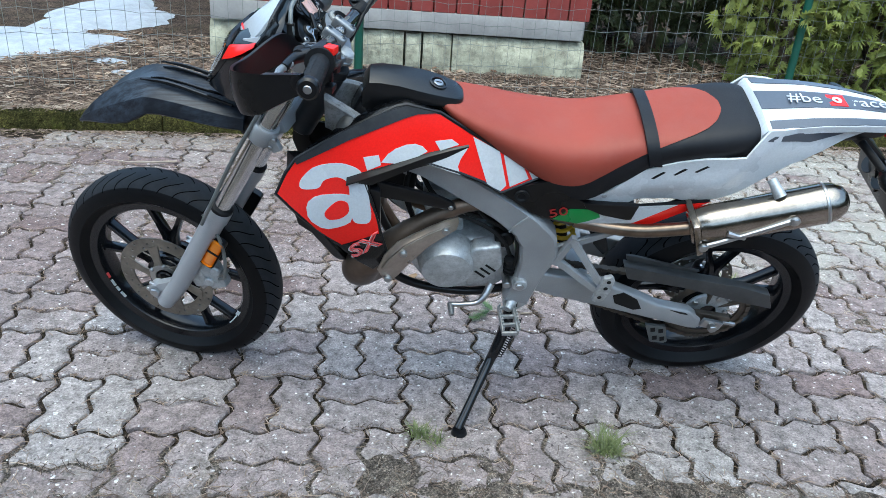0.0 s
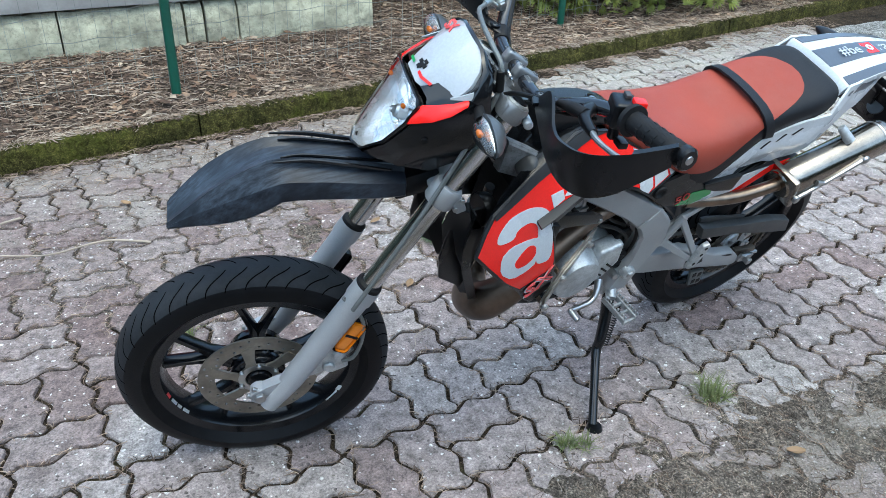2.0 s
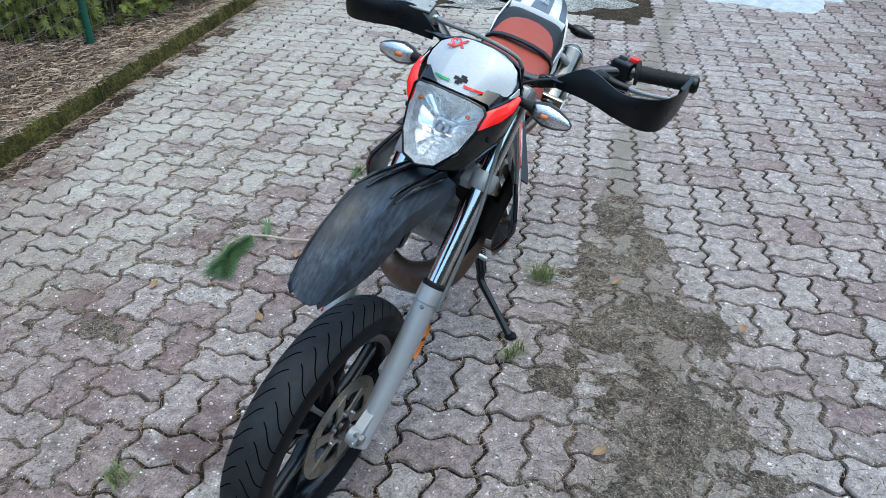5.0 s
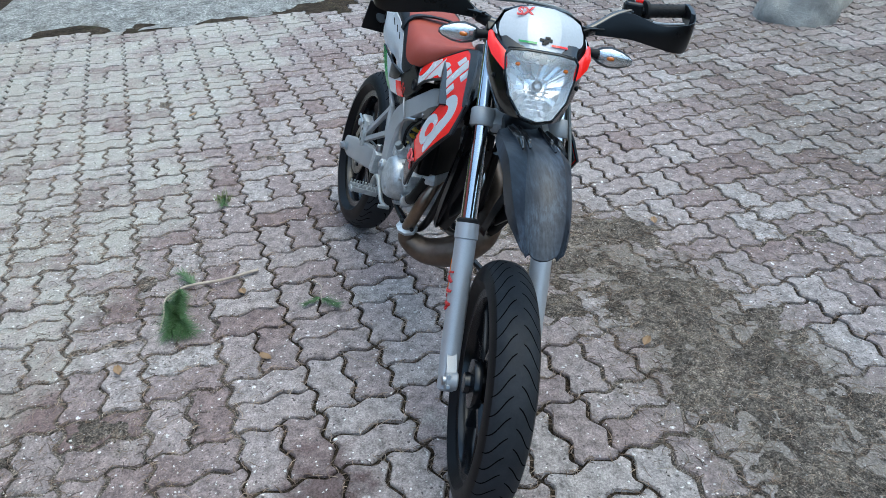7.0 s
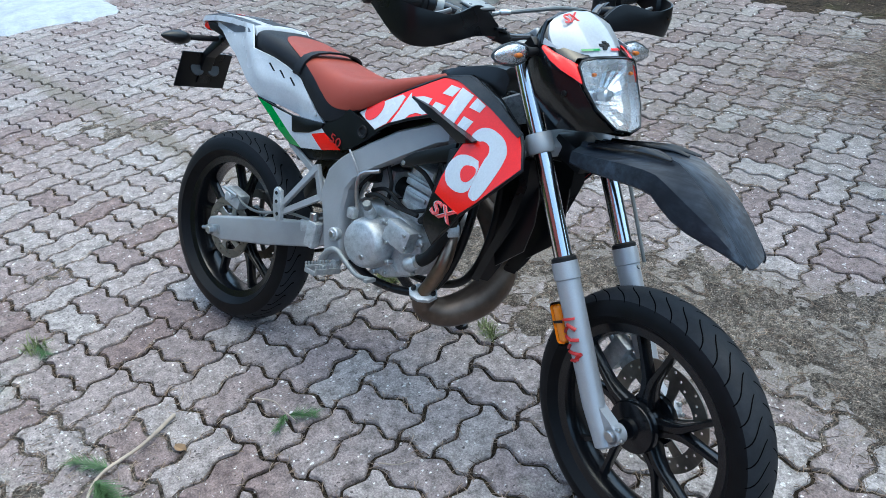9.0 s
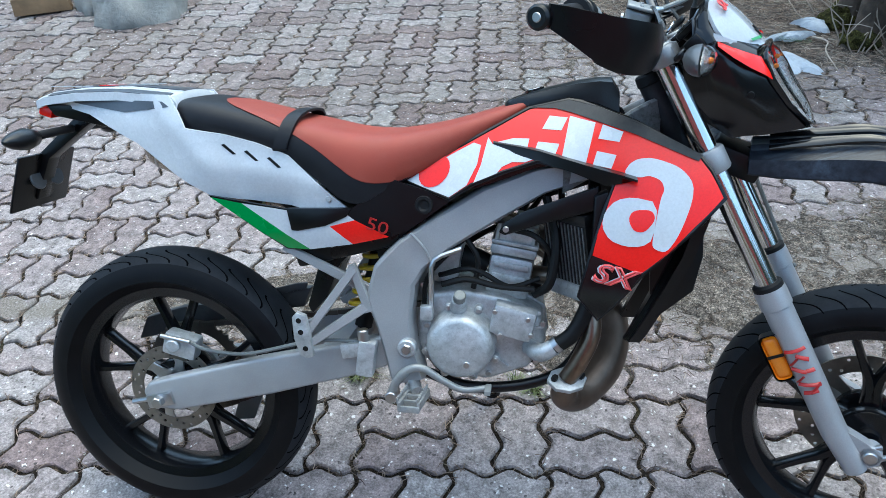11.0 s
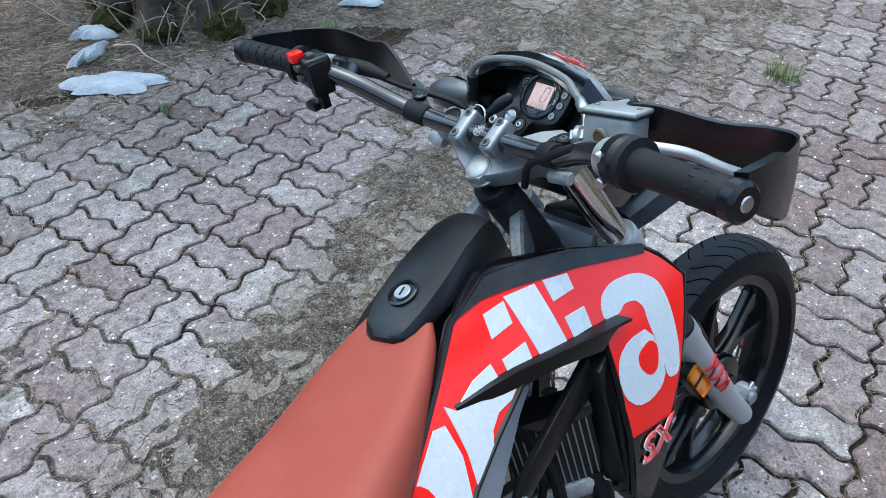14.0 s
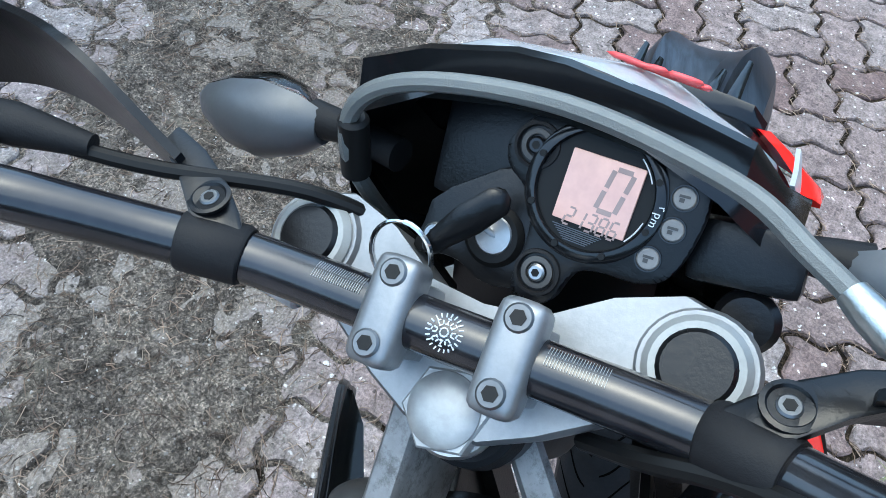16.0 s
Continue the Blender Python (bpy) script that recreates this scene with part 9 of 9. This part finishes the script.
sp5 = twig((0.97, 2.26, 0.008), [(0.03, 0.08, 0.0), (0.0, 0.0, 0.006), (-0.02, -0.05, 0.0)], 0.0025, "small green pine sprig on the paving")
sprig(sp5, (0.02, 0.05, 0.006), (-0.02, -0.04, 0.004), 110, 0.045, 14)
twig((0.15, -0.30, 0.006), [(0, 0, 0), (0.05, 0.03, 0.006), (0.07, 0.08, 0.004)], 0.002, "thin bare twig on the paving")
twig((1.1, -1.2, 0.008), [(-0.25, 0.05, 0), (-0.1, 0.0, 0.010), (0.08, 0.03, 0.008), (0.25, -0.04, 0.004)], 0.005, "pale bare twig on the paving")
twig((1.45, -1.45, 0.008), [(-0.18, -0.06, 0), (-0.02, 0.02, 0.012), (0.12, 0.0, 0.006)], 0.005, "pale bare twig on the paving")
# dead leaves and chips
for k, (x, y) in enumerate(((-0.35, 0.98), (0.35, 0.62), (0.10, -0.55), (-0.30, -0.62), (-0.5, 0.55), (1.3, 0.7), (0.9, -1.5), (-2.2, -0.9), (0.05, -1.0), (2.1, 0.6))):
    r = random.Random(k + 40)
    bm = bmesh.new()
    rows = []
    for t in range(6):
        q = t / 5
        w = 0.013 * math.sin(math.pi * (0.08 + 0.84 * q))
        rows.append([Vector((0.045 * (q - 0.5), v * w, 0.003 + 0.006 * abs(v) + 0.004 * q * q)) for v in (-1, -0.5, 0, 0.5, 1)] + [Vector((0.045 * (q - 0.5), v * w, 0.002 + 0.006 * abs(v) + 0.004 * q * q)) for v in (1, 0, -1)])
    skin(bm, rows)
    ob = part("dead_leaf", bm, LEAF, None)
    ob.matrix_world = pose(x, y, 0.003 if soil_cover(x, y) < 0.3 else 0.007, 0, 0, r.uniform(0, 360))
    tagged(ob, "dry brown fallen leaf on the ground", "leaf", "dead leaves")
r = random.Random(77)
verts, faces = [], []
while len(faces) < 8 * 30000:
    x, y = r.uniform(-1.7, 3.0), r.uniform(-1.7, 2.6)
    if r.random() > 0.06 + soil_cover(x, y) + (0.45 if -1.5 < y + 0.12 * math.sin(x * 7) < -0.62 else 0.0):
        continue
    s = r.uniform(0.0013, 0.0036) if r.random() < 0.93 else r.uniform(0.003, 0.0058)
    m = Matrix.Translation((x, y, max(0.0, ground_z(x, y)) + s * 0.3)) @ Euler((r.uniform(-0.5, 0.5), r.uniform(-0.5, 0.5), r.uniform(0, 6))).to_matrix().to_4x4()
    k = len(verts)
    for p in ((s, 0, 0), (0, s * 0.7, 0), (-s * 0.8, 0.2 * s, 0), (0.2 * s, -s * 0.8, 0), (0, 0, s * 0.6), (0, 0, -s * 0.5)):
        verts.append(tuple(m @ Vector(p)))
    for a, b in ((0, 1), (1, 2), (2, 3), (3, 0)):
        faces += [(k + a, k + b, k + 4), (k + b, k + a, k + 5)]
me = bpy.data.meshes.new("stone_chips")
me.from_pydata(verts, [], faces)
me.materials.append(STONE_CHIP)
tagged(new("stone_chips", me), "small gravel chips scattered on soil and stones", "gravel", kind="stuff")


# ---- snow, rock, tree, far edge of the yard ----
def patch_of_snow(x, y, z, rx, ry, h, seed, turn=0):
    bm = bmesh.new()
    rows = []
    for i in range(7):
        q = i / 6
        ring = []
        for j in range(40):
            a = 2 * math.pi * j / 40
            k = 1 + 0.55 * noise.noise(Vector((math.cos(a) * 1.6 + seed, math.sin(a) * 1.6, seed))) + 0.28 * noise.noise(Vector((math.cos(a) * 5, math.sin(a) * 5, seed * 2)))
            rr = k * (1 - q * 0.96)
            ring.append(Vector((rx * rr * math.cos(a), ry * rr * math.sin(a), h * (1 - (1 - q) ** 3) + 0.006 * noise.noise(Vector((rr * 9 * math.cos(a), rr * 9 * math.sin(a), seed))) * (q > 0) - 0.006 * (q == 0))))
        rows.append(ring)
    skin(bm, rows)
    ob = part("snow_patch", bm, SNOW, None)
    ob.matrix_world = pose(x, y, z, 0, 0, turn)
    return tagged(ob, "melting patch of old snow on the ground", "snow", "snow patches")


for k, (x, y, z, rx, ry, h, t) in enumerate(((3.0, -3.15, 0.115, 0.75, 0.42, 0.05, 20), (2.75, -4.3, 0.12, 0.40, 0.7, 0.05, 0), (2.15, -2.85, 0.115, 0.10, 0.06, 0.015, 0), (1.95, -2.62, 0.115, 0.09, 0.04, 0.012, 0), (0.97, 2.62, 0.01, 0.20, 0.085, 0.028, -48),
                                             (1.05, 2.92, 0.01, 0.11, 0.045, 0.025, 20), (1.20, 3.10, 0.01, 0.11, 0.07, 0.03, -40), (2.24, 2.40, 0.01, 0.12, 0.06, 0.02, -50), (1.55, 3.35, 0.02, 0.15, 0.08, 0.03, 0), (-6.5, 1.45, 0.0, 1.05, 0.75, 0.06, 0), (-5.78, 1.20, 0.004, 0.62, 0.55, 0.05, 30), (2.52, 2.28, 0.01, 0.07, 0.04, 0.02, 0))):
    patch_of_snow(x, y, z, rx, ry, h, k * 3.7 + 1, t)


def boulder(x, y, rx, ry, rz, turn, seed):
    bm = bmesh.new()
    bmesh.ops.create_icosphere(bm, subdivisions=4, radius=1)
    for v in bm.verts:
        p = v.co.copy()
        k = 1 + 0.28 * noise.noise(p * 1.3 + Vector((seed, 0, 0))) + 0.10 * noise.noise(p * 4 + Vector((0, seed, 0)))
        v.co = Vector((p.x * rx * k, p.y * ry * k, max(-0.3, p.z) * rz * k))
    ob = part("boulder", bm, ROCK, None)
    ob.matrix_world = pose(x, y, 0.02, 0, 0, turn)
    return tagged(ob, "grey boulder at the edge of the paving", "rock", "boulders")


boulder(-2.84, 3.24, 0.30, 0.24, 0.40, 10, 1.0)
boulder(-3.15, 3.55, 0.30, 0.28, 0.36, 60, 4.0)
logs = [(-3.56, 3.28, 30), (-3.64, 3.42, 50)]
for k, (x, y, t) in enumerate(logs):
    lg = thing("firewood", pose(x, y, 0.065 + 0.09 * k, 0, 0, t), "split piece of firewood lying beside the boulder", "firewood", "firewood")
    part("split_log", moved(slab([(-0.18, -0.05), (0.18, -0.06), (0.17, 0.05), (-0.17, 0.06)], -0.05, 0.05, 0.008), Matrix.Identity(4)), LEAF, lg)
bd = part("board", box((0, 0, 0), (0.34, 0.09, 0.025), (0, 0, 0), 0.003), GREY_WOOD, None)
bd.matrix_world = pose(-4.10, 2.95, 0.02, 0, 4, 30)
tagged(bd, "pale loose board lying on the paving", "board")
tree = thing("tree", Matrix.Translation((1.72, 3.05, 0)), "foot of a mossy many-stemmed tree at the edge of the paving", "tree")
r = random.Random(91)
for k in range(15):
    a = k * 2.4
    d = 0.09 + 0.34 * (k / 14) ** 0.6
    x, y, w = d * math.cos(a), d * math.sin(a), r.uniform(0.022, 0.050) * (1.5 - d)
    part("stem", tube([(x * 1.18, y * 1.18, -0.05), (x * 1.04, y * 1.04, 0.06), (x, y, 0.30), (x * 0.8 + r.uniform(-0.05, 0.05), y * 0.8, 0.9), (x * 0.5, y * 0.5, 1.8), (x * 0.3, y * 0.3, 2.6)], (w * 2.0, w * 1.3, w, w * 0.9, w * 0.7, w * 0.4), 10, 4), BARK, tree)
for k in range(9):
    a = k * 0.7 + 3.0
    bm = bmesh.new()
    bmesh.ops.create_icosphere(bm, subdivisions=3, radius=1)
    for v in bm.verts:
        p = v.co.copy()
        q = 1 + 0.5 * noise.noise(p * 2.2 + Vector((k, 0, 0))) + 0.2 * noise.noise(p * 7 + Vector((0, k, 0)))
        v.co = Vector((0.42 * math.cos(a) + 0.085 * p.x * q, 0.42 * math.sin(a) + 0.075 * p.y * q, 0.02 + 0.075 * max(-0.3, p.z) * q))
    part("moss_cushion", bm, MOSS, tree, "dark green moss on the roots")
bm = bmesh.new()
for k in range(70):
    a, d = r.uniform(0, 6.283), r.uniform(0.25, 0.55)
    x, y = d * math.cos(a), d * math.sin(a)
    tube([(x, y, 0.0), (x * 1.1 + r.uniform(-0.06, 0.06), y * 1.1 + r.uniform(-0.06, 0.06), r.uniform(0.05, 0.16)), (x * 1.2 + r.uniform(-0.12, 0.12), y * 1.2 + r.uniform(-0.12, 0.12), r.uniform(0.05, 0.30))], (0.004, 0.003, 0.0015), 5, 2, bm)
tagged(part("dead_twigs", bm, TWIG, tree), kind="stuff")
for k in range(6):
    a = k * 1.05 + 0.3
    part("limb", tube([(0.08 * math.cos(a), 0.08 * math.sin(a), 2.2 + 0.15 * k), (0.5 * math.cos(a), 0.5 * math.sin(a), 2.6 + 0.15 * k), (1.0 * math.cos(a), 1.0 * math.sin(a), 2.75 + 0.2 * k)], (0.04, 0.025, 0.008), 8, 3), BARK, tree)
verts, faces = [], []
for k in range(1500):
    a, rr = rng.uniform(0, 6.283), 1.2 * math.sqrt(rng.random())
    spray(verts, faces, Vector((rr * math.cos(a), rr * math.sin(a), 2.7 + 1.1 * rng.random() * (1.1 - rr / 1.6))), 0.12, 0)
me = bpy.data.meshes.new("crown")
me.from_pydata(verts, [], faces)
me.materials.append(THUJA_SHADED)
ob = new("crown", me)
ob.parent = tree

# pale gravel beyond the far end of the paving
sheet("gravel_area", -12.0, -4.3, -2.7, 0.3, 0.07, lambda x, y: 0.012 + 0.012 * field(x, y, 3.0, 9.0) - 0.07 * max(0.0, x + 4.82 + 0.35 * field(x, y, 1.3, 4.0)) - 0.07 * max(0.0, y + 0.30 + 0.5 * field(x, y, 1.3, 8.0)), earth_material("pale_gravel", (0.16, 0.165, 0.165), (0.50, 0.52, 0.53), (0.14, 0.125, 0.10)), "pale gravel beyond the paving", "gravel")

# unseen ring of woods far beyond the paving, added to darken the horizon
verts, faces = [], []
count = 180
for j in range(5):
    for i in range(count):
        a = 2 * math.pi * i / count
        r = 19.0 + 1.4 * noise.noise(Vector((math.cos(a) * 4, math.sin(a) * 4, j * 0.9))) + j * 0.25
        top = 6.0 + 2.2 * noise.noise(Vector((math.cos(a) * 9, math.sin(a) * 9, 3.0))) + 1.0 * noise.noise(Vector((math.cos(a) * 31, math.sin(a) * 31, 5.0)))
        verts.append((r * math.cos(a), r * math.sin(a), -0.1 + top * j / 4))
faces = [(j * count + i, j * count + (i + 1) % count, (j + 1) * count + (i + 1) % count, (j + 1) * count + i) for j in range(4) for i in range(count)]
me = bpy.data.meshes.new("backdrop")
me.from_pydata(verts, [], faces)
me.materials.append(surface("backdrop_woods", (0.040, 0.046, 0.030), 0.9, vary=0.6, grain=4, bump=0.6, blotch=1.2, depth=0.3))
tagged(new("backdrop", me), "unseen ring of dark woods added to dim the horizon round the yard", "woods", kind="structure")


# ---- paving: zigzag stones laid in pairs, each pair turned against the next ----
def stone_outline(x0, y0, w, h, r):
    """A stone of the straight lattice, bent to the zigzag, drawn in by the joint and a little chipped."""
    base = []
    short = (0.05, 0.19, 0.31, 0.69, 0.81, 0.95)
    long = (0.025, 0.095, 0.155, 0.345, 0.405, 0.595, 0.655, 0.845, 0.905, 0.975)
    fw, fh = (long, short) if w > h else (short, long)
    x1, y1 = x0 + w, y0 + h
    base += [(x0 + w * k, y0) for k in fw]
    base += [(x1, y0 + h * k) for k in fh]
    base += [(x1 - w * k, y1) for k in fw]
    base += [(x0, y1 - h * k) for k in fh]
    line = [bent(x, y) for x, y in base]
    out, n = [], len(line)
    for i in range(n):
        (ax, ay), (bx, by) = line[i - 1], line[(i + 1) % n]
        dx, dy = bx - ax, by - ay
        ln = math.hypot(dx, dy)
        d = JOINT + r.uniform(-0.0016, 0.0020)
        out.append((line[i][0] - dy / ln * d, line[i][1] + dx / ln * d))
    return out


def stone_mesh(verts, faces, outline, mx, my):
    """Top face, worn rounded edge and sides of one stone, about its middle."""
    b, n = len(verts), len(outline)
    for inset, z in ((0.0, -0.026), (0.0, -0.0045), (0.0045, 0.0)):
        for i, (x, y) in enumerate(outline):
            d = math.hypot(x - mx, y - my)
            verts.append(((x - mx) * (1 - inset / d), (y - my) * (1 - inset / d), z))
    for k in range(2):
        for i in range(n):
            j = (i + 1) % n
            faces.append((b + k * n + i, b + k * n + j, b + (k + 1) * n + j, b + (k + 1) * n + i))
    faces.append(tuple(b + 2 * n + i for i in range(n)))


pavement = thing("pavement", Matrix.Identity(4), "yard paved with worn reddish zigzag concrete stones", "pavement", kind="structure")
r = random.Random(21)
shared, rest_v, rest_f, near = {}, [], [], []
for i in range(-34, 30):
    for j in range(-24, 28):
        across = (i + j) % 2 == 0
        for half in (0, 1):
            w, h = (BLOCK, BLOCK / 2) if across else (BLOCK / 2, BLOCK)
            x0 = i * BLOCK + (0 if across else half * BLOCK / 2)
            y0 = j * BLOCK + (half * BLOCK / 2 if across else 0)
            mx, my = x0 + w / 2, y0 + h / 2
            gx, gy = lattice(mx, my)
            if gy < kerb_y(gx) + 0.06 or gx < -6.9 or gx > 4.5 or gy > 4.3:
                continue
            if gx > 0.0 and gy > 3.1 - 0.5 * gx + 0.10 * math.sin(gx * 5):
                continue
            if gx < -4.28 + 0.08 * math.sin(gy * 4) and gy < 0.25:
                continue
            near.append((math.hypot(gx * 0.9, gy - 0.05), i % 2, j % 2, half, across, x0, y0, w, h, mx, my, gx, gy))
near.sort()
for k, (d, pi, pj, half, across, x0, y0, w, h, mx, my, gx, gy) in enumerate(near):
    z = r.uniform(-0.0030, 0.0016)
    tx, ty = r.uniform(-0.7, 0.7), r.uniform(-0.7, 0.7)
    m = pose(gx, gy, z, tx, ty, math.degrees(PAVE_TURN) + r.uniform(-0.6, 0.6))
    key = (pi, pj, half, across, r.randrange(4))
    if key not in shared:
        verts, faces = [], []
        stone_mesh(verts, faces, stone_outline(x0, y0, w, h, r), mx, my)
        me = bpy.data.meshes.new("paving_stone")
        me.from_pydata(verts, [], faces)
        me.materials.append(PAVER)
        me.polygons.foreach_set("use_smooth", [True] * len(me.polygons))
        me.set_sharp_from_angle(angle=radians(35))
        shared[key] = me
    me = shared[key]
    if k < 300:
        ob = new("paving_stone", me)
        ob.parent = pavement
        ob.matrix_basis = m
    else:
        b = len(rest_v)
        rest_v += [tuple(m @ v.co) for v in me.vertices]
        rest_f += [tuple(b + q for q in p.vertices) for p in me.polygons]
me = bpy.data.meshes.new("far_paving_stones")
me.from_pydata(rest_v, [], rest_f)
me.materials.append(PAVER_REST)
ob = new("far_paving_stones", me)
ob.parent = pavement
tagged(ob, "worn reddish zigzag concrete stones", kind="stuff")
